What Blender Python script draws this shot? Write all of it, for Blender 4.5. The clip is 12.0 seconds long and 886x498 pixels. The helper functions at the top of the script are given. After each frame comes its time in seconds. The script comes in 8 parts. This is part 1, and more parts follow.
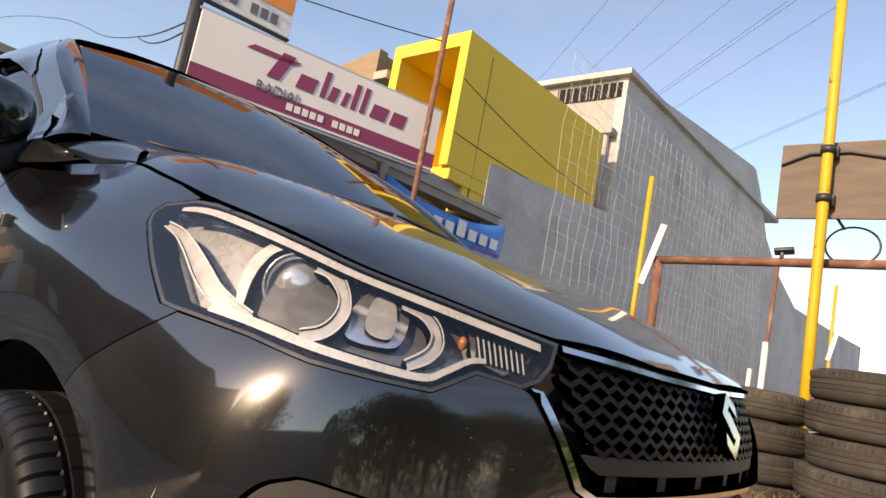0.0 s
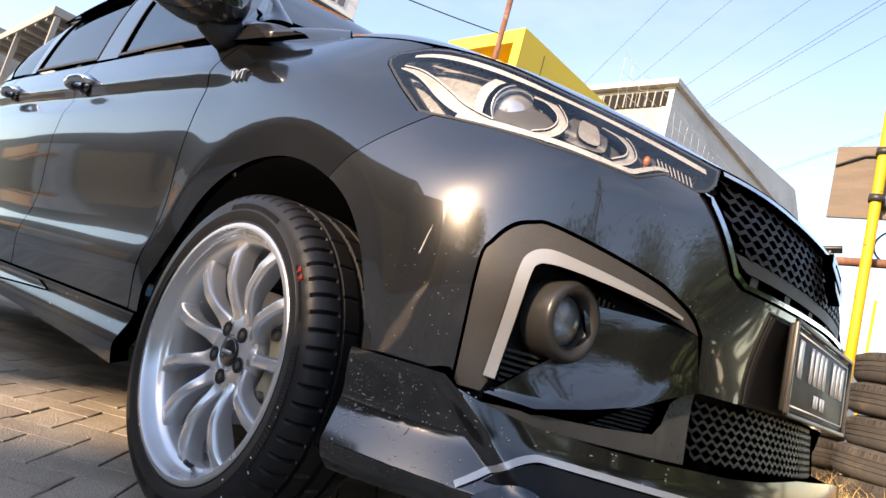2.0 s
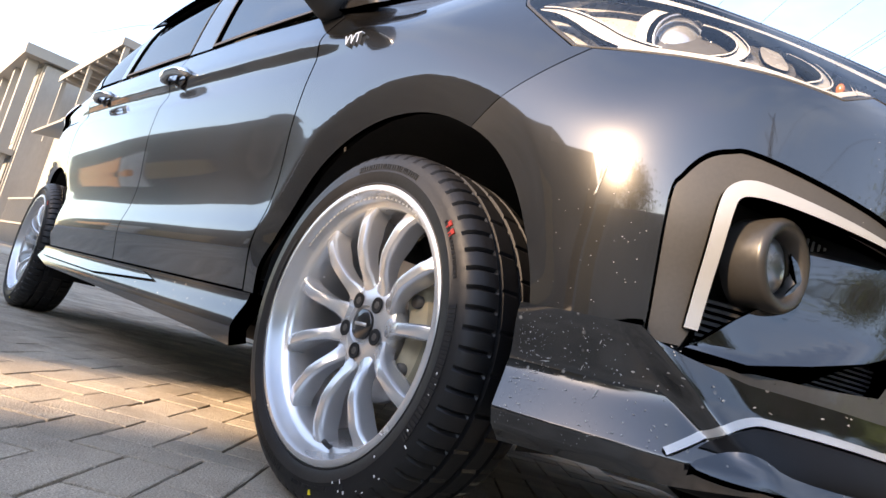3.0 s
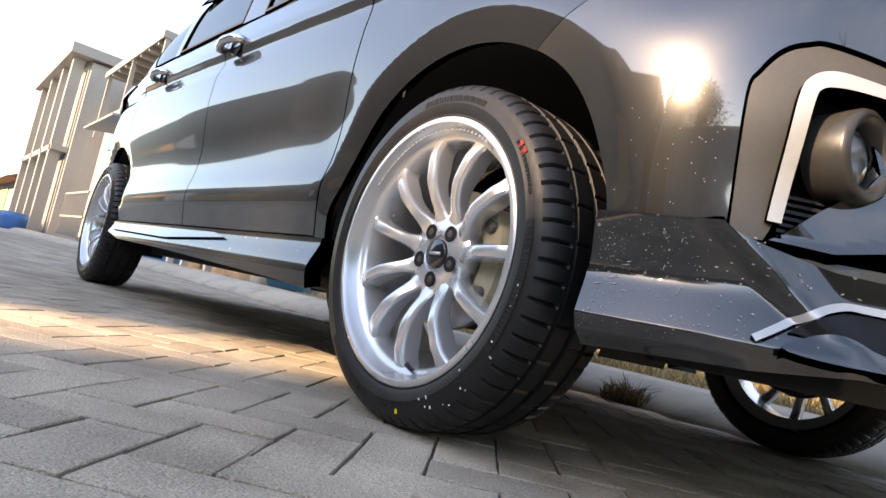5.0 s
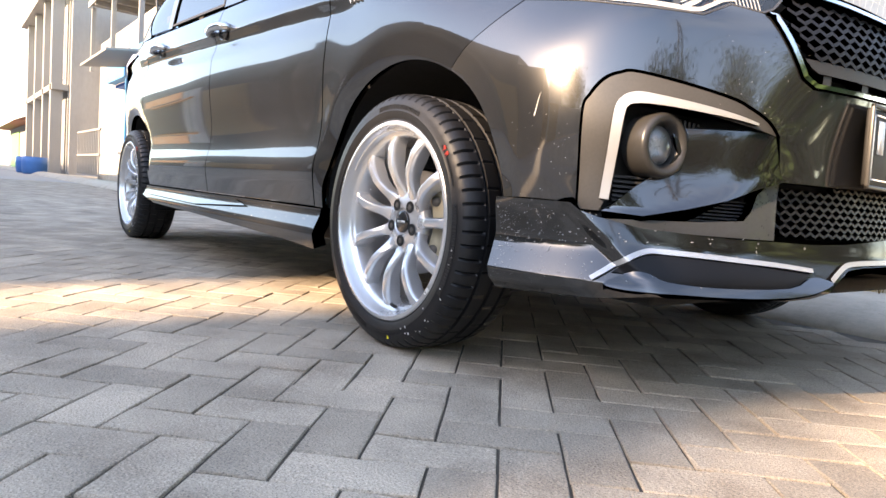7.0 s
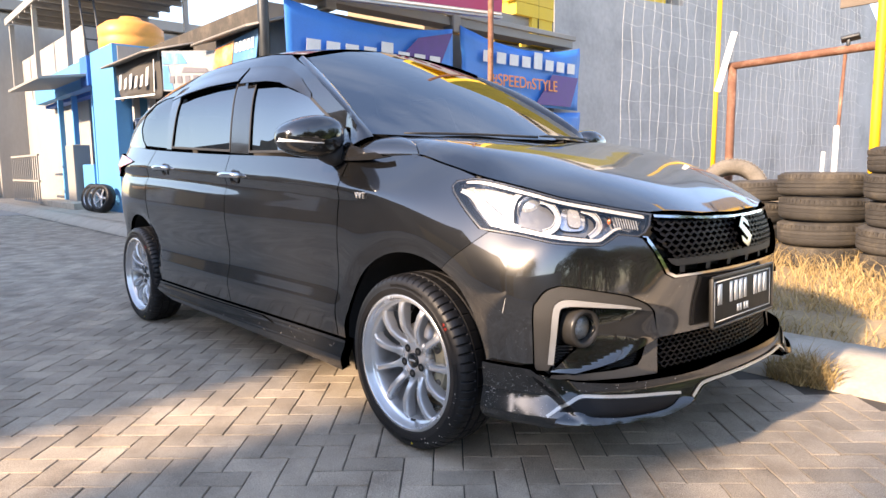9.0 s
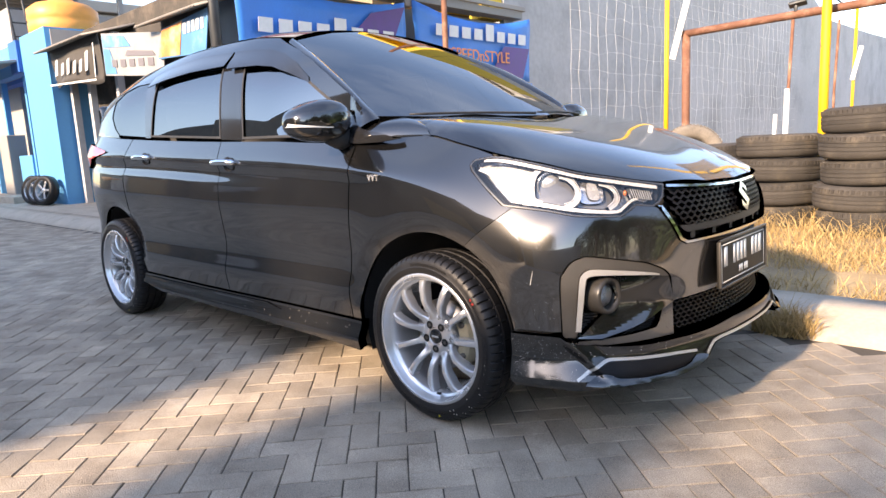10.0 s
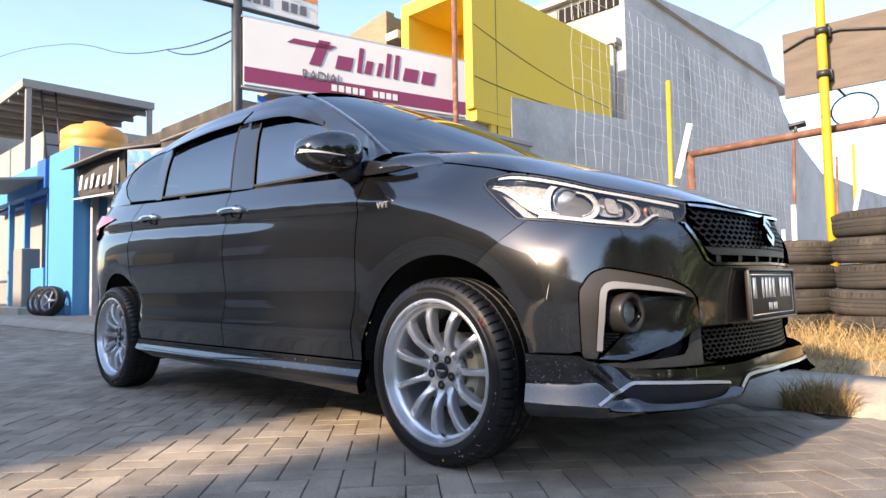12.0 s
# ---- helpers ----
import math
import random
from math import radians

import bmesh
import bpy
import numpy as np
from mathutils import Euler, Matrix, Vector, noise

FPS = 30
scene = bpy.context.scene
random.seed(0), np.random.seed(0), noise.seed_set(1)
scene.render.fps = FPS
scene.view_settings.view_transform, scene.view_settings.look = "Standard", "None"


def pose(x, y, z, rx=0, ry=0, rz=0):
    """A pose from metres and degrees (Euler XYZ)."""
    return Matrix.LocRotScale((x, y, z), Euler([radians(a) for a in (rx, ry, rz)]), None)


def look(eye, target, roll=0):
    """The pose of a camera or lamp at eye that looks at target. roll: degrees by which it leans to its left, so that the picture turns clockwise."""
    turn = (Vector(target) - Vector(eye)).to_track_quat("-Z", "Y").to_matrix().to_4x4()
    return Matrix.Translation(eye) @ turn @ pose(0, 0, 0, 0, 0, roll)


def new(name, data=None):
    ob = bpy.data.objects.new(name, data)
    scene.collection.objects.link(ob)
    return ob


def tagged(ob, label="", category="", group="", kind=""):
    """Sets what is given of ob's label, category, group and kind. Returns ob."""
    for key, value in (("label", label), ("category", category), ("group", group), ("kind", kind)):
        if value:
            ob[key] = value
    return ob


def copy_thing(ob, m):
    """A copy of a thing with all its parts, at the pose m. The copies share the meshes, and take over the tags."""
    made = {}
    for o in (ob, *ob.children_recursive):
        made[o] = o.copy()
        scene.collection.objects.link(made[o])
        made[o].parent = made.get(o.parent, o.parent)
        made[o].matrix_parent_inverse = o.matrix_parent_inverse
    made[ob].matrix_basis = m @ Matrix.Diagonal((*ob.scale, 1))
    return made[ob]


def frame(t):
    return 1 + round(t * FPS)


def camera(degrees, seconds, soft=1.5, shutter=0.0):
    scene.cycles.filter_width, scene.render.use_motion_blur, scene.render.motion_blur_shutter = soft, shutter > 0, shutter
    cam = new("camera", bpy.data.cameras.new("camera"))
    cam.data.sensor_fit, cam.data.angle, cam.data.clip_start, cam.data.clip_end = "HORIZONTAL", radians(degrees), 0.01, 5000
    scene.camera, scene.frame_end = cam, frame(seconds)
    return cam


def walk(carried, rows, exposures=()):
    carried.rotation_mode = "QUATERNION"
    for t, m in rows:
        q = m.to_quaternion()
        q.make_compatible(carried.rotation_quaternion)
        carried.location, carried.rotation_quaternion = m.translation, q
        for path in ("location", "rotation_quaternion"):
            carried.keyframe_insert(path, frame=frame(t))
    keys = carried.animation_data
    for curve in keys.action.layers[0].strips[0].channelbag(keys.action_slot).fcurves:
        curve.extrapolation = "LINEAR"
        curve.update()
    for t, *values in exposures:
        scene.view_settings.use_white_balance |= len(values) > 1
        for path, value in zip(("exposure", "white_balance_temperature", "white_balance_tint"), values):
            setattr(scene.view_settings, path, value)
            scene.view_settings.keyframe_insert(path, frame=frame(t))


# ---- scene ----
cam = camera(68.3, 12.0)
PATH = [
    (0, (1.135, -1.199, 0.796), (-0.177, 0.282, 1.09), 10.5),
    (0.5, (1.252, -1.396, 0.766), (-0.052, 0.091, 1.063), 11.5),
    (1, (1.294, -1.481, 0.659), (-0.02, -0.003, 0.957), 13.1),
    (1.5, (1.214, -1.503, 0.517), (-0.108, -0.033, 0.82), 13.5),
    (2, (1.11, -1.48, 0.416), (-0.257, -0.05, 0.706), 15.1),
    (2.5, (0.995, -1.486, 0.315), (-0.426, -0.109, 0.606), 14.2),
    (3, (0.927, -1.486, 0.299), (-0.558, -0.178, 0.592), 14.2),
    (3.2, (0.903, -1.494, 0.288), (-0.595, -0.204, 0.592), 14.3),
    (4.8, (0.902, -1.52, 0.224), (-0.661, -0.293, 0.452), 12.5),
    (5, (0.92, -1.518, 0.201), (-0.645, -0.288, 0.399), 12.0),
    (5.5, (0.973, -1.513, 0.164), (-0.574, -0.249, 0.267), 11.5),
    (6, (1.046, -1.537, 0.141), (-0.488, -0.255, 0.075), 9.1),
    (6.5, (1.158, -1.607, 0.202), (-0.373, -0.328, 0.063), 5.8),
    (7, (1.328, -1.705, 0.378), (-0.247, -0.484, 0.214), 4.4),
    (7.5, (1.472, -1.858, 0.582), (-0.047, -0.568, 0.412), 2.8),
    (9.5, (1.732, -2.342, 1.003), (0.297, -0.979, 0.721), -2.0),
    (10, (1.587, -2.441, 1.0), (0.238, -1.0, 0.674), -2.9),
    (10.5, (1.486, -2.466, 0.939), (0.169, -0.995, 0.623), -3.6),
    (11, (1.466, -2.436, 0.854), (0.119, -0.97, 0.656), -1.7),
    (11.5, (1.471, -2.392, 0.727), (0.117, -0.92, 0.743), -1.3),
    (12, (1.501, -2.391, 0.589), (0.135, -0.935, 0.699), -1.0),
]
walk(cam, [(t, look(eye, target, roll)) for t, eye, target, roll in PATH], exposures=[(0.0, 0.77, 8600, 20), (1.5, 1.24, 8300, 20), (2.5, 1.80, 8550, 20), (3.2, 2.14, 8600, 20), (5.0, 2.19, 9150, 20), (6.3, 2.50, 9300, 20), (7.0, 2.52, 8750, 20), (7.5, 2.32, 8420, 20), (9.5, 1.86, 7920, 20), (11.0, 1.78, 7750, 20), (12.0, 1.46, 7400, 18)])

# world and sun: low warm sun over the houses across the road, pale blue sky with thin cloud
SUN_EL, SUN_AZ = 25.0, 0.0          # azimuth from -y towards +x
world = bpy.data.worlds.new("world")
scene.world = world
world.use_nodes = True
wn, wl = world.node_tree.nodes, world.node_tree.links
wn.clear()
w_out = wn.new("ShaderNodeOutputWorld")
w_bg = wn.new("ShaderNodeBackground")
w_sky = wn.new("ShaderNodeTexSky")
w_sky.sky_type = "NISHITA"
w_sky.sun_disc = False
w_sky.sun_elevation = radians(SUN_EL)
w_sky.sun_rotation = radians(180 - SUN_AZ)
w_sky.air_density, w_sky.dust_density, w_sky.ozone_density = 1.1, 0.6, 3.6
w_co = wn.new("ShaderNodeTexCoord")
w_map = wn.new("ShaderNodeMapping")
w_map.inputs["Scale"].default_value = (1.0, 1.0, 2.6)
w_noise = wn.new("ShaderNodeTexNoise")
w_noise.inputs["Scale"].default_value = 1.7
w_noise.inputs["Detail"].default_value = 7
w_noise.inputs["Roughness"].default_value = 0.62
w_ramp = wn.new("ShaderNodeValToRGB")
w_ramp.color_ramp.elements[0].position = 0.46
w_ramp.color_ramp.elements[0].color = (0, 0, 0, 1)
w_ramp.color_ramp.elements[1].position = 0.80
w_ramp.color_ramp.elements[1].color = (0.85, 0.85, 0.85, 1)
w_mix = wn.new("ShaderNodeMix")
w_mix.data_type = "RGBA"
w_mix.blend_type = "LIGHTEN"
w_mix.inputs["B"].default_value = (1.6, 2.25, 3.3, 1)
wl.new(w_co.outputs["Generated"], w_map.inputs["Vector"])
wl.new(w_map.outputs["Vector"], w_noise.inputs["Vector"])
wl.new(w_noise.outputs["Fac"], w_ramp.inputs["Fac"])
wl.new(w_ramp.outputs["Color"], w_mix.inputs["Factor"])
wl.new(w_sky.outputs["Color"], w_mix.inputs["A"])
wl.new(w_mix.outputs["Result"], w_bg.inputs["Color"])
w_bg.inputs["Strength"].default_value = 0.165
wl.new(w_bg.outputs["Background"], w_out.inputs["Surface"])

sun = new("sun", bpy.data.lights.new("sun", "SUN"))
sun.data.energy = 3.6
sun.data.angle = radians(2.0)
sun.data.color = (1.0, 0.86, 0.68)
sun.matrix_world = look((0, 0, 0), (-math.sin(radians(SUN_AZ)) * math.cos(radians(SUN_EL)), math.cos(radians(SUN_AZ)) * math.cos(radians(SUN_EL)), -math.sin(radians(SUN_EL))))
scene.view_settings.exposure = 0.95


# ---------------------------------------------------------------- materials
def material(name, color, rough=0.6, metal=0.0, var=0.15, scale=8.0, fine=80.0, bump=0.0, coat=0.0, spec=0.5,
             second=None, second_at=(0.55, 0.75), second_scale=3.0, random_amt=0.0, stretch=(1, 1, 1), rough_var=0.08, world_place=False, specks=0.0):
    """A surface with variation at two scales, an optional second colour in patches, and fine relief."""
    m = bpy.data.materials.new(name)
    m.use_nodes = True
    n, l = m.node_tree.nodes, m.node_tree.links
    b = n["Principled BSDF"]
    co = n.new("ShaderNodeTexCoord")
    mp = n.new("ShaderNodeMapping")
    mp.inputs["Scale"].default_value = stretch
    if world_place:
        where = n.new("ShaderNodeNewGeometry")
        l.new(where.outputs["Position"], mp.inputs["Vector"])
    else:
        l.new(co.outputs["Object"], mp.inputs["Vector"])
    big, small = n.new("ShaderNodeTexNoise"), n.new("ShaderNodeTexNoise")
    for node, s, d in ((big, scale, 6), (small, fine, 4)):
        node.inputs["Scale"].default_value = s
        node.inputs["Detail"].default_value = d
        l.new(mp.outputs["Vector"], node.inputs["Vector"])
    add = n.new("ShaderNodeMath")
    add.operation = "MULTIPLY_ADD"
    add.inputs[1].default_value = 0.6
    l.new(big.outputs["Fac"], add.inputs[0])
    half = n.new("ShaderNodeMath")
    half.operation = "MULTIPLY"
    half.inputs[1].default_value = 0.4
    l.new(small.outputs["Fac"], half.inputs[0])
    l.new(half.outputs[0], add.inputs[2])
    rng = n.new("ShaderNodeMapRange")
    rng.inputs["From Min"].default_value, rng.inputs["From Max"].default_value = 0.3, 0.7
    rng.inputs["To Min"].default_value, rng.inputs["To Max"].default_value = 1 - var, 1 + var
    l.new(add.outputs[0], rng.inputs["Value"])
    val = rng.outputs["Result"]
    if random_amt:
        info = n.new("ShaderNodeObjectInfo")
        geo = n.new("ShaderNodeNewGeometry")
        both = n.new("ShaderNodeMath")
        both.operation = "ADD"
        l.new(info.outputs["Random"], both.inputs[0])
        l.new(geo.outputs["Random Per Island"], both.inputs[1])
        fr = n.new("ShaderNodeMath")
        fr.operation = "FRACT"
        l.new(both.outputs[0], fr.inputs[0])
        rr = n.new("ShaderNodeMapRange")
        rr.inputs["To Min"].default_value, rr.inputs["To Max"].default_value = 1 - random_amt, 1 + random_amt
        l.new(fr.outputs[0], rr.inputs["Value"])
        mul = n.new("ShaderNodeMath")
        mul.operation = "MULTIPLY"
        l.new(val, mul.inputs[0])
        l.new(rr.outputs["Result"], mul.inputs[1])
        val = mul.outputs[0]
    base = n.new("ShaderNodeRGB")
    base.outputs[0].default_value = (*color, 1)
    col = base.outputs[0]
    if second:
        mix = n.new("ShaderNodeMix")
        mix.data_type = "RGBA"
        sn = n.new("ShaderNodeTexNoise")
        sn.inputs["Scale"].default_value = second_scale
        sn.inputs["Detail"].default_value = 8
        sn.inputs["Roughness"].default_value = 0.65
        l.new(mp.outputs["Vector"], sn.inputs["Vector"])
        sr = n.new("ShaderNodeMapRange")
        sr.inputs["From Min"].default_value, sr.inputs["From Max"].default_value = second_at
        l.new(sn.outputs["Fac"], sr.inputs["Value"])
        l.new(sr.outputs["Result"], mix.inputs["Factor"])
        l.new(col, mix.inputs["A"])
        mix.inputs["B"].default_value = (*second, 1)
        col = mix.outputs["Result"]
    if specks:
        kn = n.new("ShaderNodeTexNoise")
        kn.inputs["Scale"].default_value, kn.inputs["Detail"].default_value = 420, 4
        l.new(mp.outputs["Vector"], kn.inputs["Vector"])
        kr = n.new("ShaderNodeMapRange")
        kr.inputs["From Min"].default_value, kr.inputs["From Max"].default_value = 0.52, 0.68
        kr.inputs["To Max"].default_value = specks
        l.new(kn.outputs["Fac"], kr.inputs["Value"])
        kx = n.new("ShaderNodeMix")
        kx.data_type = "RGBA"
        kx.inputs["B"].default_value = (color[0] * 0.3, color[1] * 0.3, color[2] * 0.3, 1)
        l.new(kr.outputs["Result"], kx.inputs["Factor"])
        l.new(col, kx.inputs["A"])
        # pale grains of sand between the dark pores
        gn = n.new("ShaderNodeTexNoise")
        gn.inputs["Scale"].default_value, gn.inputs["Detail"].default_value = 260, 3
        l.new(mp.outputs["Vector"], gn.inputs["Vector"])
        gr = n.new("ShaderNodeMapRange")
        gr.inputs["From Min"].default_value, gr.inputs["From Max"].default_value = 0.54, 0.70
        gr.inputs["To Max"].default_value = specks * 0.7
        l.new(gn.outputs["Fac"], gr.inputs["Value"])
        gx = n.new("ShaderNodeMix")
        gx.data_type = "RGBA"
        gx.inputs["B"].default_value = (min(1, color[0] * 1.55), min(1, color[1] * 1.55), min(1, color[2] * 1.55), 1)
        l.new(gr.outputs["Result"], gx.inputs["Factor"])
        l.new(kx.outputs["Result"], gx.inputs["A"])
        col = gx.outputs["Result"]
    sc = n.new("ShaderNodeVectorMath")
    sc.operation = "SCALE"
    l.new(col, sc.inputs[0])
    l.new(val, sc.inputs["Scale"])
    l.new(sc.outputs[0], b.inputs["Base Color"])
    rv = n.new("ShaderNodeMapRange")
    rv.inputs["From Min"].default_value, rv.inputs["From Max"].default_value = 0.3, 0.7
    rv.inputs["To Min"].default_value, rv.inputs["To Max"].default_value = max(0.0, rough - rough_var), min(1.0, rough + rough_var)
    l.new(add.outputs[0], rv.inputs["Value"])
    l.new(rv.outputs["Result"], b.inputs["Roughness"])
    b.inputs["Metallic"].default_value = metal
    b.inputs["Specular IOR Level"].default_value = spec
    b.inputs["Coat Weight"].default_value = coat
    b.inputs["Coat Roughness"].default_value = 0.03
    if bump:
        bp = n.new("ShaderNodeBump")
        bp.inputs["Strength"].default_value = bump
        bp.inputs["Distance"].default_value = 0.012
        l.new(add.outputs[0], bp.inputs["Height"])
        l.new(bp.outputs["Normal"], b.inputs["Normal"])
    return m


def glass(name, tint=(1, 1, 1), rough=0.0, alpha=0.25, ior=1.45):
    """Thin glass: a glossy coat over a tinted see-through sheet."""
    m = bpy.data.materials.new(name)
    m.use_nodes = True
    n, l = m.node_tree.nodes, m.node_tree.links
    n.clear()
    out = n.new("ShaderNodeOutputMaterial")
    fres = n.new("ShaderNodeFresnel")
    fres.inputs["IOR"].default_value = ior
    tr = n.new("ShaderNodeBsdfTransparent")
    tr.inputs["Color"].default_value = (*tint, 1)
    gl = n.new("ShaderNodeBsdfGlossy")
    gl.inputs["Roughness"].default_value = rough
    mx = n.new("ShaderNodeMixShader")
    l.new(fres.outputs[0], mx.inputs["Fac"])
    l.new(tr.outputs[0], mx.inputs[1])
    l.new(gl.outputs[0], mx.inputs[2])
    l.new(mx.outputs[0], out.inputs["Surface"])
    return m


def paint_black(name, dust=0.12, specks=0.0, gloss=0.045, lacquer=1.0, haze=0.02):
    """Black car lacquer with a clear coat, road dust in soft patches and small chips."""
    m = bpy.data.materials.new(name)
    m.use_nodes = True
    n, l = m.node_tree.nodes, m.node_tree.links
    b = n["Principled BSDF"]
    co = n.new("ShaderNodeTexCoord")
    d1, d2 = n.new("ShaderNodeTexNoise"), n.new("ShaderNodeTexNoise")
    d1.inputs["Scale"].default_value, d1.inputs["Detail"].default_value = 2.2, 9
    d2.inputs["Scale"].default_value, d2.inputs["Detail"].default_value = 230, 2
    l.new(co.outputs["Object"], d1.inputs["Vector"])
    l.new(co.outputs["Object"], d2.inputs["Vector"])
    r1 = n.new("ShaderNodeMapRange")
    r1.inputs["From Min"].default_value, r1.inputs["From Max"].default_value = 0.35, 0.75
    r1.inputs["To Max"].default_value = dust
    l.new(d1.outputs["Fac"], r1.inputs["Value"])
    r2 = n.new("ShaderNodeMapRange")
    r2.inputs["From Min"].default_value, r2.inputs["From Max"].default_value = 0.70, 0.76
    r2.inputs["To Max"].default_value = 0.5
    l.new(d2.outputs["Fac"], r2.inputs["Value"])
    vor = n.new("ShaderNodeTexVoronoi")
    vor.inputs["Scale"].default_value = 45
    l.new(co.outputs["Object"], vor.inputs["Vector"])
    r3 = n.new("ShaderNodeMapRange")
    r3.inputs["From Min"].default_value, r3.inputs["From Max"].default_value = 0.14, 0.09
    r3.inputs["To Max"].default_value = specks
    l.new(vor.outputs["Distance"], r3.inputs["Value"])
    d3 = n.new("ShaderNodeTexNoise")
    d3.inputs["Scale"].default_value = 14
    l.new(co.outputs["Object"], d3.inputs["Vector"])
    r4 = n.new("ShaderNodeMapRange")
    r4.inputs["From Min"].default_value, r4.inputs["From Max"].default_value = 0.5, 0.62
    l.new(d3.outputs["Fac"], r4.inputs["Value"])
    sp = n.new("ShaderNodeMath")
    sp.operation = "MULTIPLY"
    l.new(r3.outputs["Result"], sp.inputs[0])
    l.new(r4.outputs["Result"], sp.inputs[1])
    m1 = n.new("ShaderNodeMath")
    m1.operation = "MULTIPLY"
    l.new(r2.outputs["Result"], m1.inputs[0])
    m1.inputs[1].default_value = 0.10
    s1 = n.new("ShaderNodeMath")
    s1.operation = "ADD"
    l.new(r1.outputs["Result"], s1.inputs[0])
    l.new(m1.outputs[0], s1.inputs[1])
    s2 = n.new("ShaderNodeMath")
    s2.operation = "MAXIMUM"
    l.new(s1.outputs[0], s2.inputs[0])
    l.new(sp.outputs[0], s2.inputs[1])
    mix = n.new("ShaderNodeMix")
    mix.data_type = "RGBA"
    mix.inputs["A"].default_value = (0.004, 0.0042, 0.0048, 1)
    mix.inputs["B"].default_value = (0.27, 0.26, 0.245, 1)
    l.new(s2.outputs[0], mix.inputs["Factor"])
    l.new(mix.outputs["Result"], b.inputs["Base Color"])
    b.inputs["Roughness"].default_value = 0.24
    b.inputs["Metallic"].default_value = 0.0
    b.inputs["Specular IOR Level"].default_value = haze
    cw = n.new("ShaderNodeMapRange")
    cw.inputs["To Min"].default_value, cw.inputs["To Max"].default_value = lacquer, 0.35 * lacquer
    l.new(s2.outputs[0], cw.inputs["Value"])
    l.new(cw.outputs["Result"], b.inputs["Coat Weight"])
    b.inputs["Coat Roughness"].default_value = gloss
    b.inputs["Coat IOR"].default_value = 2.0
    return m


PAINT = paint_black("black_lacquer", 0.022, 0.0, haze=0.10)
PAINT_DUSTY = paint_black("black_lacquer_dusty", 0.08, 0.0, haze=0.28)
PAINT_LOW = paint_black("black_lacquer_chipped", 0.045, 0.8, 0.10, 0.9)
GLOSS_TRIM = material("gloss_black_trim", (0.012, 0.012, 0.013), 0.12, coat=0.6, var=0.1)
BLACK_PLASTIC = material("black_plastic", (0.02, 0.02, 0.021), 0.55, var=0.25, bump=0.05, fine=300)
GREY_PLASTIC = material("satin_grey_plastic", (0.062, 0.058, 0.053), 0.38, var=0.15, fine=200, metal=0.2)
VALANCE_GREY = material("dusty_valance_plastic", (0.050, 0.0515, 0.054), 0.30, var=0.2, fine=150, coat=0.7)
BEZEL = material("dark_bezel_plastic", (0.034, 0.032, 0.030), 0.36, var=0.15, fine=200, metal=0.1)
# near-black; on flat discs and sheets it paints in an opening's shade
DARK_CAVITY = material("dark_cavity", (0.006, 0.006, 0.006), 0.9, var=0.3)
RUBBER = material("tyre_rubber", (0.009, 0.009, 0.010), 0.46, var=0.25, fine=160, bump=0.06, spec=0.4)
OLD_RUBBER = material("old_rubber", (0.04, 0.0356, 0.0311), 0.85, var=0.35, fine=60, bump=0.25, second=(0.0978, 0.0819, 0.0622), second_at=(0.5, 0.75), second_scale=5, random_amt=0.25)
SILVER = material("silver_alloy", (0.651, 0.66, 0.669), 0.27, metal=0.7, var=0.015, fine=40, coat=0.2, rough_var=0.0)
SILVER_CUT = material("machined_lip", (0.651, 0.66, 0.669), 0.26, metal=0.7, var=0.04, fine=40, rough_var=0.02)
CHROME = material("chrome", (0.80, 0.81, 0.82), 0.08, metal=1.0, var=0.03, rough_var=0.03)
SATIN = material("satin_silver_trim", (0.50, 0.49, 0.47), 0.34, metal=0.55, var=0.05, fine=40, rough_var=0.02)
STEEL_DARK = material("cast_iron", (0.10, 0.09, 0.08), 0.6, metal=0.6, var=0.3, fine=60)
DISC = material("brake_disc_steel", (0.35, 0.33, 0.31), 0.35, metal=0.9, var=0.12, fine=80)
CALIPER = material("dusty_caliper", (0.34, 0.30, 0.21), 0.6, var=0.25, fine=40)
LENS = glass("clear_lens", (0.96, 0.97, 0.98), 0.0, ior=1.75)
AMBER = material("amber_bulb", (0.45, 0.13, 0.03), 0.25, coat=0.8, var=0.1)
RED_LENS = material("red_lens", (0.36, 0.02, 0.03), 0.1, coat=1.0, var=0.1)
LIGHT_BAR = material("frosted_light_guide", (0.66, 0.68, 0.70), 0.24, metal=0.15, coat=0.5, var=0.06, fine=30, rough_var=0.02)
TINT = glass("tinted_glass", (0.05, 0.055, 0.06), 0.0, ior=3.8)
SCREEN = glass("windscreen_glass", (0.08, 0.09, 0.10), 0.0, ior=4.0)
SEAT_CLOTH = material("dark_cloth", (0.03, 0.03, 0.033), 0.9, var=0.3)
WHITE_MARK = material("white_marking", (0.70, 0.70, 0.68), 0.5, var=0.1)
RED_MARK = material("red_marking", (0.38, 0.03, 0.02), 0.5, var=0.1)
YELLOW_MARK = material("yellow_marking", (0.75, 0.62, 0.03), 0.5, var=0.1)
PLATE_BLACK = material("plate_black", (0.016, 0.015, 0.014), 0.55, var=0.15, spec=0.25)


# ---------------------------------------------------------------- the car's surfaces
def smooth(a, b, v):
    t = min(1.0, max(0.0, (v - a) / (b - a)))
    return t * t * (3 - 2 * t)


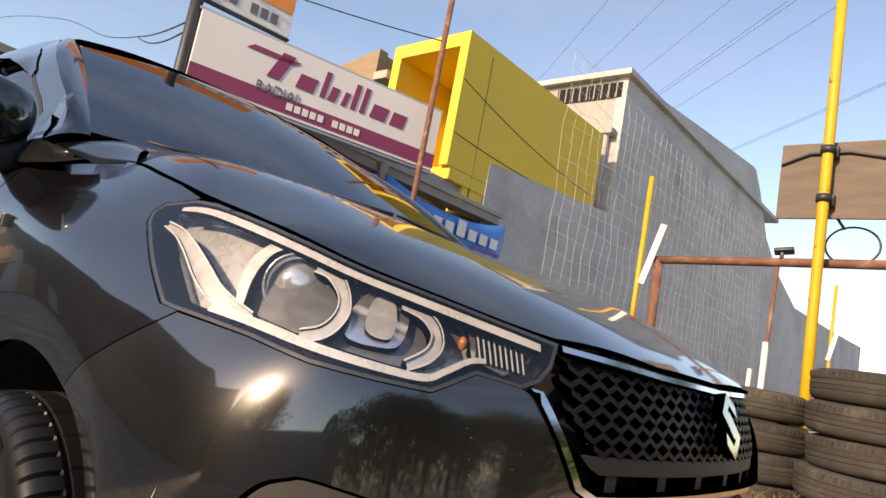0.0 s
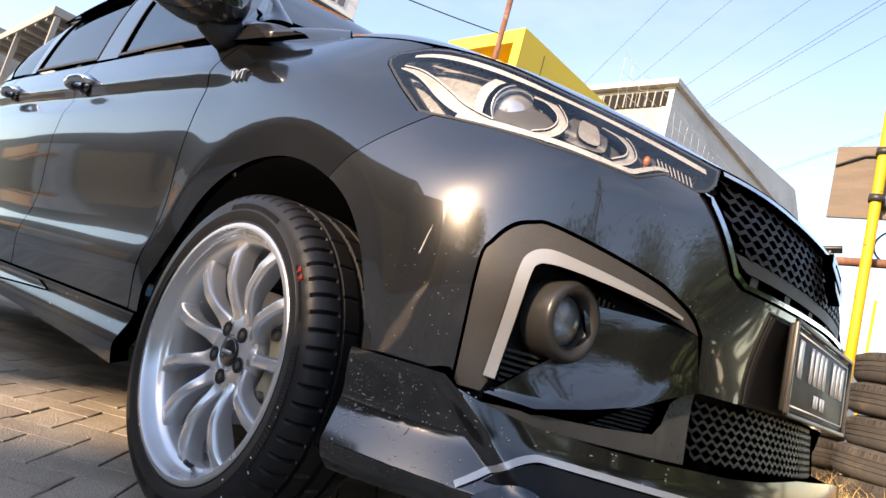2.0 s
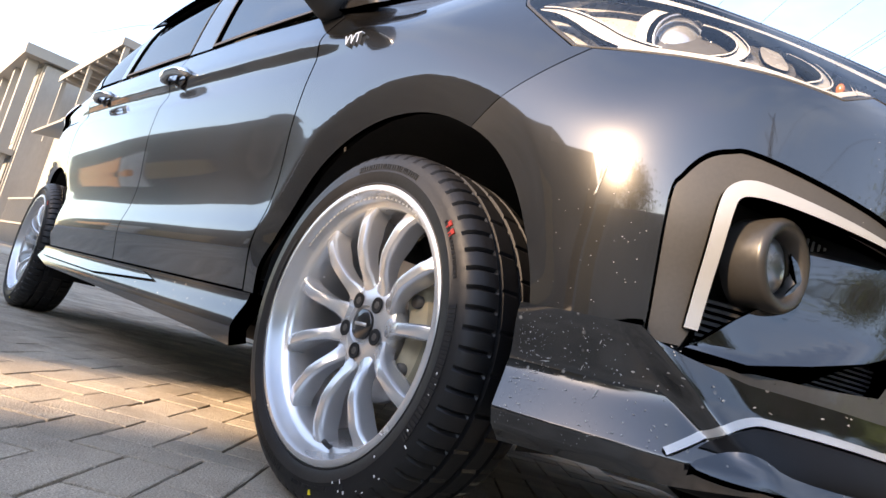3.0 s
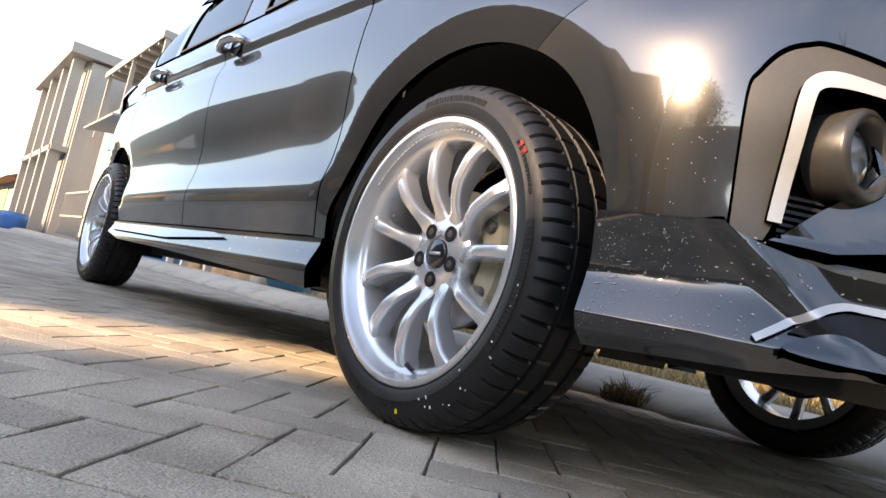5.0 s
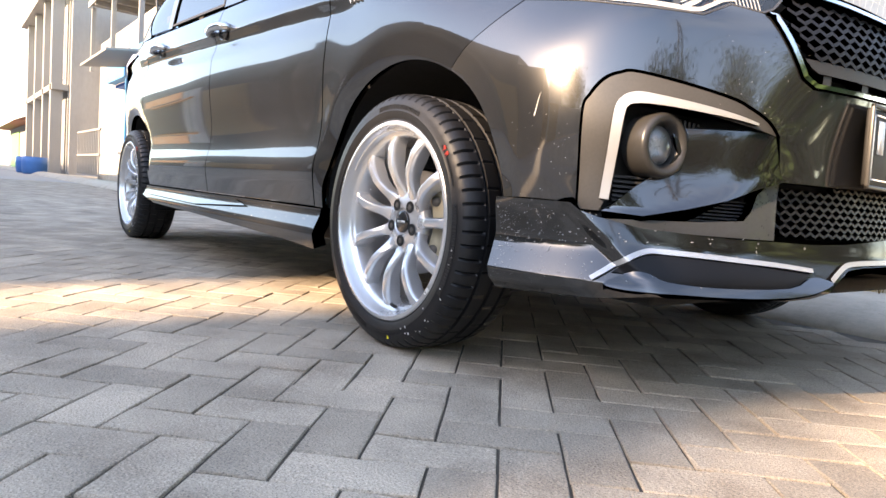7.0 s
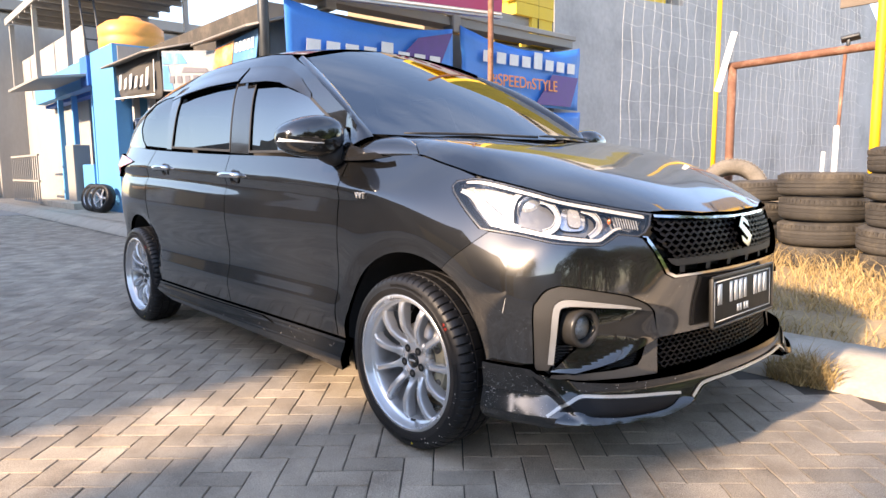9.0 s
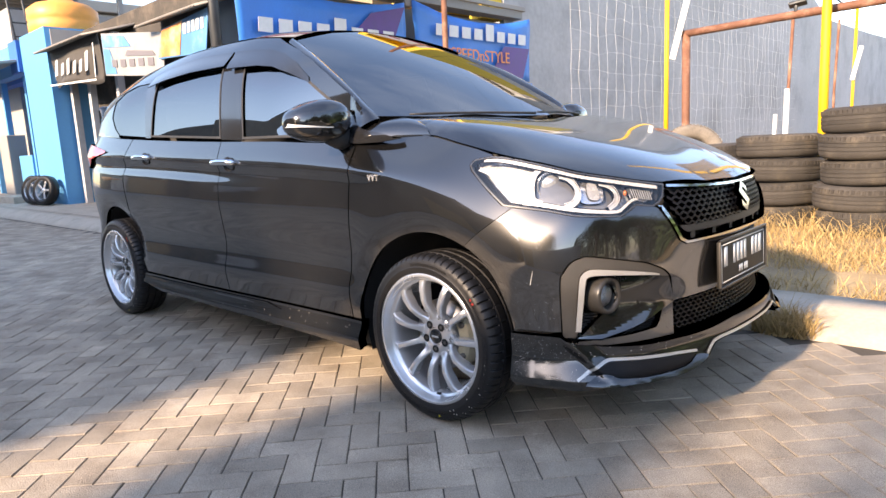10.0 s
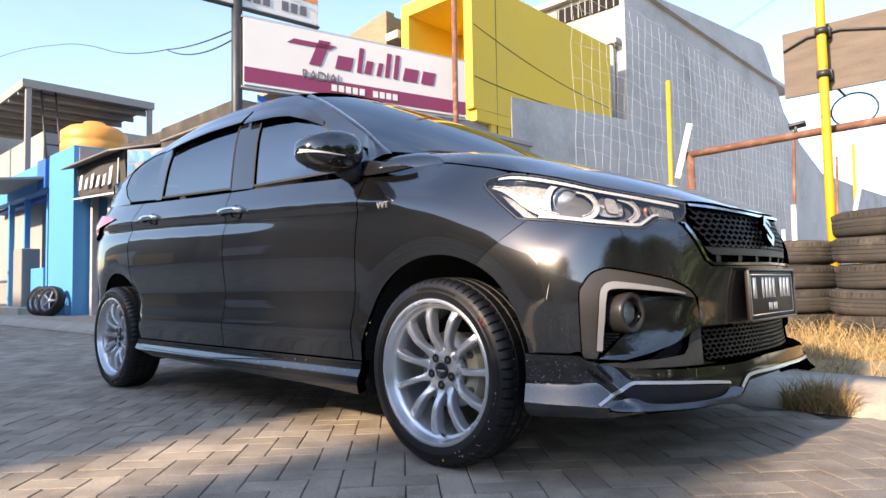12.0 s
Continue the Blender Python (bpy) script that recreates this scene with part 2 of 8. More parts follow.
def curve(pts, blur=0.0):
    """A smooth function through (x, y) pairs with rising x; blur rounds it off further."""
    xs, ys = [p[0] for p in pts], [p[1] for p in pts]
    n = len(xs)
    h = [xs[i + 1] - xs[i] for i in range(n - 1)]
    d = [(ys[i + 1] - ys[i]) / h[i] for i in range(n - 1)]
    m = [d[0]] + [0.0 if d[i - 1] * d[i] <= 0 else 2 * d[i - 1] * d[i] / (d[i - 1] + d[i]) for i in range(1, n - 1)] + [d[-1]]

    def at(x):
        if x <= xs[0]:
            return ys[0]
        if x >= xs[-1]:
            return ys[-1]
        i = 0
        while x > xs[i + 1]:
            i += 1
        t = (x - xs[i]) / h[i]
        return (ys[i] * (1 + 2 * t) * (1 - t) ** 2 + m[i] * h[i] * t * (1 - t) ** 2 + ys[i + 1] * t * t * (3 - 2 * t) + m[i + 1] * h[i] * t * t * (t - 1))

    if not blur:
        return at
    grid = np.linspace(xs[0] - 4 * blur, xs[-1] + 4 * blur, 900)
    raw = np.array([at(v) for v in grid])
    raw[grid < xs[0]] = ys[0] + (grid[grid < xs[0]] - xs[0]) * m[0]
    raw[grid > xs[-1]] = ys[-1] + (grid[grid > xs[-1]] - xs[-1]) * m[-1]
    ker = np.exp(-0.5 * (np.arange(-200, 201) * (grid[1] - grid[0]) / blur) ** 2)
    even = np.convolve(np.pad(raw, 200, mode="edge"), ker / ker.sum(), mode="valid")
    return lambda v: float(np.interp(v, grid, even))


PLAN = [(0.785, 0.0), (0.780, 0.13), (0.765, 0.26), (0.735, 0.40), (0.69, 0.53), (0.63, 0.64), (0.555, 0.735), (0.46, 0.793), (0.34, 0.822), (0.18, 0.838),
        (0.0, 0.846), (-0.5, 0.848), (-1.2, 0.848), (-2.0, 0.845), (-2.74, 0.832), (-3.1, 0.80), (-3.3, 0.73), (-3.42, 0.60), (-3.48, 0.4), (-3.5, 0.2), (-3.505, 0.0)]


def chain(pts, per=24):
    """Catmull-Rom samples along a plan line, with the arc length of each."""
    out = []
    for i in range(len(pts) - 1):
        p0 = pts[i - 1] if i else (pts[1][0], -pts[1][1])
        p1, p2 = pts[i], pts[i + 1]
        p3 = pts[i + 2] if i + 2 < len(pts) else (pts[-2][0], -pts[-2][1])
        for k in range(per):
            t = k / per
            c = [0.5 * (2 * p1[j] + (p2[j] - p0[j]) * t + (2 * p0[j] - 5 * p1[j] + 4 * p2[j] - p3[j]) * t * t + (3 * p1[j] - p0[j] - 3 * p2[j] + p3[j]) * t ** 3) for j in (0, 1)]
            out.append(c)
    out.append(list(pts[-1]))
    s = [0.0]
    for a, b in zip(out, out[1:]):
        s.append(s[-1] + math.hypot(b[0] - a[0], b[1] - a[1]))
    return np.array(out), np.array(s)


def even_out(line, s, blur, step=0.004):
    """Resamples a line of points by arc length and rounds it; both ends are mirrored, so they stay on the centre line."""
    grid = np.arange(0.0, s[-1], step)
    pts = np.stack([np.interp(grid, s, line[:, 0]), np.interp(grid, s, line[:, 1])], axis=1)
    k = int(4 * blur / step)
    head, tail = pts[1:k + 1][::-1] * (1, -1), pts[-k - 1:-1][::-1] * (1, -1)
    wide = np.concatenate([head, pts, tail])
    ker = np.exp(-0.5 * (np.arange(-k, k + 1) * step / blur) ** 2)
    out = np.stack([np.convolve(wide[:, c], ker / ker.sum(), mode="valid") for c in (0, 1)], axis=1)
    return out, np.concatenate([[0.0], np.cumsum(np.hypot(*np.diff(out, axis=0).T))])


BASE, BASE_S = even_out(*chain(PLAN), 0.045)
BASE_T = np.gradient(BASE, BASE_S, axis=0)
BASE_T /= np.linalg.norm(BASE_T, axis=1)[:, None]


def base_at(s):
    """Plan point (x, half width) and outward normal at arc length s from the nose."""
    x, w = np.interp(s, BASE_S, BASE[:, 0]), np.interp(s, BASE_S, BASE[:, 1])
    tx, tw = np.interp(s, BASE_S, BASE_T[:, 0]), np.interp(s, BASE_S, BASE_T[:, 1])
    k = math.hypot(tx, tw)
    return x, w, tw / k, -tx / k


def sx(x):
    """Arc length on the flank at a length x."""
    return float(np.interp(-x, -BASE[:, 0], BASE_S))


# upper edge of the flank: length, half width, height
EDGE = [(0.758, 0.0, 0.812), (0.742, 0.22, 0.818), (0.685, 0.42, 0.834), (0.56, 0.585, 0.868), (0.42, 0.69, 0.908), (0.264, 0.742, 0.945), (0.10, 0.740, 0.984),
        (-0.12, 0.722, 1.024), (-0.30, 0.765, 1.020), (-0.45, 0.800, 1.014), (-0.9, 0.810, 1.036), (-1.4, 0.812, 1.053), (-1.9, 0.808, 1.075), (-2.6, 0.793, 1.113),
        (-3.1, 0.735, 1.150), (-3.28, 0.66, 1.155), (-3.42, 0.40, 1.155), (-3.47, 0.0, 1.155)]
_e = []
for _x, _w, _z in EDGE:
    _d = np.hypot(BASE[:, 0] - _x, BASE[:, 1] - _w)
    _i = int(np.argmin(_d))
    _e.append((float(BASE_S[_i]), float(_d[_i]), _z))
edge_drop, edge_z = curve([(s, d) for s, d, z in _e], 0.04), curve([(s, z) for s, d, z in _e])
ye_x = curve(sorted((x, w) for x, w, z in EDGE))
ze_x = curve(sorted((x, z) for x, w, z in EDGE))

side_profile = curve([(0.12, -0.07), (0.20, -0.040), (0.28, -0.022), (0.36, -0.008), (0.42, 0.004), (0.45, 0.001), (0.50, -0.013), (0.57, -0.016), (0.66, -0.006), (0.77, 0.003), (0.84, 0.002), (0.93, -0.004), (1.2, -0.004)], 0.018)
front_profile = curve([(0.12, -0.03), (0.20, 0.0), (0.28, 0.008), (0.34, 0.002), (0.45, -0.014), (0.56, -0.010), (0.62, -0.002), (0.66, 0.004), (0.72, 0.002), (0.80, 0.0), (0.9, 0.0)], 0.03)


def arch_front(x, z):
    """1 on the low front side of the front wheel arch, where arch and flare draw closer to the wheel."""
    return smooth(58, 18, math.degrees(math.atan2(z - 0.305, x))) if x > 0 else 0.0


def arch_lift(x, z):
    """The flat flare round each wheel arch, turned in towards the wheel."""
    out = 0.0
    for cx in (0.0, -2.74):
        r = math.hypot(x - cx, z - 0.305)
        if z > 0.2 and r < 0.56:
            rim = 0.448 - (0.044 * arch_front(x, z) if cx == 0.0 else 0.0)
            v = rim - r
            v = 0.5 * (v + math.sqrt(v * v + 0.007 ** 2))
            out -= 0.24 * min(v, 0.075) * smooth(0.36, 0.44, z)
    return out


shoulder = curve([(-3.45, 1.02), (-2.2, 0.984), (-1.3, 0.945), (-0.25, 0.895), (0.0, 0.845), (0.2, 0.70), (0.35, 0.62), (0.5, 0.60)], 0.03)


corner_profile = curve([(0.12, -0.05), (0.20, -0.026), (0.28, -0.012), (0.36, -0.004), (0.44, 0.004), (0.50, 0.0065), (0.54, 0.0055), (0.58, 0.0025), (0.62, -0.002), (0.66, -0.0065), (0.72, -0.013), (0.80, -0.021), (0.90, -0.027)], 0.024)

wing_profile = curve([(0.12, -0.07), (0.20, -0.040), (0.28, -0.022), (0.36, -0.012), (0.44, -0.006), (0.52, -0.003), (0.60, 0.000), (0.66, 0.001), (0.74, 0.0), (0.84, -0.006), (0.93, -0.014), (1.1, -0.02)], 0.024)


def bulge(s, z):
    """How far the body stands out from its plan line, before rounding."""
    x, w, nx, ny = base_at(s)
    wf = smooth(0.25, 0.85, nx) if x > -1 else 0.0
    wc = smooth(-0.15, 0.2, x) * (1 - wf)
    d = (1 - wf) * side_profile(z) + wf * front_profile(z)
    # the wing stands upright over the arch, the bumper's corner leans back from the foglamp up to the headlamp
    fb = smooth(-0.46, -0.24, x) * (1 - wf)
    d += fb * (wing_profile(z) - d)
    cb = smooth(0.36, 0.50, s) * smooth(1.06, 0.82, s) * smooth(0.44, 0.54, z)
    d += cb * (corner_profile(z) - d)
    ze = edge_z(s)
    z0 = min(ze - 0.05, (1 - wf) * shoulder(x) + wf * (ze - 0.11))
    if z > z0:
        u = (z - z0) / (ze - z0)
        d -= edge_drop(s) * (1.14 + 0.5 * wc) * u * u / (u + 0.14 + 0.5 * wc)
    return d


BULGE_S, BULGE_Z = 0.02, 0.0125
_s, _z = np.arange(-0.30, BASE_S[-1] + 0.30, BULGE_S), np.arange(0.05, 1.27, BULGE_Z)
_raw = np.array([[bulge(min(abs(a), 2 * BASE_S[-1] - abs(a)), b) for b in _z] for a in _s])


def rounded(tab, steps, axis):
    k = int(math.ceil(3 * steps))
    ker = np.exp(-0.5 * (np.arange(-k, k + 1) / steps) ** 2)
    ker /= ker.sum()
    pad = [(k, k) if a == axis else (0, 0) for a in (0, 1)]
    wide = np.pad(tab, pad, mode="reflect", reflect_type="odd")
    return np.apply_along_axis(lambda row: np.convolve(row, ker, mode="valid"), axis, wide)


# the nose and wings are rounded more than the doors
_soft = rounded(rounded(_raw, 3.2, 0), 2.6, 1)
_firm = rounded(rounded(_raw, 1.6, 0), 0.9, 1)
_k = np.array([smooth(1.75, 1.25, abs(a)) for a in _s])[:, None]
BULGE = _soft * _k + _firm * (1 - _k)


def cubic(t):
    return np.array((-0.5 * t + t * t - 0.5 * t ** 3, 1 - 2.5 * t * t + 1.5 * t ** 3, 0.5 * t + 2 * t * t - 1.5 * t ** 3, -0.5 * t * t + 0.5 * t ** 3))


def bulge_at(s, z):
    a, b = (s - _s[0]) / BULGE_S, (z - _z[0]) / BULGE_Z
    i, j = min(max(int(a), 1), len(_s) - 3), min(max(int(b), 1), len(_z) - 3)
    return float(cubic(a - i) @ BULGE[i - 1:i + 3, j - 1:j + 3] @ cubic(b - j))


def flank(s, z):
    """The body below the windows: arc length from the nose, height."""
    sgn = -1.0 if s >= 0 else 1.0
    x, w, nx, ny = base_at(abs(s))
    d = bulge_at(abs(s), z)
    zc = shoulder(x)
    d += arch_lift(x, z) * smooth(0.80, 0.45, nx) * (1 - 0.5 * max(0.0, nx))
    door = smooth(-0.1, -0.5, x) * smooth(-3.45, -3.1, x)
    if door:
        # undercut below the shoulder line, then a shallow hollow that grows towards the rear
        v = zc - z
        d += door * (-0.012 * smooth(0.0, 0.048, v) + (0.004 + 0.012 * smooth(-0.75, -1.7, x)) * smooth(0.046, 0.110, v) + 0.005 * smooth(0.08, 0.22, v))
    return (x + nx * d, sgn * (w + ny * d), z)


HOOD_C = np.polyfit([-0.45, -0.12, 0.1, 0.264, 0.42, 0.55, 0.68, 0.74, 0.765], [1.10, 1.092, 1.055, 1.018, 0.968, 0.918, 0.860, 0.828, 0.812], 4)


def hood_n(x):
    """How sharply the bonnet turns down at its sides: softly at the nose, sharply before the screen."""
    return 3.6 + 8.0 * smooth(0.38, -0.06, x)


HOOD_RIM = [flank(s, edge_z(s)) for s in np.linspace(_e[2][0], sx(-0.066), 26)]      # the bonnet's edge from nose to screen
HOOD_K = curve(sorted((p[0], (float(np.polyval(HOOD_C, p[0])) - p[2] - 0.001) / abs(p[1]) ** hood_n(p[0])) for p in HOOD_RIM))


def hood_top(x, y):
    k = max(0.0, HOOD_K(x))
    z = float(np.polyval(HOOD_C, x)) - k * abs(y) ** hood_n(x)
    z -= 0.006 * math.exp(-((abs(y) - 0.02) / 0.22) ** 2) * smooth(0.75, 0.3, x)
    return (x, y, z)


roof_side_z = curve([(-3.4, 1.36), (-3.1, 1.44), (-2.54, 1.512), (-1.82, 1.552), (-1.43, 1.55), (-1.12, 1.52), (-1.0, 1.50), (-0.3, 1.47)], 0.05)
roof_mid_z = curve([(-3.4, 1.44), (-3.1, 1.545), (-2.6, 1.612), (-2.0, 1.642), (-1.5, 1.632), (-1.1, 1.585)], 0.05)
roof_half = curve([(-3.4, 0.50), (-2.6, 0.575), (-1.8, 0.60), (-1.1, 0.59), (-0.3, 0.62)])


def cabin(x, z):
    """The sides above the belt line."""
    zb, yb, zt, yt = ze_x(x), ye_x(x), roof_side_z(x), roof_half(x)
    if x > -0.45:
        zb, yb = 1.03, 0.80
    t = max(0.0, (z - zb) / (zt - zb))
    lean = 0.045 * smooth(-1.0, -0.36, x) * smooth(1.03, 1.12, z)
    return (x, -(yb - lean - (yb - yt - lean) * (0.45 * t + 0.55 * t ** 4)), z)


# the seam between the front pillar and the door frame: height, length
SEAM = curve([(1.05, -0.368), (1.10, -0.385), (1.145, -0.405), (1.20, -0.475), (1.293, -0.621), (1.367, -0.750), (1.426, -0.880), (1.48, -1.02)], 0.015)


def roof(x, y):
    zr, zt, h = roof_mid_z(x), roof_side_z(x), roof_half(x)
    return (x, y, zr - (zr - zt) * min(1.2, abs(y) / h) ** 2.4)


def screen(u, v):
    """The windscreen: u across from -1 to 1, v upwards from 0 to 1."""
    b = (-0.07 - 0.30 * u * u, 0.735 * u, 1.090 + 0.010 * u * u)
    t = (-1.13 + 0.10 * u * u, 0.60 * u, 1.590 - 0.095 * u * u)
    k = 0.10 * v * (1 - v) * (1 - 0.3 * u * u)
    return tuple(b[i] + (t[i] - b[i]) * v + (k * 0.42, 0, k)[i] for i in range(3))


# ---------------------------------------------------------------- mesh tools
def part(name, bm, mat, parent=None, label="", flat=False):
    """Links a bmesh as one mesh object under a thing or a part."""
    me = bpy.data.meshes.new(name)
    bm.normal_update()
    bm.to_mesh(me)
    bm.free()
    for m in mat if isinstance(mat, (list, tuple)) else (mat,):
        me.materials.append(m)
    if not flat:
        me.polygons.foreach_set("use_smooth", [True] * len(me.polygons))
    ob = new(name, me)
    if parent:
        ob.parent = parent
    if label:
        ob["label"] = label
    return ob


def empty(name, m=None, parent=None):
    ob = new(name)
    ob.empty_display_size = 0.1
    if parent:
        ob.parent = parent
    if m is not None:
        ob.matrix_basis = m
    return ob


def dense(outline, step):
    out = []
    for (a, b), (c, d) in zip(outline, outline[1:] + outline[:1]):
        n = max(1, math.ceil(max(abs(c - a) / step[0], abs(d - b) / step[1])))
        out += [(a + (c - a) * i / n, b + (d - b) * i / n) for i in range(n)]
    return out


def cut_sheet(outline, step):
    """A flat polygon in parameter space, cut into cells."""
    bm = bmesh.new()
    pts = dense(outline, step)
    bm.faces.new([bm.verts.new((a, b, 0)) for a, b in pts])
    for ax in (0, 1):
        lo, hi = min(p[ax] for p in pts), max(p[ax] for p in pts)
        k = math.floor(lo / step[ax]) + 1
        while k * step[ax] < hi - 1e-5:
            co, no = [0, 0, 0], [0, 0, 0]
            co[ax], no[ax] = k * step[ax], 1
            bmesh.ops.bisect_plane(bm, geom=bm.verts[:] + bm.edges[:] + bm.faces[:], dist=1e-6, plane_co=co, plane_no=no)
            k += 1
    bmesh.ops.remove_doubles(bm, verts=bm.verts[:], dist=1e-6)
    bmesh.ops.triangulate(bm, faces=[f for f in bm.faces if len(f.verts) > 4])
    bm.verts.index_update()
    vs = [(v.co.x, v.co.y) for v in bm.verts]
    fs = [[v.index for v in f.verts] for f in bm.faces]
    rim = [tuple(v.index for v in e.verts) for e in bm.edges if len(e.link_faces) == 1]
    bm.free()
    return vs, fs, rim


def patch(name, outlines, surf, mat, parent, label="", step=(0.03, 0.03), thick=0.012, lift=0.0, inside=None, sides=(1,)):
    """A panel on a surface: one or more outlines in the surface's own coordinates, laid onto it with true normals and a turned-in rim.
    sides: 1 for the side given, -1 for its mirror image."""
    if isinstance(outlines[0][0], (int, float)):
        outlines = [outlines]
    cos, nos, faces = [], [], []
    for outline in outlines:
        vs, fs, rim = cut_sheet(outline, step)
        h = 2e-3
        pos, nor = [], []
        for a, b in vs:
            p = np.array(surf(a, b))
            du = np.array(surf(a + h, b)) - np.array(surf(a - h, b))
            dv = np.array(surf(a, b + h)) - np.array(surf(a, b - h))
            n = np.cross(du, dv)
            n /= np.linalg.norm(n) + 1e-12
            pos.append(p)
            nor.append(n)
        mid = np.mean(pos, axis=0)
        ref = mid - np.array(inside if inside is not None else (min(mid[0], -0.2), 0, 0.6))
        if float(np.dot(np.mean(nor, axis=0), ref)) < 0:
            nor = [-n for n in nor]
        for side in sides:
            mir = np.array((1, side, 1))
            start = len(cos)
            for p, n in zip(pos, nor):
                cos.append((p + n * lift) * mir)
                nos.append(n * mir)
            for f in fs:
                c = [cos[start + i] for i in f]
                fn = np.cross(c[1] - c[0], c[2] - c[0])
                good = float(np.dot(fn, nos[start + f[0]])) > 0
                faces.append([start + i for i in (f if good else f[::-1])])
            if thick:
                cen = np.mean([cos[start + i] for i in range(len(pos))], axis=0)
                for i, j in rim:
                    a, b = cos[start + i], cos[start + j]
                    na, nb = nos[start + i], nos[start + j]
                    e = np.cross(b - a, na)
                    e /= np.linalg.norm(e) + 1e-12
                    k = len(cos)
                    cos += [a, b, b - nb * thick, a - na * thick]
                    nos += [e] * 4
                    faces.append([k, k + 1, k + 2, k + 3])
    me = bpy.data.meshes.new(name)
    me.from_pydata([tuple(c) for c in cos], [], faces)
    me.materials.append(mat)
    me.polygons.foreach_set("use_smooth", [True] * len(me.polygons))
    me.normals_split_custom_set_from_vertices([tuple(n) for n in nos])
    ob = new(name, me)
    if parent:
        ob.parent = parent
    if label:
        ob["label"] = label
    return ob


def add_box(bm, lo, hi, bevel=0.0, m=None, segs=2):
    r = bmesh.ops.create_cube(bm, size=1.0)
    vs = r["verts"]
    for v in vs:
        v.co = Vector([lo[i] + (hi[i] - lo[i]) * (v.co[i] + 0.5) for i in range(3)])
    es = list({e for v in vs for e in v.link_edges})
    if bevel:
        r = bmesh.ops.bevel(bm, geom=es, offset=bevel, segments=segs, affect="EDGES", profile=0.5)
        vs = list({v for f in r["faces"] for v in f.verts} | {v for v in vs if v.is_valid})
    if m is not None:
        bmesh.ops.transform(bm, matrix=m, verts=vs)
    return vs


def box(lo, hi, bevel=0.0, m=None, segs=2):
    bm = bmesh.new()
    add_box(bm, lo, hi, bevel, m, segs)
    return bm


def add_lathe(bm, prof, seg=48, m=None, close=False):
    """Turns (radius, height) pairs round z."""
    rings = []
    for r, z in prof:
        rings.append([bm.verts.new((r * math.cos(2 * math.pi * i / seg), r * math.sin(2 * math.pi * i / seg), z)) for i in range(seg)] if r > 1e-6 else [bm.verts.new((0, 0, z))])
    pairs = list(zip(rings, rings[1:])) + ([(rings[-1], rings[0])] if close else [])
    for a, b in pairs:
        for i in range(seg):
            j = (i + 1) % seg
            if len(a) == 1 and len(b) == 1:
                continue
            if len(a) == 1:
                bm.faces.new((a[0], b[i], b[j]))
            elif len(b) == 1:
                bm.faces.new((a[i], b[0], a[j]))
            else:
                bm.faces.new((a[i], b[i], b[j], a[j]))
    vs = [v for r in rings for v in r]
    if m is not None:
        bmesh.ops.transform(bm, matrix=m, verts=vs)
    bmesh.ops.recalc_face_normals(bm, faces=list({f for v in vs for f in v.link_faces}))
    return vs


def lathe(prof, seg=48, m=None, close=False):
    bm = bmesh.new()
    add_lathe(bm, prof, seg, m, close)
    return bm


def add_tube(bm, pts, rad, seg=10, caps=True):
    """A tube along points; rad is a number or one per point."""
    pts = [Vector(p) for p in pts]
    rads = rad if isinstance(rad, (list, tuple)) else [rad] * len(pts)
    rings, up = [], None
    for i, p in enumerate(pts):
        d = (pts[min(i + 1, len(pts) - 1)] - pts[max(i - 1, 0)]).normalized()
        if up is None:
            up = d.orthogonal().normalized()
        up = (up - d * up.dot(d)).normalized()
        v = d.cross(up)
        rings.append([bm.verts.new(p + (up * math.cos(2 * math.pi * k / seg) + v * math.sin(2 * math.pi * k / seg)) * rads[i]) for k in range(seg)])
    fs = []
    for a, b in zip(rings, rings[1:]):
        fs += [bm.faces.new((a[k], a[(k + 1) % seg], b[(k + 1) % seg], b[k])) for k in range(seg)]
    if caps:
        fs += [bm.faces.new(rings[0][::-1]), bm.faces.new(rings[-1])]
    bmesh.ops.recalc_face_normals(bm, faces=fs)
    return [v for r in rings for v in r]


def tube(pts, rad, seg=10, caps=True):
    bm = bmesh.new()
    add_tube(bm, pts, rad, seg, caps)
    return bm


def slab(outline, depth, axis="y", at=0.0, bevel=0.0):
    """A flat outline (two coordinates each) given depth along an axis."""
    bm = bmesh.new()
    put = {"y": lambda a, b: (a, at, b), "x": lambda a, b: (at, a, b), "z": lambda a, b: (a, b, at)}[axis]
    f = bm.faces.new([bm.verts.new(put(a, b)) for a, b in outline])
    r = bmesh.ops.extrude_face_region(bm, geom=[f])
    vec = {"y": (0, depth, 0), "x": (depth, 0, 0), "z": (0, 0, depth)}[axis]
    bmesh.ops.translate(bm, vec=vec, verts=[v for v in r["geom"] if isinstance(v, bmesh.types.BMVert)])
    bmesh.ops.recalc_face_normals(bm, faces=bm.faces[:])
    if bevel:
        bmesh.ops.bevel(bm, geom=bm.edges[:], offset=bevel, segments=1, affect="EDGES")
    return bm


def text_part(name, words, size, m, mat, parent=None, depth=0.002):
    """Solid lettering in the built-in font, turned into a mesh."""
    cu = bpy.data.curves.new(name, "FONT")
    cu.body, cu.size, cu.extrude, cu.align_x, cu.align_y = words, size, depth, "CENTER", "CENTER"
    tmp = bpy.data.objects.new(name, cu)
    me = bpy.data.meshes.new_from_object(tmp)
    bpy.data.objects.remove(tmp)
    bpy.data.curves.remove(cu)
    me.name = name
    me.materials.clear()
    me.materials.append(mat)
    ob = new(name, me)
    ob.parent = parent
    ob.matrix_basis = m
    return ob


# ---------------------------------------------------------------- the car
R_ARCH = 0.385


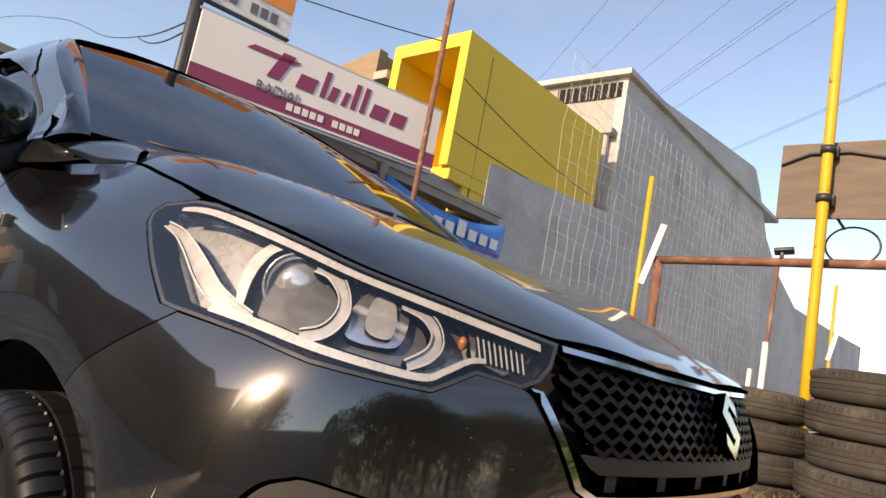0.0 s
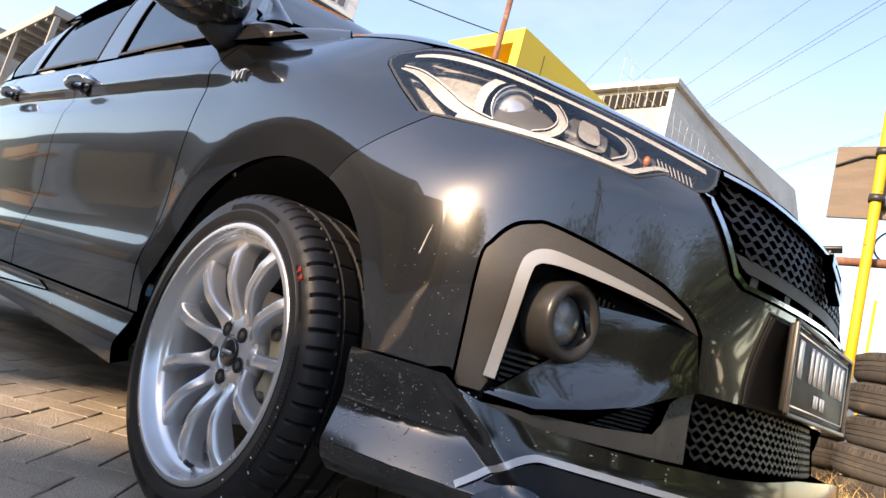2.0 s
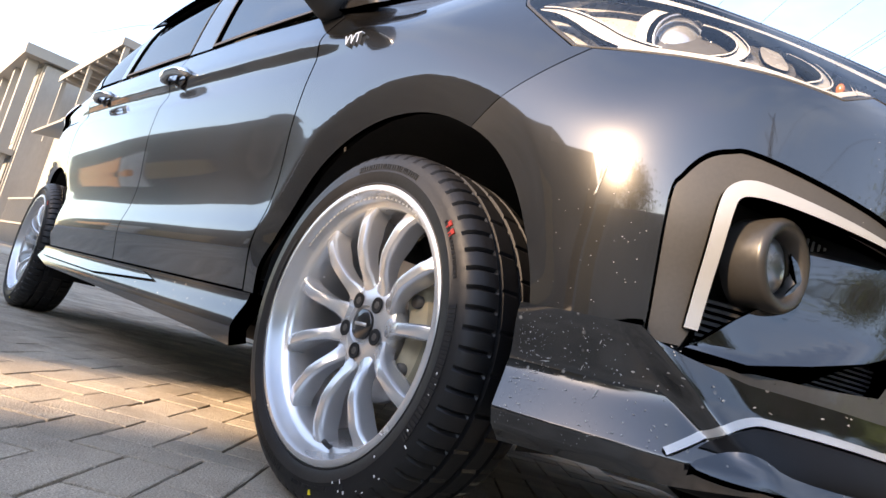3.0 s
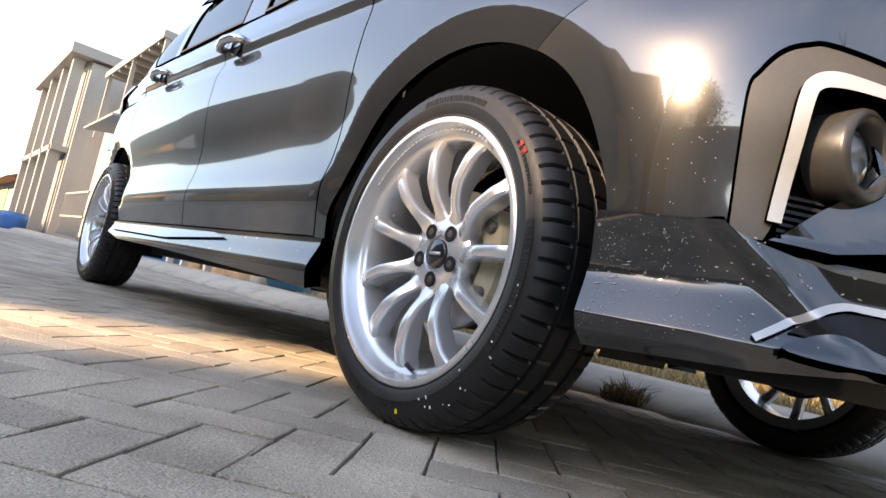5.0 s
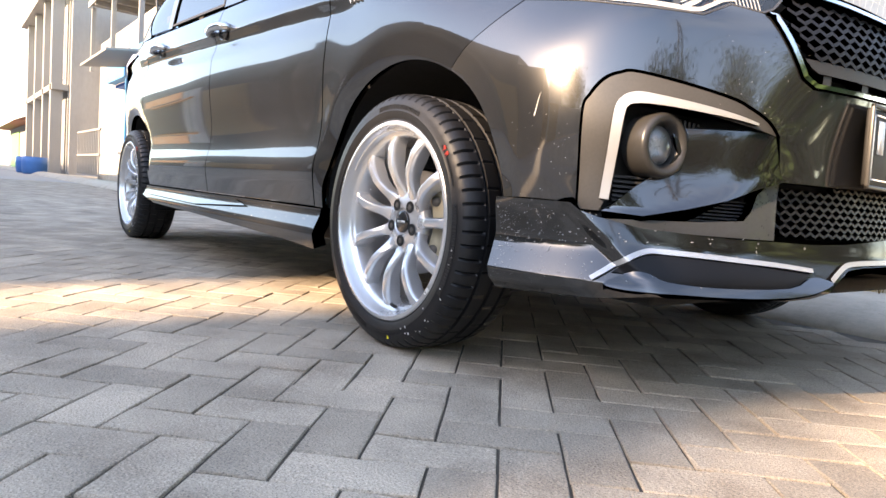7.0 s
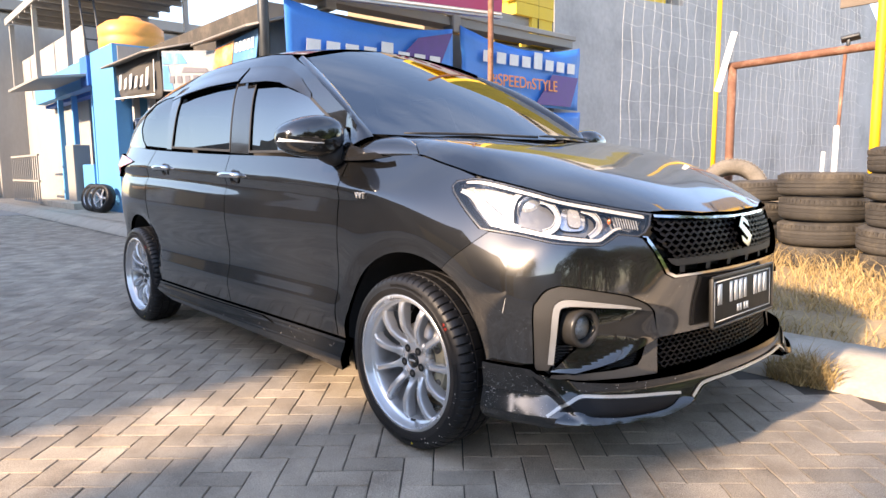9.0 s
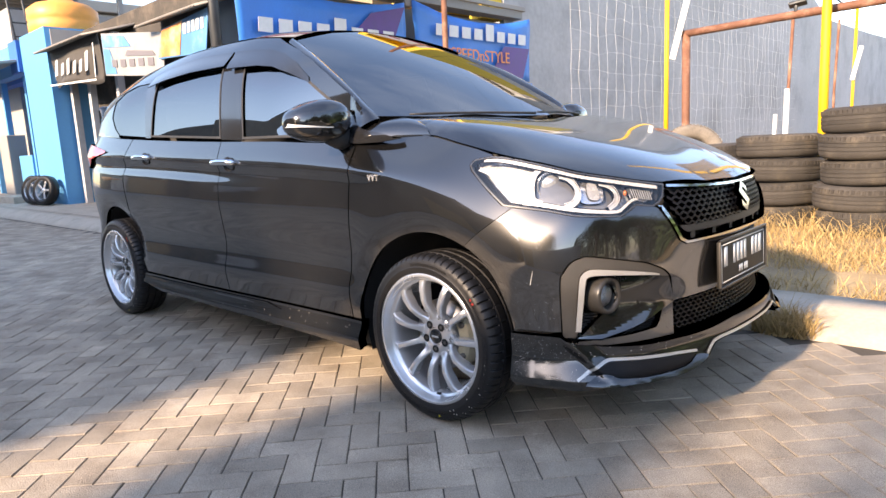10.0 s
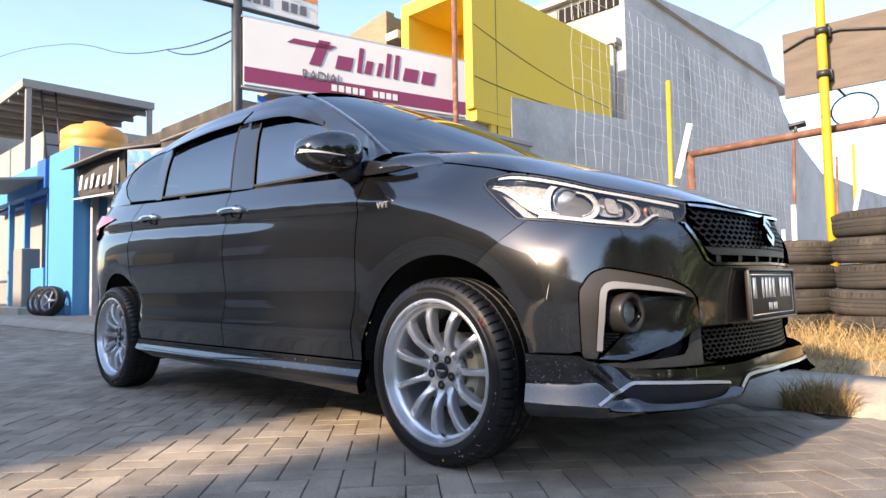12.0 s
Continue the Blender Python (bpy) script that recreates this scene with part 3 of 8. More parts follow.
def arc(cx, a0, a1, r=R_ARCH, n=18, cz=0.305):
    """Points of a wheel arch as (arc length, height), from one angle to another."""
    out = []
    for i in range(n + 1):
        a = radians(a0 + (a1 - a0) * i / n)
        k = 1.0 - (0.055 * arch_front(math.cos(a), cz + math.sin(a)) if cx == 0 else 0.0)
        out.append((sx(cx + r * k * math.cos(a)), cz + r * k * math.sin(a)))
    return out


def along(x0, x1, f, n=10):
    return [(x0 + (x1 - x0) * i / n, f(x0 + (x1 - x0) * i / n)) for i in range(n + 1)]


def lip_surf(s, z):
    x, y, zz = flank(s, z)
    bx, w, nx, ny = base_at(abs(s))
    # a ridge falls from the top edge to the silver edging; beside the wheel the face is hollow, then flares at its foot
    d = (0.849 - abs(s)) * 0.69 + (z - 0.373) * 0.72
    side = smooth(-0.016, 0.012, d)
    front = 0.030 - 0.018 * smooth(0.0, 0.060, d) * smooth(0.60, 0.74, abs(s)) + 0.022 * smooth(0.32, 0.245, z) + 0.02 * smooth(0.5, 0.0, abs(s))
    v = (0.306 - z) / 0.064
    flare = 0.042 * 0.5 * (v + math.sqrt(v * v + 0.04))
    hollow = 0.005 + 0.016 * smooth(0.296, 0.386, z) + 0.042 * min(1.0, flare / 0.042)
    k = hollow + (front - hollow) * side - 0.016 * smooth(0.226, 0.200, z) * smooth(0.80, 0.86, abs(s))
    return (x + nx * k, y - math.copysign(ny * k, s), zz)


def skirt_surf(s, z):
    x, y, zz = flank(s, z)
    k = 0.010 + 0.040 * smooth(0.316, 0.226, z)
    return (x, y - math.copysign(k, s), zz)


def soft(pts, per=5, closed=False):
    """A smooth line through points."""
    out, n = [], len(pts)
    for i in range(n if closed else n - 1):
        p0, p1, p2, p3 = (pts[(i + k) % n] if closed else pts[min(n - 1, max(0, i + k))] for k in (-1, 0, 1, 2))
        for k in range(per):
            t = k / per
            out.append(tuple(0.5 * (2 * p1[c] + (p2[c] - p0[c]) * t + (2 * p0[c] - 5 * p1[c] + 4 * p2[c] - p3[c]) * t * t + (3 * p1[c] - p0[c] - 3 * p2[c] + p3[c]) * t ** 3) for c in (0, 1)))
    return out if closed else out + [pts[-1]]


def ribbon(pts, w0, w1=None, wm=None):
    """A smooth band along points, as short quads; its width runs from w0 over wm to w1."""
    line = soft(pts)
    w1 = w0 if w1 is None else w1
    wm = (w0 + w1) / 2 if wm is None else wm
    left, right = [], []
    for i, p in enumerate(line):
        a, b = line[max(0, i - 1)], line[min(len(line) - 1, i + 1)]
        dx, dz = b[0] - a[0], b[1] - a[1]
        k = math.hypot(dx, dz) or 1
        t = i / (len(line) - 1)
        w = (w0 * (1 - 2 * t) + wm * 2 * t) if t < 0.5 else (wm * (2 - 2 * t) + w1 * (2 * t - 1))
        left.append((p[0] - dz / k * w / 2, p[1] + dx / k * w / 2))
        right.append((p[0] + dz / k * w / 2, p[1] - dx / k * w / 2))
    return left + right[::-1]


car = empty("car")
tagged(car, "black compact minivan with silver multi-spoke wheels, parked along the kerb", "car")
RS, RL = (1,), (-1,)
BOTH = ((RS, ""), (RL, ""))

# --- bonnet, wings, bumper
g = 0.003
hood_edge = [(0.752, 0.0), (0.738, 0.22 - g)] + [(p[0], abs(p[1]) - g) for p in HOOD_RIM]
hood_line = hood_edge + [(-0.085, 0.722), (-0.108, 0.708), (-0.128, 0.686), (-0.136, 0.66), (-0.10, 0.5), (-0.065, 0.3), (-0.05, 0.0)]
hood_poly = [(x, -y) for x, y in hood_line] + [(x, y) for x, y in hood_line[-2:0:-1]]
patch("bonnet", hood_poly, hood_top, PAINT, car, step=(0.03, 0.02), thick=0.007, inside=(0, 0, 0))

HEAD = [(1.186, 0.899), (1.198, 0.916), (1.187, 0.931), (1.125, 0.940), (1.076, 0.936), (0.919, 0.906), (0.74, 0.877), (0.614, 0.857), (0.52, 0.841), (0.436, 0.827), (0.452, 0.797), (0.475, 0.777), (0.503, 0.766),
        (0.572, 0.774), (0.635, 0.745), (0.704, 0.748), (0.789, 0.754), (0.886, 0.770), (1.030, 0.786), (1.048, 0.789), (1.117, 0.842)]
fender_line = ([(s, z) for s, z in [(sx(-0.387), 1.030)]]
               + [(sx(x), edge_z(sx(x)) - 0.002) for x in (-0.36, -0.33, -0.30, -0.27, -0.24, -0.21, -0.18, -0.15, -0.12, -0.09, -0.06, -0.03, 0.0, 0.03, 0.06, 0.09, 0.12)]
               + [(1.19, 0.967), (1.12, 0.946), (1.129, 0.943), (1.190, 0.934), (1.202, 0.917), (1.190, 0.897), (1.120, 0.839), (1.052, 0.786), (1.016, 0.781)]
               + arc(0, 64, 180, n=26) + [(sx(-0.388), 0.30), (sx(-0.432), 0.30), (sx(-0.425), 0.45), (sx(-0.395), 0.75), (sx(-0.387), 0.9)])
for sd, _ in BOTH:
    fender = patch("front_wing", fender_line, flank, PAINT, car, sides=sd, step=(0.012, 0.011))
    if sd == RS:
        badge_at = flank(sx(-0.25), 0.872)
        text_part("badge", "VVT", 0.034, pose(-0.245, badge_at[1] - 0.004, 0.877, 90, 0, 0), SILVER, fender, 0.004)

bumper_half = ([(0, 0.636), (0.385, 0.632), (0.42, 0.648), (0.452, 0.70), (0.488, 0.757), (0.505, 0.763), (0.572, 0.7705), (0.635, 0.741), (0.704, 0.744), (0.789, 0.750), (0.886, 0.766), (1.014, 0.779)]
               + [(p[0] - 0.002, p[1]) for p in arc(0, 64, 12, n=14)]
               + soft([(0.846, 0.379), (0.846, 0.40), (0.849, 0.55), (0.838, 0.585), (0.815, 0.615), (0.785, 0.628), (0.745, 0.630), (0.58, 0.600), (0.53, 0.584), (0.484, 0.563), (0.455, 0.537)], 4) + [(0.44, 0.48), (0.422, 0.452), (0, 0.456)])
bumper = patch("front_bumper", bumper_half, flank, PAINT_DUSTY, car, sides=(1, -1), step=(0.012, 0.012), thick=0.03)
BLADE = [(0.795, 0.372), (0.755, 0.396), (0.69, 0.432), (0.635, 0.466), (0.612, 0.488), (0.602, 0.545), (0.58, 0.560), (0.53, 0.556), (0.488, 0.545), (0.4555, 0.5366), (0.4405, 0.48), (0.4224, 0.4524), (0.44, 0.448), (0.50, 0.430), (0.56, 0.408), (0.64, 0.386), (0.72, 0.368)]


def blade_surf(s, z):
    x, y, zz = flank(s, z)
    bx, w, nx, ny = base_at(abs(s))
    edge = 0.354 + 0.086 * smooth(0.74, 0.44, abs(s))          # the blade's lower edge stands proud, its upper face falls in towards the lamp
    v = (z - edge) / 0.115
    k = (0.016 - 0.036 * (v + math.sqrt(v * v + 0.01))) * smooth(0.40, 0.62, abs(s)) * smooth(0.88, 0.70, abs(s))
    return (x + nx * k, y - math.copysign(ny * k, s), zz)


for sd in (1, -1):
    patch("bumper_blade", BLADE, blade_surf, PAINT, bumper, sides=(sd,), thick=0.05, step=(0.010, 0.008))
RECESS = [(0.85, 0.36), (0.855, 0.56), (0.82, 0.62), (0.745, 0.636), (0.48, 0.57), (0.44, 0.535), (0.41, 0.44), (0.41, 0.335), (0.80, 0.335)]
for sd in (1, -1):
    patch("recess", RECESS, flank, BLACK_PLASTIC, bumper, "black plastic recess", sides=(sd,), lift=-0.080, thick=0.0)
VALANCE = [(0.80, 0.343), (0.43, 0.340), (0.421, 0.453), (0.446, 0.447), (0.474, 0.425), (0.488, 0.392), (0.505, 0.374), (0.60, 0.366), (0.70, 0.362), (0.79, 0.358)]
for sd in (1, -1):
    patch("valance", VALANCE, flank, VALANCE_GREY, bumper, "black valance below the blade", sides=(sd,), lift=-0.012, thick=0.03, step=(0.02, 0.02))
for sd in (1, -1):
    slats = []
    for i in range(8):
        z = 0.364 + i * 0.0065
        s0 = 0.70 - max(0.0, z - 0.375) * 3.2
        slats.append([(s0, z), (s0, z + 0.003), (0.475, z + 0.003), (0.475, z)])
    for one in slats:
        patch("vent_slat", one, flank, BLACK_PLASTIC, bumper, sides=(sd,), lift=-0.035, thick=0.015, step=(0.05, 0.05))

# --- headlamps
REFLECT = material("lamp_reflector", (0.86, 0.87, 0.89), 0.16, metal=0.9, var=0.04)
SMOKE = material("lamp_housing", (0.47, 0.475, 0.485), 0.28, metal=0.45, var=0.2, scale=25)

PROJ = material("projector_glass", (0.50, 0.52, 0.54), 0.12, metal=0.6, var=0.1, coat=1.0)


def outset(pts, k):
    """An outline moved outwards by k (inwards where k is negative)."""
    area = sum(a[0] * b[1] - b[0] * a[1] for a, b in zip(pts, pts[1:] + pts[:1]))
    out = []
    for i, p in enumerate(pts):
        a, b = pts[i - 1], pts[(i + 1) % len(pts)]
        n1, n2 = Vector((p[1] - a[1], a[0] - p[0])).normalized(), Vector((b[1] - p[1], p[0] - b[0])).normalized()
        m = (n1 + n2).normalized()
        m *= math.copysign(k / max(0.5, m.dot(n1)), k * area)
        out.append((p[0] + m.x, p[1] + m.y))
    return out


def deeper(k):
    def f(s, z):
        x, y, zz = flank(s, z)
        bx, w, nx, ny = base_at(abs(s))
        return (x - nx * k, y + math.copysign(ny * k, s), zz)
    return f


def outward(s):
    bx, w, nx, ny = base_at(abs(s))
    return Vector((nx, -ny, 0.0))


GUIDE = material("clear_light_guide", (0.66, 0.67, 0.685), 0.2, metal=0.45, var=0.2, scale=30, coat=0.6)
LAMP_WHITE = material("frosted_lamp_white", (0.598, 0.607, 0.625), 0.30, metal=0.25, var=0.12, scale=20)
RIM = material("lamp_rim_grey", (0.05, 0.05, 0.052), 0.3, metal=0.2, var=0.1)


def guide(name, pts, w0, w1, wm, depth, parent, label, side, edge=0.0026):
    """A clear moulding in the lamp with a bright line along each edge."""
    band = ribbon(pts, w0, w1, wm)
    n = len(band) // 2
    ob = patch(name, band, deeper(depth), GUIDE, parent, label, sides=(side,), thick=0.016, step=(0.02, 0.02))
    for line in (band[:n], band[n:][::-1]):
        patch("bright_edge", ribbon(line[::4] + line[-1:], edge), deeper(depth - 0.004), LAMP_WHITE, ob, "bright moulded edge", sides=(side,), thick=0.008, step=(0.03, 0.03))
    return ob


DEEP = material("lamp_dark_recess", (0.20, 0.203, 0.21), 0.22, var=0.3, metal=0.6)
for sd in (1, -1):
    lamp = patch("headlamp", outset(HEAD, 0.0025), flank, LENS, car, "clear headlamp with bright reflectors", sides=(sd,), thick=0.0, step=(0.02, 0.02), lift=0.001)
    lamp.visible_shadow = False
    patch("housing", outset(HEAD, 0.002), deeper(0.060), SMOKE, lamp, "grey headlamp housing", sides=(sd,), thick=-0.02, step=(0.03, 0.03))
    rim_in = outset(HEAD, -0.002)
    rim_out = outset(HEAD, 0.0025)
    rim_strip = [[rim_out[i], rim_out[(i + 1) % len(HEAD)], rim_in[(i + 1) % len(HEAD)], rim_in[i]] for i in range(len(HEAD))]
    patch("lens_rim", rim_strip, deeper(0.002), RIM, lamp, sides=(sd,), thick=0.02, step=(0.03, 0.03))
    # dark recess round the lamps
    patch("recess", soft([(0.99, 0.88), (0.95, 0.898), (0.84, 0.882), (0.70, 0.858), (0.58, 0.838), (0.57, 0.80), (0.63, 0.764), (0.74, 0.770), (0.88, 0.785), (0.96, 0.80), (0.985, 0.84)], 4, True), deeper(0.054), DEEP, lamp, "dark lamp recess", sides=(sd,), thick=0.003, step=(0.03, 0.03))
    # light guides: two bands that fall from the rear tip to the foot, and the bright line along foot and top
    guide("light_guide", [(1.170, 0.902), (1.115, 0.884), (1.060, 0.852), (1.005, 0.818), (0.955, 0.799), (0.915, 0.789)], 0.008, 0.014, 0.024, 0.020, lamp, "clear light guide", sd)
    patch("foot_strip", ribbon([(0.985, 0.794), (0.906, 0.785), (0.794, 0.770), (0.701, 0.760), (0.640, 0.757), (0.612, 0.768), (0.575, 0.785), (0.548, 0.789)], 0.012, 0.006, 0.009), deeper(0.014), LAMP_WHITE, lamp, "bright foot strip", sides=(sd,), thick=0.014, step=(0.02, 0.02))
    patch("top_strip", ribbon([(1.155, 0.928), (1.084, 0.926), (0.922, 0.897), (0.738, 0.868), (0.612, 0.846), (0.508, 0.828), (0.456, 0.819)], 0.007, 0.010, 0.014), deeper(0.010), LAMP_WHITE, lamp, "bright top strip", sides=(sd,), thick=0.012, step=(0.02, 0.02))
    # projector with its crescent, second reflector, bracket-shaped frames
    patch("crescent", ribbon([(0.952, 0.800), (0.966, 0.835), (0.968, 0.868), (0.948, 0.891), (0.905, 0.897)], 0.012, 0.008, 0.026), deeper(0.026), LAMP_WHITE, lamp, "bright crescent round the projector", sides=(sd,), thick=0.022, step=(0.02, 0.02))
    c = Vector(deeper(0.072)(0.906, 0.841))
    n = (outward(0.906) + Vector((0.55, 0, 0))).normalized()
    m = Matrix.Translation(c) @ n.to_track_quat("Z", "Y").to_matrix().to_4x4()
    if sd < 0:
        m = Matrix.Diagonal((1, -1, 1, 1)) @ m
    r = 0.036
    bowl = part("projector_bowl", lathe([(r * 1.26, 0.018), (r * 1.27, 0.023), (r * 1.18, 0.023), (r * 1.04, 0.010), (r * 0.98, 0.004)], 36, m), REFLECT, lamp, "bright reflector ring")
    part("projector_lens", lathe([(r * 0.98, 0.004), (r * 0.9, 0.010), (r * 0.66, 0.016), (r * 0.34, 0.019), (0, 0.020)], 36, m), PROJ, bowl, "glass projector lens")
    patch("reflector_bowl", soft([(0.756, 0.805), (0.738, 0.838), (0.700, 0.856), (0.655, 0.840), (0.668, 0.790), (0.707, 0.782), (0.748, 0.787)], 4, True), deeper(0.040), REFLECT, lamp, "faceted reflector bowl", sides=(sd,), thick=0.015, step=(0.02, 0.02))
    patch("reflector_facet", soft([(0.722, 0.800), (0.716, 0.838), (0.694, 0.848), (0.676, 0.835), (0.684, 0.795)], 4, True), deeper(0.034), SMOKE, lamp, sides=(sd,), thick=0.006, step=(0.02, 0.02))
    for shape, w in (([(0.848, 0.872), (0.800, 0.864), (0.765, 0.836), (0.769, 0.806), (0.792, 0.787), (0.825, 0.780)], 0.017), ([(0.668, 0.843), (0.632, 0.833), (0.616, 0.811), (0.627, 0.787), (0.662, 0.768)], 0.015)):
        guide("bracket", shape, w * 0.9, w * 0.8, w * 1.35, 0.028, lamp, "clear bracket-shaped lamp frame", sd)
    patch("indicator_reflector", [(0.556, 0.832), (0.462, 0.812), (0.476, 0.786), (0.505, 0.774), (0.556, 0.788)], deeper(0.040), REFLECT, lamp, sides=(sd,), thick=0.01, step=(0.02, 0.02))
    for i in range(9):
        s0 = 0.545 - i * 0.009
        patch("indicator_rib", [(s0, 0.828 - i * 0.002), (s0 - 0.003, 0.827 - i * 0.002), (s0 - 0.001, 0.788 - i * 0.001), (s0 + 0.002, 0.788 - i * 0.001)], deeper(0.034), LAMP_WHITE, lamp, sides=(sd,), thick=0.006, step=(0.05, 0.05))
    c = Vector(deeper(0.040)(0.568, 0.806))
    c.y *= sd
    bm = bmesh.new()
    bmesh.ops.create_uvsphere(bm, u_segments=12, v_segments=8, radius=0.008, matrix=Matrix.Translation(c) @ Matrix.Diagonal((0.8, 0.8, 1.2, 1)))
    part("indicator_bulb", bm, AMBER, lamp, "amber indicator bulb")

# --- grille, emblem, plate
GRILLE_BLACK = material("grille_black", (0.008, 0.008, 0.009), 0.5, var=0.1, spec=0.2)
GRILLE = [(0, 0.806), (0.22, 0.812), (0.43, 0.824), (0.45, 0.79), (0.435, 0.70), (0.405, 0.655), (0.38, 0.643), (0, 0.648)]
grille = patch("grille", GRILLE, deeper(0.05), DARK_CAVITY, car, "dark mesh grille with chrome surround", sides=(1, -1), thick=0.0)


def in_poly(p, poly):
    c = False
    for (a, b), (d, e) in zip(poly, poly[1:] + poly[:1]):
        if (b > p[1]) != (e > p[1]) and p[0] < (d - a) * (p[1] - b) / (e - b) + a:
            c = not c
    return c


def mesh_weave(poly, du, dz, w):
    """Short slanted bars in staggered rows that fill an outline, as (arc length, height) quads."""
    out = []
    zs = [p[1] for p in poly]
    k = 0
    z = min(zs)
    while z < max(zs):
        for i in range(-14, 15):
            s = (i + 0.5 * (k % 2)) * du
            if not in_poly((abs(s), z + dz / 2), poly):
                continue
            out.append([(s - du * 0.5, z + dz * 0.55), (s - du * 0.5, z + dz * 0.55 + w), (s, z + w), (s, z)])
            out.append([(s, z), (s, z + w), (s + du * 0.5, z + dz * 0.55 + w), (s + du * 0.5, z + dz * 0.55)])
        z += dz
        k += 1
    return out


patch("mesh", mesh_weave([(0, 0.80), (0.21, 0.806), (0.415, 0.815), (0.425, 0.75), (0.41, 0.715), (0.37, 0.695), (0, 0.690)], 0.036, 0.0165, 0.0080), deeper(0.012), GRILLE_BLACK, grille, "black diamond mesh", thick=0.018, step=(0.05, 0.05), lift=0.002)
patch("lower_bar", [(-0.38, 0.676), (-0.36, 0.668), (0.36, 0.668), (0.38, 0.676), (0.40, 0.692), (-0.40, 0.692)], deeper(0.012), BLACK_PLASTIC, grille, thick=0.03)
for s in (-0.33, -0.2, -0.07, 0.07, 0.2, 0.33):
    patch("tooth", [(s - 0.012, 0.645), (s + 0.012, 0.645), (s + 0.012, 0.672), (s - 0.012, 0.672)], deeper(0.015), BLACK_PLASTIC, grille, thick=0.03, step=(0.05, 0.05))
CH = [(0.494, 0.764), (0.486, 0.757), (0.450, 0.702), (0.418, 0.650), (0.385, 0.636), (0.0, 0.639), (0.0, 0.647), (0.380, 0.644), (0.409, 0.656), (0.440, 0.706), (0.475, 0.762)]
patch("chrome_surround", CH, flank, CHROME, grille, "chrome surround", sides=(1, -1), lift=0.006, thick=0.02, step=(0.02, 0.02))
patch("chrome_lip", [(0, 0.809), (0.22, 0.814), (0.43, 0.826), (0.43, 0.818), (0.22, 0.806), (0, 0.801)], flank, CHROME, grille, sides=(1, -1), lift=0.004, thick=0.02)
EMBLEM = material("worn_emblem_chrome", (0.40, 0.39, 0.36), 0.22, metal=0.95, var=0.1)
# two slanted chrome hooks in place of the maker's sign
for sgn in (1, -1):
    hook = [(-s_, z_) for s_, z_ in [(-0.040 * sgn, 0.752 + 0.018 * sgn), (-0.004 * sgn, 0.752 + 0.052 * sgn), (0.034 * sgn, 0.752 + 0.030 * sgn), (0.034 * sgn, 0.752 + 0.012 * sgn), (0.0, 0.752 + 0.032 * sgn), (-0.012 * sgn, 0.752 + 0.022 * sgn), (0.022 * sgn, 0.752 - 0.010 * sgn), (0.006 * sgn, 0.752 - 0.022 * sgn)]]
    patch("emblem", hook, flank, EMBLEM, grille, "chrome emblem", lift=0.016, thick=0.02, step=(0.03, 0.03), sides=(1,))
plate = part("number_plate", box((-0.006, -0.225, -0.078), (0.006, 0.225, 0.078), 0.004), PLATE_BLACK, car, "black number plate in a chrome frame")
plate.matrix_basis = pose(0.787, 0, 0.540, 0, -2, 0) @ Matrix.Diagonal((1, 1.035, 1, 1))
bm = bmesh.new()
for lo, hi in (((0.004, -0.232, -0.085), (0.012, 0.232, -0.077)), ((0.004, -0.232, 0.077), (0.012, 0.232, 0.085)), ((0.004, -0.232, -0.085), (0.012, -0.224, 0.085)), ((0.004, 0.224, -0.085), (0.012, 0.232, 0.085))):
    add_box(bm, lo, hi, 0.002)
part("frame", bm, GREY_PLASTIC, plate, "grey frame")
bm = bmesh.new()
for lo, hi in (((0.0062, -0.212, -0.066), (0.0075, 0.212, -0.063)), ((0.0062, -0.212, 0.063), (0.0075, 0.212, 0.066)), ((0.0062, -0.212, -0.066), (0.0075, -0.209, 0.066)), ((0.0062, 0.209, -0.066), (0.0075, 0.212, 0.066))):
    add_box(bm, lo, hi)
part("border", bm, WHITE_MARK, plate)
for y0, w in ((-0.190, 0.030), (-0.105, 0.020), (-0.072, 0.026), (-0.036, 0.026), (0.0, 0.020), (0.075, 0.028), (0.113, 0.028), (0.151, 0.030)):
    part("bar", box((0.0062, y0, -0.012), (0.0078, y0 + w, 0.055)), WHITE_MARK, plate, "white bar")
for y0 in (-0.05, -0.03, 0.0, 0.02):
    part("bar", box((0.0062, y0, -0.052), (0.0078, y0 + 0.014, -0.028)), WHITE_MARK, plate, "white bar")
LOW = [(0, 0.458), (0.42, 0.455), (0.425, 0.345), (0, 0.340)]
low = patch("lower_grille", LOW, deeper(0.05), DARK_CAVITY, car, "black honeycomb lower intake", sides=(1, -1), thick=0.0)
patch("mesh", mesh_weave([(0, 0.45), (0.412, 0.447), (0.412, 0.350), (0, 0.347)], 0.030, 0.0135, 0.0060), deeper(0.022), GRILLE_BLACK, low, "black mesh", thick=0.015, step=(0.05, 0.05), lift=0.002)

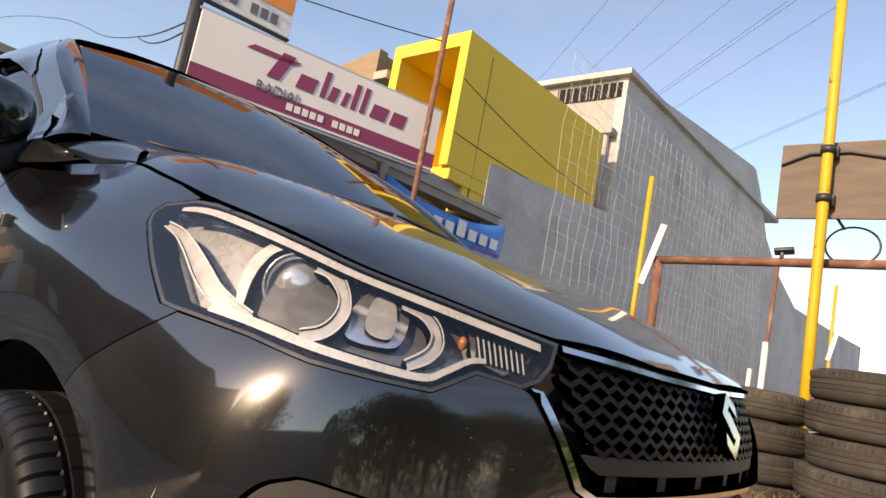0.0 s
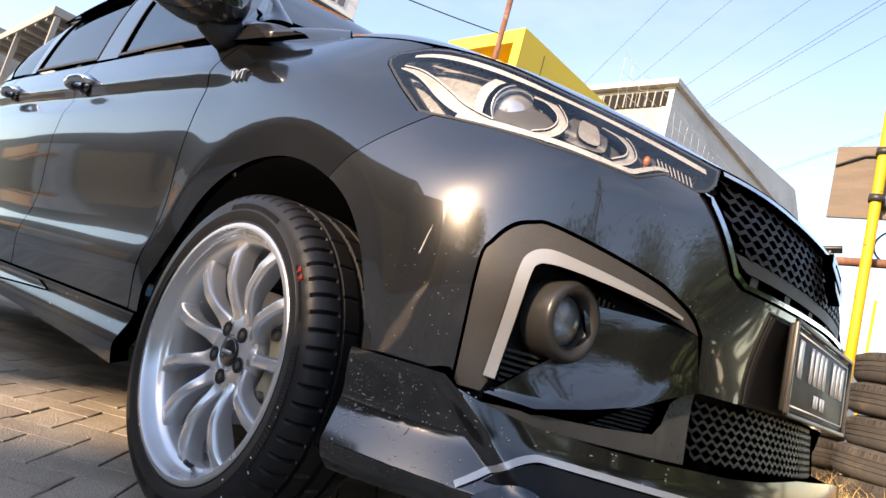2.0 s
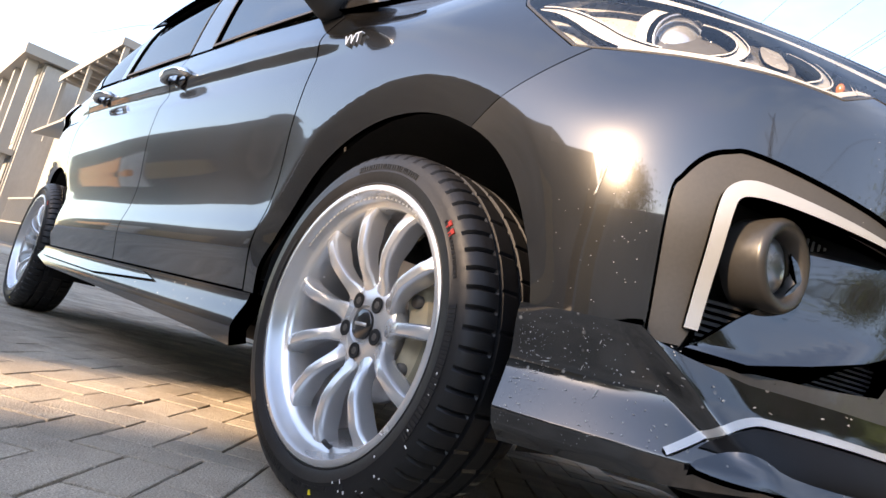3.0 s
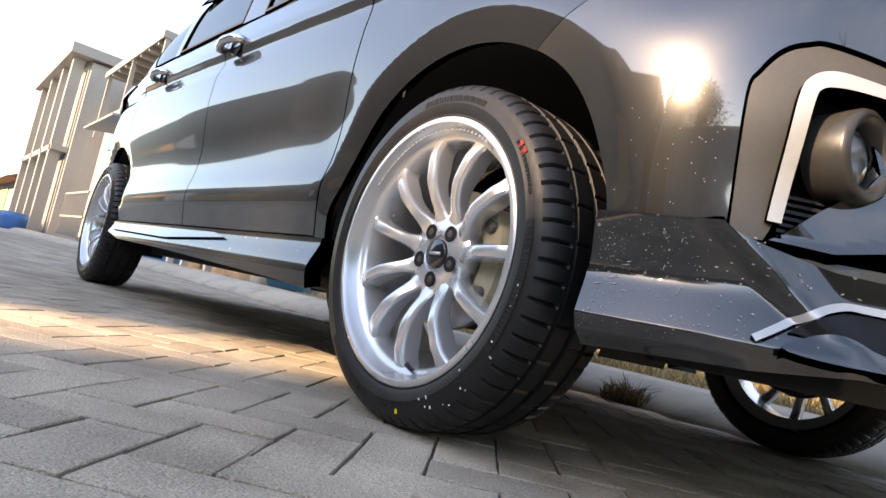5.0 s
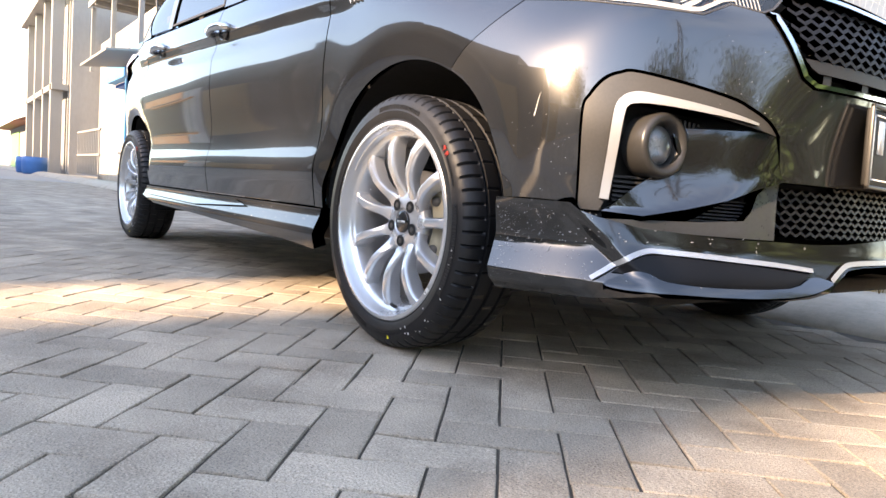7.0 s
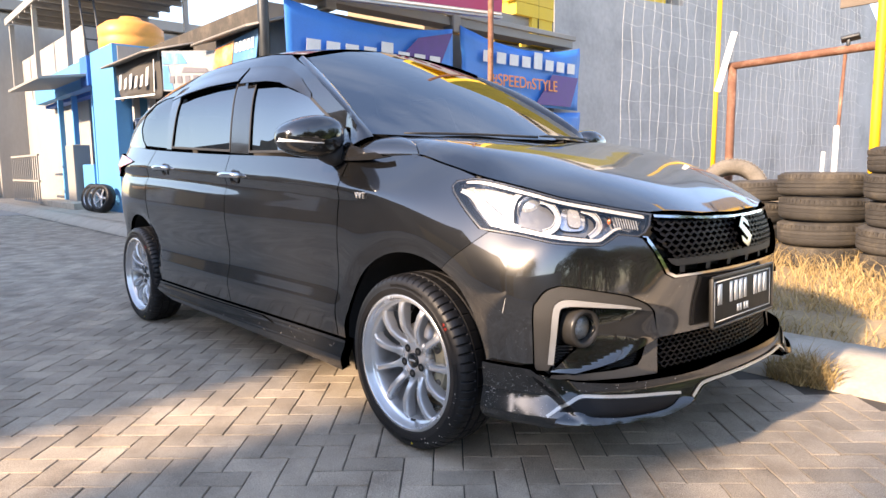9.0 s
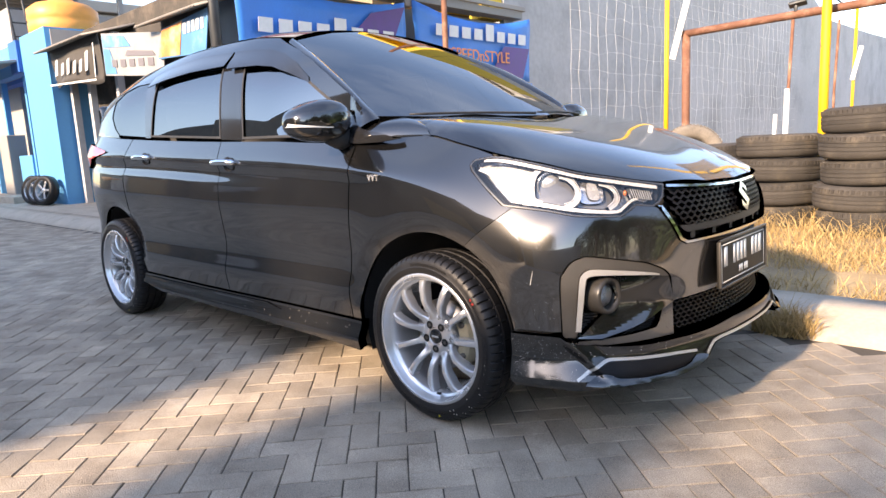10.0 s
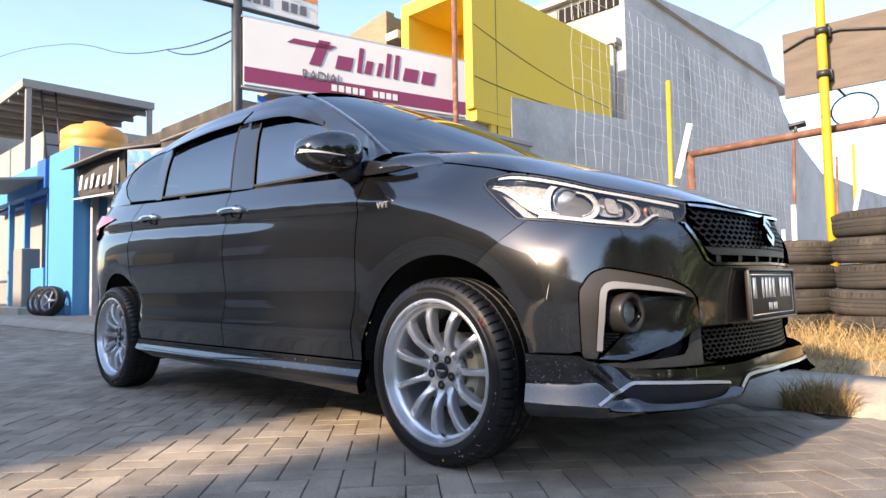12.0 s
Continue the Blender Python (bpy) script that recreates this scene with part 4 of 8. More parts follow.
# --- fog lamps
for sd in (1, -1):
    fog = patch("fog_lamp", soft([(0.842, 0.372), (0.842, 0.40), (0.845, 0.55), (0.834, 0.582), (0.811, 0.611), (0.782, 0.624), (0.744, 0.626), (0.58, 0.596), (0.53, 0.580), (0.484, 0.559), (0.458, 0.537)], 4) + [(0.53, 0.548), (0.745, 0.582), (0.768, 0.572), (0.780, 0.55), (0.788, 0.40), (0.80, 0.372)], flank, GREY_PLASTIC, car,
                "round fog lamp in a grey angular housing with silver trim", sides=(sd,), lift=-0.006, thick=0.05, step=(0.02, 0.02))
    patch("silver_trim", ribbon([(0.793, 0.394), (0.786, 0.48), (0.781, 0.548), (0.773, 0.571), (0.750, 0.580), (0.70, 0.577), (0.62, 0.568), (0.56, 0.560), (0.515, 0.552)], 0.017, 0.004, 0.021), flank, SATIN, fog, "satin silver trim", sides=(sd,), lift=0.006, thick=0.02, step=(0.02, 0.02))
    c = Vector(deeper(0.036)(0.702, 0.500))
    n = (outward(0.700) * 0.30 + Vector((1.0, 0, 0.02))).normalized()
    m = Matrix.Translation(c) @ n.to_track_quat("Z", "Y").to_matrix().to_4x4()
    if sd < 0:
        m = Matrix.Diagonal((1, -1, 1, 1)) @ m
    part("bezel", lathe([(0.060, -0.02), (0.060, 0.028), (0.057, 0.034), (0.050, 0.036), (0.042, 0.030), (0.037, 0.014), (0.036, 0.0)], 40, m), BEZEL, fog, "dark grey round bezel")
    part("reflector", lathe([(0.036, 0.012), (0.025, 0.004), (0.010, 0.0), (0, 0.0)], 32, m), LAMP_WHITE, fog)
    fl = part("lens", lathe([(0.037, 0.016), (0.028, 0.023), (0.014, 0.027), (0, 0.028)], 32, m), LENS, fog, "clear glass lens")
    fl.visible_shadow = False
    ribs = [[(0.775, 0.385 + i * 0.0085), (0.775, 0.389 + i * 0.0085), (0.70 - i * 0.012, 0.389 + i * 0.0085), (0.70 - i * 0.012, 0.385 + i * 0.0085)] for i in range(7)]
    ribs += [[(0.655 - i * 0.0095, 0.50), (0.651 - i * 0.0095, 0.50), (0.651 - i * 0.0095, 0.553 - i * 0.002), (0.655 - i * 0.0095, 0.553 - i * 0.002)] for i in range(6)]
    for one in ribs:
        patch("rib", one, flank, BLACK_PLASTIC, fog, "black plastic rib", sides=(sd,), lift=-0.035, thick=0.02, step=(0.05, 0.05))

# --- lip spoiler with silver edge
LIP = [(1.006, 0.384), (0.850, 0.383), (0.832, 0.370), (0.80, 0.360), (0.72, 0.345), (0.56, 0.338), (0.455, 0.338), (0.38, 0.337), (0.29, 0.341), (0.17, 0.354), (0, 0.358), (0, 0.306), (0.17, 0.301), (0.25, 0.297), (0.292, 0.291), (0.33, 0.268), (0.355, 0.248), (0.40, 0.236), (0.45, 0.231), (0.70, 0.226), (0.80, 0.212), (1.006, 0.202), (1.009, 0.235), (1.016, 0.30)]
lip = patch("front_lip", LIP, lip_surf, PAINT_LOW, car, "scuffed black lip spoiler with silver edging", sides=(1, -1), thick=0.10, step=(0.007, 0.006))

def lower_blade(s, z):
    """The thin blade under the silver edging: its face runs outwards as it falls."""
    x, y, zz = lip_surf(s, z)
    bx, w, nx, ny = base_at(abs(s))
    k = 0.004 + 0.55 * (0.280 - z)
    return (x + nx * k, y - math.copysign(ny * k, s), zz)


for sd in (1, -1):
    patch("silver_edge", ribbon([(0.803, 0.247), (0.779, 0.265), (0.749, 0.288), (0.716, 0.302), (0.688, 0.305), (0.619, 0.303), (0.553, 0.299), (0.47, 0.294), (0.393, 0.287)], 0.008, 0.008, 0.010), lip_surf, SATIN, lip, "silver edging", sides=(sd,), lift=0.006, thick=0.014, step=(0.02, 0.02))
    patch("insert", [(0.770, 0.262), (0.745, 0.284), (0.715, 0.296), (0.686, 0.299), (0.55, 0.293), (0.40, 0.281), (0.43, 0.262), (0.47, 0.252), (0.60, 0.247), (0.70, 0.252), (0.74, 0.262)], lip_surf, GRILLE_BLACK, lip, "black vent insert", sides=(sd,), lift=0.003, thick=0.008, step=(0.015, 0.01))
    patch("lower_edge", soft([(0.784, 0.244), (0.755, 0.262), (0.733, 0.270), (0.713, 0.267), (0.687, 0.256), (0.608, 0.252), (0.466, 0.257), (0.404, 0.276), (0.372, 0.275), (0.357, 0.266), (0.432, 0.246), (0.509, 0.239), (0.600, 0.237), (0.678, 0.237), (0.750, 0.237)], 3, True), lower_blade, PAINT_LOW, lip, "black lower blade", sides=(sd,), thick=0.02, step=(0.02, 0.008))
for sd in (1, -1):
    patch("silver_edge", ribbon([(0.352, 0.270), (0.325, 0.287), (0.297, 0.300), (0.25, 0.305), (0.17, 0.308), (0.07, 0.312), (0.0, 0.313)], 0.009, 0.010, 0.010), lip_surf, SATIN, lip, "silver edging", sides=(sd,), lift=0.006, thick=0.014, step=(0.02, 0.02))


def flakes(name, surf, spots, mat, parent, label):
    """Small irregular chips and scuffs lying on a panel: arc length, height, length, width, slant."""
    vs, fs = [], []
    rng = random.Random(17)
    for s, z, a, b, t in spots:
        k, n = len(vs), 7
        for i in range(n):
            q = 2 * math.pi * i / n
            r = rng.uniform(0.25, 1.3)
            u, v = a * r * math.cos(q), b * r * math.sin(q)
            x, y, zz = surf(s + u * math.cos(t) - v * math.sin(t), z + u * math.sin(t) + v * math.cos(t))
            bx, w, nx, ny = base_at(abs(s))
            vs.append((x + nx * 0.0012, y - math.copysign(ny * 0.0012, s), zz))
        fs.append(tuple(range(k, k + n)))
    me = bpy.data.meshes.new(name)
    me.from_pydata(vs, [], fs)
    me.materials.append(mat)
    ob = new(name, me)
    ob.parent = parent
    ob["label"] = label
    return tagged(ob, kind="stuff")


SCUFF = material("pale_scuff", (0.36, 0.35, 0.33), 0.7, var=0.4, scale=60, fine=300)
rng = random.Random(4)
chips = [(rng.uniform(0.80, 1.0), rng.uniform(0.24, 0.37), rng.uniform(0.0006, 0.0024), rng.uniform(0.0005, 0.0012), rng.uniform(-0.6, 0.6)) for _ in range(70)]
chips += [(rng.uniform(0.5, 0.85), rng.uniform(0.30, 0.34), rng.uniform(0.001, 0.003), rng.uniform(0.0007, 0.0015), rng.uniform(-0.6, 0.6)) for _ in range(25)]
chips += [(rng.uniform(0.88, 0.92), rng.uniform(0.29, 0.36), rng.uniform(0.003, 0.006), rng.uniform(0.0005, 0.0010), rng.uniform(-1.4, -0.7)) for _ in range(5)]
chips += [(1.002 - 0.13 * rng.random() ** 1.6, rng.uniform(0.225, 0.375), rng.uniform(0.0003, 0.0011), rng.uniform(0.0003, 0.0006), rng.uniform(0.6, 1.6)) for _ in range(260)]
chips += [(rng.uniform(0.95, 1.01), rng.uniform(0.25, 0.33), rng.uniform(0.003, 0.009), 0.0008, rng.uniform(-0.3, 0.3)) for _ in range(9)]
flakes("scuff", lip_surf, chips, SCUFF, lip, "pale chips and scuffs")
chips = [(rng.uniform(0.86, 1.0), rng.uniform(0.39, 0.56), rng.uniform(0.0005, 0.0013), rng.uniform(0.0004, 0.0009), rng.uniform(-0.6, 0.6)) for _ in range(36)]
chips += [(0.935, 0.565, 0.036, 0.0013, -1.35)]
chips += [(rng.uniform(0.30, 0.6), rng.uniform(0.55, 0.72), rng.uniform(0.0005, 0.0014), rng.uniform(0.0004, 0.0009), rng.uniform(-0.6, 0.6)) for _ in range(45)]
flakes("stone_chip", flank, chips, SCUFF, bumper, "pale stone chips")
bm = bmesh.new()
add_box(bm, (-3.3, -0.66, 0.20), (0.62, 0.66, 0.24), 0.01)
part("underbody", bm, DARK_CAVITY, car, "dark underbody")

# --- doors
belt = lambda x: edge_z(sx(x)) - 0.003
F_DOOR = [(sx(-0.4375), 0.318), (sx(-0.4305), 0.45), (sx(-0.4005), 0.75), (sx(-0.3925), 0.9), (sx(-0.3925), belt(-0.3925))] + [(sx(x), belt(x)) for x in (-0.5, -0.7, -0.9, -1.1, -1.25, -1.374)] + [(sx(-1.374), 0.9), (sx(-1.370), 0.6), (sx(-1.376), 0.40), (sx(-1.385), 0.318)]
R_DOOR = [(sx(-1.391), 0.318), (sx(-1.382), 0.40), (sx(-1.376), 0.6), (sx(-1.380), 0.9), (sx(-1.380), belt(-1.380))] + [(sx(x), belt(x)) for x in (-1.6, -1.9, -2.2, -2.42)] + [(sx(-2.50), 0.98), (sx(-2.52), 0.86), (sx(-2.49), 0.745)] + [p for p in arc(-2.74, 48, 12, r=0.392, n=10)] + [(sx(-2.345), 0.318)]


def handle(parent, x, side):
    z = 0.950 + (-1.3 - x) * 0.045
    y = flank(sx(x), z)[1]
    m = Matrix.Diagonal((1, side, 1, 1)) @ Matrix.Translation((x, y, z))
    bm = bmesh.new()
    add_tube(bm, [(-0.098, 0.008, -0.002), (-0.092, -0.018, 0.0), (-0.06, -0.031, 0.002), (0.0, -0.036, 0.004), (0.06, -0.031, 0.002), (0.088, -0.016, 0.0), (0.094, 0.008, -0.002)], [0.013, 0.016, 0.015, 0.015, 0.015, 0.015, 0.012], 10)
    bmesh.ops.transform(bm, matrix=m, verts=bm.verts[:])
    bmesh.ops.recalc_face_normals(bm, faces=bm.faces[:])
    h = part("handle", bm, CHROME, parent, "chrome pull handle")
    cup = lathe([(0.046, 0.0), (0.044, -0.004), (0.030, 0.014), (0.0, 0.020)], 28, m @ pose(0.035, -0.002, -0.008, -90, 0, 0) @ Matrix.Diagonal((1, 0.78, 1, 1)))
    part("cup", cup, GLOSS_TRIM, parent, "dark handle cup")


FG = [(-0.50, 1.042), (-0.50, 1.12), (-0.585, 1.192), (-0.737, 1.284), (-0.90, 1.358), (-1.03, 1.390), (-1.15, 1.402), (-1.262, 1.405), (-1.215, 1.22), (-1.178, 1.054)]
RG = [(-1.375, 1.064), (-1.41, 1.25), (-1.452, 1.425), (-1.75, 1.434), (-2.05, 1.422), (-2.20, 1.404), (-2.18, 1.25), (-2.165, 1.104)]
QG = [(-2.238, 1.108), (-2.285, 1.25), (-2.345, 1.420), (-2.55, 1.425), (-2.75, 1.400), (-2.86, 1.35), (-2.83, 1.25), (-2.72, 1.17), (-2.64, 1.135)]
for sd in (1, -1):
    for poly, gl, hx, nm in ((F_DOOR, FG, -1.30, "front_door"), (R_DOOR, RG, -2.215, "rear_door")):
        d = patch(nm, poly, flank, PAINT, car, sides=(sd,), step=(0.04, 0.012))
        handle(d, hx, sd)
        w = patch("window", gl, cabin, TINT, d, "dark tinted window", sides=(sd,), thick=0.0, lift=-0.006, inside=(-1.5, 0, 1.2))
        w.visible_shadow = False
        bead = [[(gl[i][0], gl[i][1]), (gl[(i + 1) % len(gl)][0], gl[(i + 1) % len(gl)][1]), outset(gl, -0.011)[(i + 1) % len(gl)], outset(gl, -0.011)[i]] for i in range(len(gl))]
        patch("window_seal", bead, cabin, BLACK_PLASTIC, d, sides=(sd,), thick=0.01, lift=0.001, inside=(-1.5, 0, 1.2), step=(0.06, 0.06))
    q = patch("quarter_window", QG, cabin, TINT, car, "dark tinted quarter window", sides=(sd,), thick=0.0, lift=-0.004, inside=(-1.5, 0, 1.2))
    q.visible_shadow = False
    zt = lambda x: roof_side_z(x) - 0.004
    rail = ([(-1.02, 1.475), (-1.12, zt(-1.12)), (-1.3, zt(-1.3)), (-1.6, zt(-1.6)), (-2.0, zt(-2.0)), (-2.5, zt(-2.5)), (-2.9, zt(-2.9)), (-3.15, zt(-3.15)), (-3.25, 1.30), (-3.30, 1.16), (-2.6, 1.115)]
            + [(-2.64, 1.121)] + QG[::-1][:7] + RG[::-1][2:6] + FG[::-1][2:] + [(-0.44, 1.036), (-0.368, 1.05), (-0.385, 1.10), (-0.405, 1.145), (-0.475, 1.20), (-0.621, 1.293), (-0.75, 1.367), (-0.88, 1.426)])
    patch("roof_rail", rail, cabin, PAINT, car, sides=(sd,), thick=0.02, inside=(-1.5, 0, 1.2))
    pil = [[(-1.178, 1.050), (-1.215, 1.22), (-1.262, 1.405), (-1.452, 1.425), (-1.41, 1.25), (-1.375, 1.060)], [(-2.165, 1.098), (-2.18, 1.25), (-2.20, 1.404), (-2.345, 1.420), (-2.285, 1.25), (-2.238, 1.102)]]
    for one in pil:
        patch("pillar", one, cabin, GLOSS_TRIM, car, "gloss black pillar", sides=(sd,), thick=0.012, lift=-0.001, inside=(-1.5, 0, 1.2))
    # wind deflectors over the windows
    v1 = [(-1.40, 1.484), (-1.25, 1.476), (-1.10, 1.456), (-0.98, 1.424), (-0.86, 1.374), (-0.737, 1.296), (-0.725, 1.270), (-0.86, 1.326), (-1.0, 1.370), (-1.12, 1.388), (-1.30, 1.398), (-1.375, 1.400)]
    v2 = [(-1.425, 1.486), (-1.75, 1.500), (-2.05, 1.488), (-2.275, 1.462), (-2.262, 1.392), (-2.05, 1.412), (-1.75, 1.423), (-1.415, 1.418)]
    tops = curve([(-2.3, 1.46), (-2.05, 1.488), (-1.75, 1.500), (-1.425, 1.486), (-1.25, 1.476), (-1.10, 1.456), (-0.98, 1.424), (-0.86, 1.374), (-0.72, 1.285)])
    for one in (v1, v2):
        patch("wind_deflector", one, lambda x, z: (x, cabin(x, z)[1] - 0.004 - 0.026 * smooth(0.0, 0.085, tops(x) - z) * smooth(-0.70, -0.9, x), z - 0.004 * smooth(0.0, 0.08, tops(x) - z)), GLOSS_TRIM, car, "smoked black wind deflector", sides=(sd,), thick=0.005, inside=(-1.5, 0, 1.2), step=(0.03, 0.015))
    quarter = ([(sx(-2.43), belt(-2.43))] + [(sx(x), belt(x)) for x in (-2.6, -2.9, -3.1)] + [(BASE_S[-1] - 0.62, 1.145), (BASE_S[-1] - 0.56, 0.98), (BASE_S[-1] - 0.50, 0.62), (BASE_S[-1] - 0.50, 0.32), (sx(-3.2), 0.26), (sx(-3.10), 0.26)]
               + arc(-2.74, 195, 50, r=0.392, n=22) + [(sx(-2.50), 0.745), (sx(-2.53), 0.86), (sx(-2.51), 0.98)])
    patch("rear_quarter", quarter, flank, PAINT, car, sides=(sd,), step=(0.04, 0.03))
    patch("tail_lamp", [(sx(-2.78), 1.036), (sx(-3.02), 1.075), (sx(-3.20), 1.095), (BASE_S[-1] - 0.66, 1.10), (BASE_S[-1] - 0.58, 1.02), (BASE_S[-1] - 0.62, 0.92), (sx(-3.20), 0.945), (sx(-3.06), 1.00)], lambda s, z: (lambda p, k: (p[0] - 0.015 * k, p[1] * (1 + 0.018 * k), p[2]))(flank(s, z), smooth(sx(-2.85), sx(-3.2), abs(s))), RED_LENS, car, "red tail lamp", sides=(sd,), lift=0.006, thick=0.03)
    patch("side_skirt", [(sx(-0.375), 0.312), (sx(-2.36), 0.312), (sx(-2.37), 0.262), (sx(-2.1), 0.232), (sx(-1.5), 0.226), (sx(-0.55), 0.204), (sx(-0.375), 0.196)], skirt_surf, PAINT_LOW, car, "black side skirt", sides=(sd,), thick=0.04, step=(0.05, 0.02))
    patch("skirt_crease", [(sx(-0.93), 0.286), (sx(-1.04), 0.304), (sx(-2.28), 0.300), (sx(-2.26), 0.270), (sx(-1.45), 0.262)], skirt_surf, PAINT, car, sides=(sd,), lift=0.008, thick=0.012, step=(0.05, 0.02))
    # inner wheel arches
    for cx in (0.0, -2.74):
        bm = bmesh.new()
        n = 20
        rows = []
        for yy in (-0.822, -0.60, -0.58):
            row = []
            for i in range(n + 1):
                a = math.pi * (-0.1 + 1.2 * i / n)
                r = 0.05 if yy > -0.59 else 0.392 - (0.055 * R_ARCH * arch_front(math.cos(a), 0.305 + math.sin(a)) if cx == 0.0 else 0.0)
                x, z = cx + r * math.cos(a), 0.305 + r * math.sin(a)
                row.append(bm.verts.new((x, sd * max(yy, flank(sx(x), max(z, 0.25))[1] + 0.024), z)))
            rows.append(row)
        for a, b in zip(rows, rows[1:]):
            for i in range(n):
                bm.faces.new((a[i], a[i + 1], b[i + 1], b[i]))
        part("arch_liner", bm, DARK_CAVITY, car, "black wheel arch liner")

# --- roof, glass front and rear
roof_line = [(-1.125, 0.0), (-1.10, 0.30), (-1.03, 0.575), (-1.15, 0.582), (-1.5, 0.588), (-2.0, 0.592), (-2.6, 0.570), (-3.1, 0.525), (-3.28, 0.50), (-3.36, 0.3), (-3.38, 0.0)]
patch("roof", [(x, -y) for x, y in roof_line] + [(x, y) for x, y in roof_line[-2:0:-1]], roof, PAINT, car, step=(0.05, 0.03), thick=0.015, inside=(-2, 0, 0))
ws = patch("windscreen", [(-0.955, 0.02), (-0.6, -0.0), (0, -0.0), (0.6, -0.0), (0.955, 0.02), (0.955, 0.97), (0, 0.985), (-0.955, 0.97)], screen, SCREEN, car, "dark tinted windscreen", step=(0.06, 0.06), thick=0.0, inside=(-1.5, 0, 0.8))
ws.visible_shadow = False


def pillar_surf(u, v):
    """Bridges the windscreen's edge and the door frame."""
    zs = 1.066 + 0.414 * v
    p, q = screen(-0.955, v), cabin(SEAM(zs), zs)
    k = 0.009 * 4 * u * (1 - u)
    return (p[0] + (q[0] - p[0]) * u + k, p[1] + (q[1] - p[1]) * u - k * 0.7, p[2] + (q[2] - p[2]) * u + k * 0.6)


def corner_loft(u, v):
    """From the bonnet's rear corner and the screen's foot (u = 0) out to the wing's upper edge (u = 1)."""
    x0, y0 = -0.134 - 0.163 * v, 0.664 - 0.024 * v
    p = (x0, -y0, hood_top(-0.134, 0.664)[2] * (1 - v) ** 2 + 1.0975 * (1 - (1 - v) ** 2))
    x1 = -0.068 - 0.315 * v
    q = flank(sx(x1), edge_z(sx(x1)) - 0.001)
    c = (0.4 * x0 + 0.6 * x1 - 0.012 * v, 0.15 * p[1] + 0.85 * q[1], p[2] - 0.12 * (p[2] - q[2]))
    return tuple((1 - u) ** 2 * p[i] + 2 * u * (1 - u) * c[i] + u * u * q[i] for i in range(3))


def scuttle(u, v):
    """Closes the bonnet's rear edge (v = 0) against the screen's foot (v = 1), from the wing inwards."""
    y = 0.664 - 0.20 * u
    a = hood_top(-0.134 + 0.055 * u, y)
    k = (y - 0.024 * (1 - u)) / 0.735
    b = (-0.07 - 0.30 * k * k, 0.735 * k, 1.0865 + 0.010 * k * k)
    return (a[0] + (b[0] - a[0]) * v, -(a[1] + (b[1] - a[1]) * v), a[2] + (b[2] - a[2]) * (1 - (1 - v) ** 2))


for sd in (1, -1):
    patch("scuttle", [(0.0, 0.0), (1.0, 0.0), (1.0, 1.0), (0.0, 1.0)], scuttle, PAINT, car, sides=(sd,), step=(0.2, 0.25), thick=0.01, inside=(-1.5, 0, 0.2))
    patch("wing_corner", [(0.0, 0.0), (1.0, 0.0), (1.0, 1.0), (0.0, 1.0)], corner_loft, PAINT, car, sides=(sd,), step=(0.06, 0.05), thick=0.02, inside=(-1.5, 0, 0.2))
    patch("a_pillar", [(0.0, 0.0), (1.0, 0.0), (1.0, 1.0), (0.0, 1.0)], pillar_surf, PAINT, car, sides=(sd,), step=(0.08, 0.02), thick=0.02, inside=(-1.5, 0, 0.8))
bm = bmesh.new()
n = 24
rows = []
for dx, dz in ((0.16, -0.012), (0.05, -0.025), (-0.02, 0.004)):
    rows.append([bm.verts.new((-0.07 - 0.30 * (u * u) + dx * (1 - 0.4 * u * u), 0.735 * u, 1.064 - 0.012 * u * u + dz)) for u in [(-1 + 2 * i / n) for i in range(n + 1)]])
for a, b in zip(rows, rows[1:]):
    for i in range(n):
        bm.faces.new((a[i], a[i + 1], b[i + 1], b[i]))
part("cowl", bm, BLACK_PLASTIC, car, "black plastic cowl")
for y0, y1 in ((-0.08, -0.62), (0.45, -0.06)):
    a, b = screen(y0 / 0.735, 0.0), screen(y1 / 0.735, 0.008)
    pts = [(a[0] + 0.03 + (b[0] - a[0]) * i / 8, a[1] + (b[1] - a[1]) * i / 8, a[2] + (b[2] - a[2]) * i / 8 + 0.008 + 0.004 * math.sin(math.pi * i / 8)) for i in range(9)]
    part("wiper", tube(pts, [0.006] + [0.005] * 7 + [0.003], 8), BLACK_PLASTIC, car, "black wiper")
patch("rear_spoiler", [(-3.22, -0.48), (-3.50, -0.42), (-3.50, 0.42), (-3.22, 0.48)], lambda x, y: (x, y, roof(max(x, -3.35), y)[2] + 0.012 - 0.10 * max(0, -3.3 - x)), GLOSS_TRIM, car, "gloss black roof spoiler", thick=0.04, inside=(-2, 0, 0))
bm = bmesh.new()
add_box(bm, (-3.40, -0.62, 0.30), (-3.34, 0.62, 1.36), 0.03)
part("tailgate", bm, PAINT, car)
bm = bmesh.new()
add_tube(bm, [(-2.75, 0.1, 1.60), (-2.86, 0.1, 1.66), (-3.02, 0.1, 1.675)], [0.03, 0.022, 0.006], 10)
part("roof_antenna", bm, GLOSS_TRIM, car)

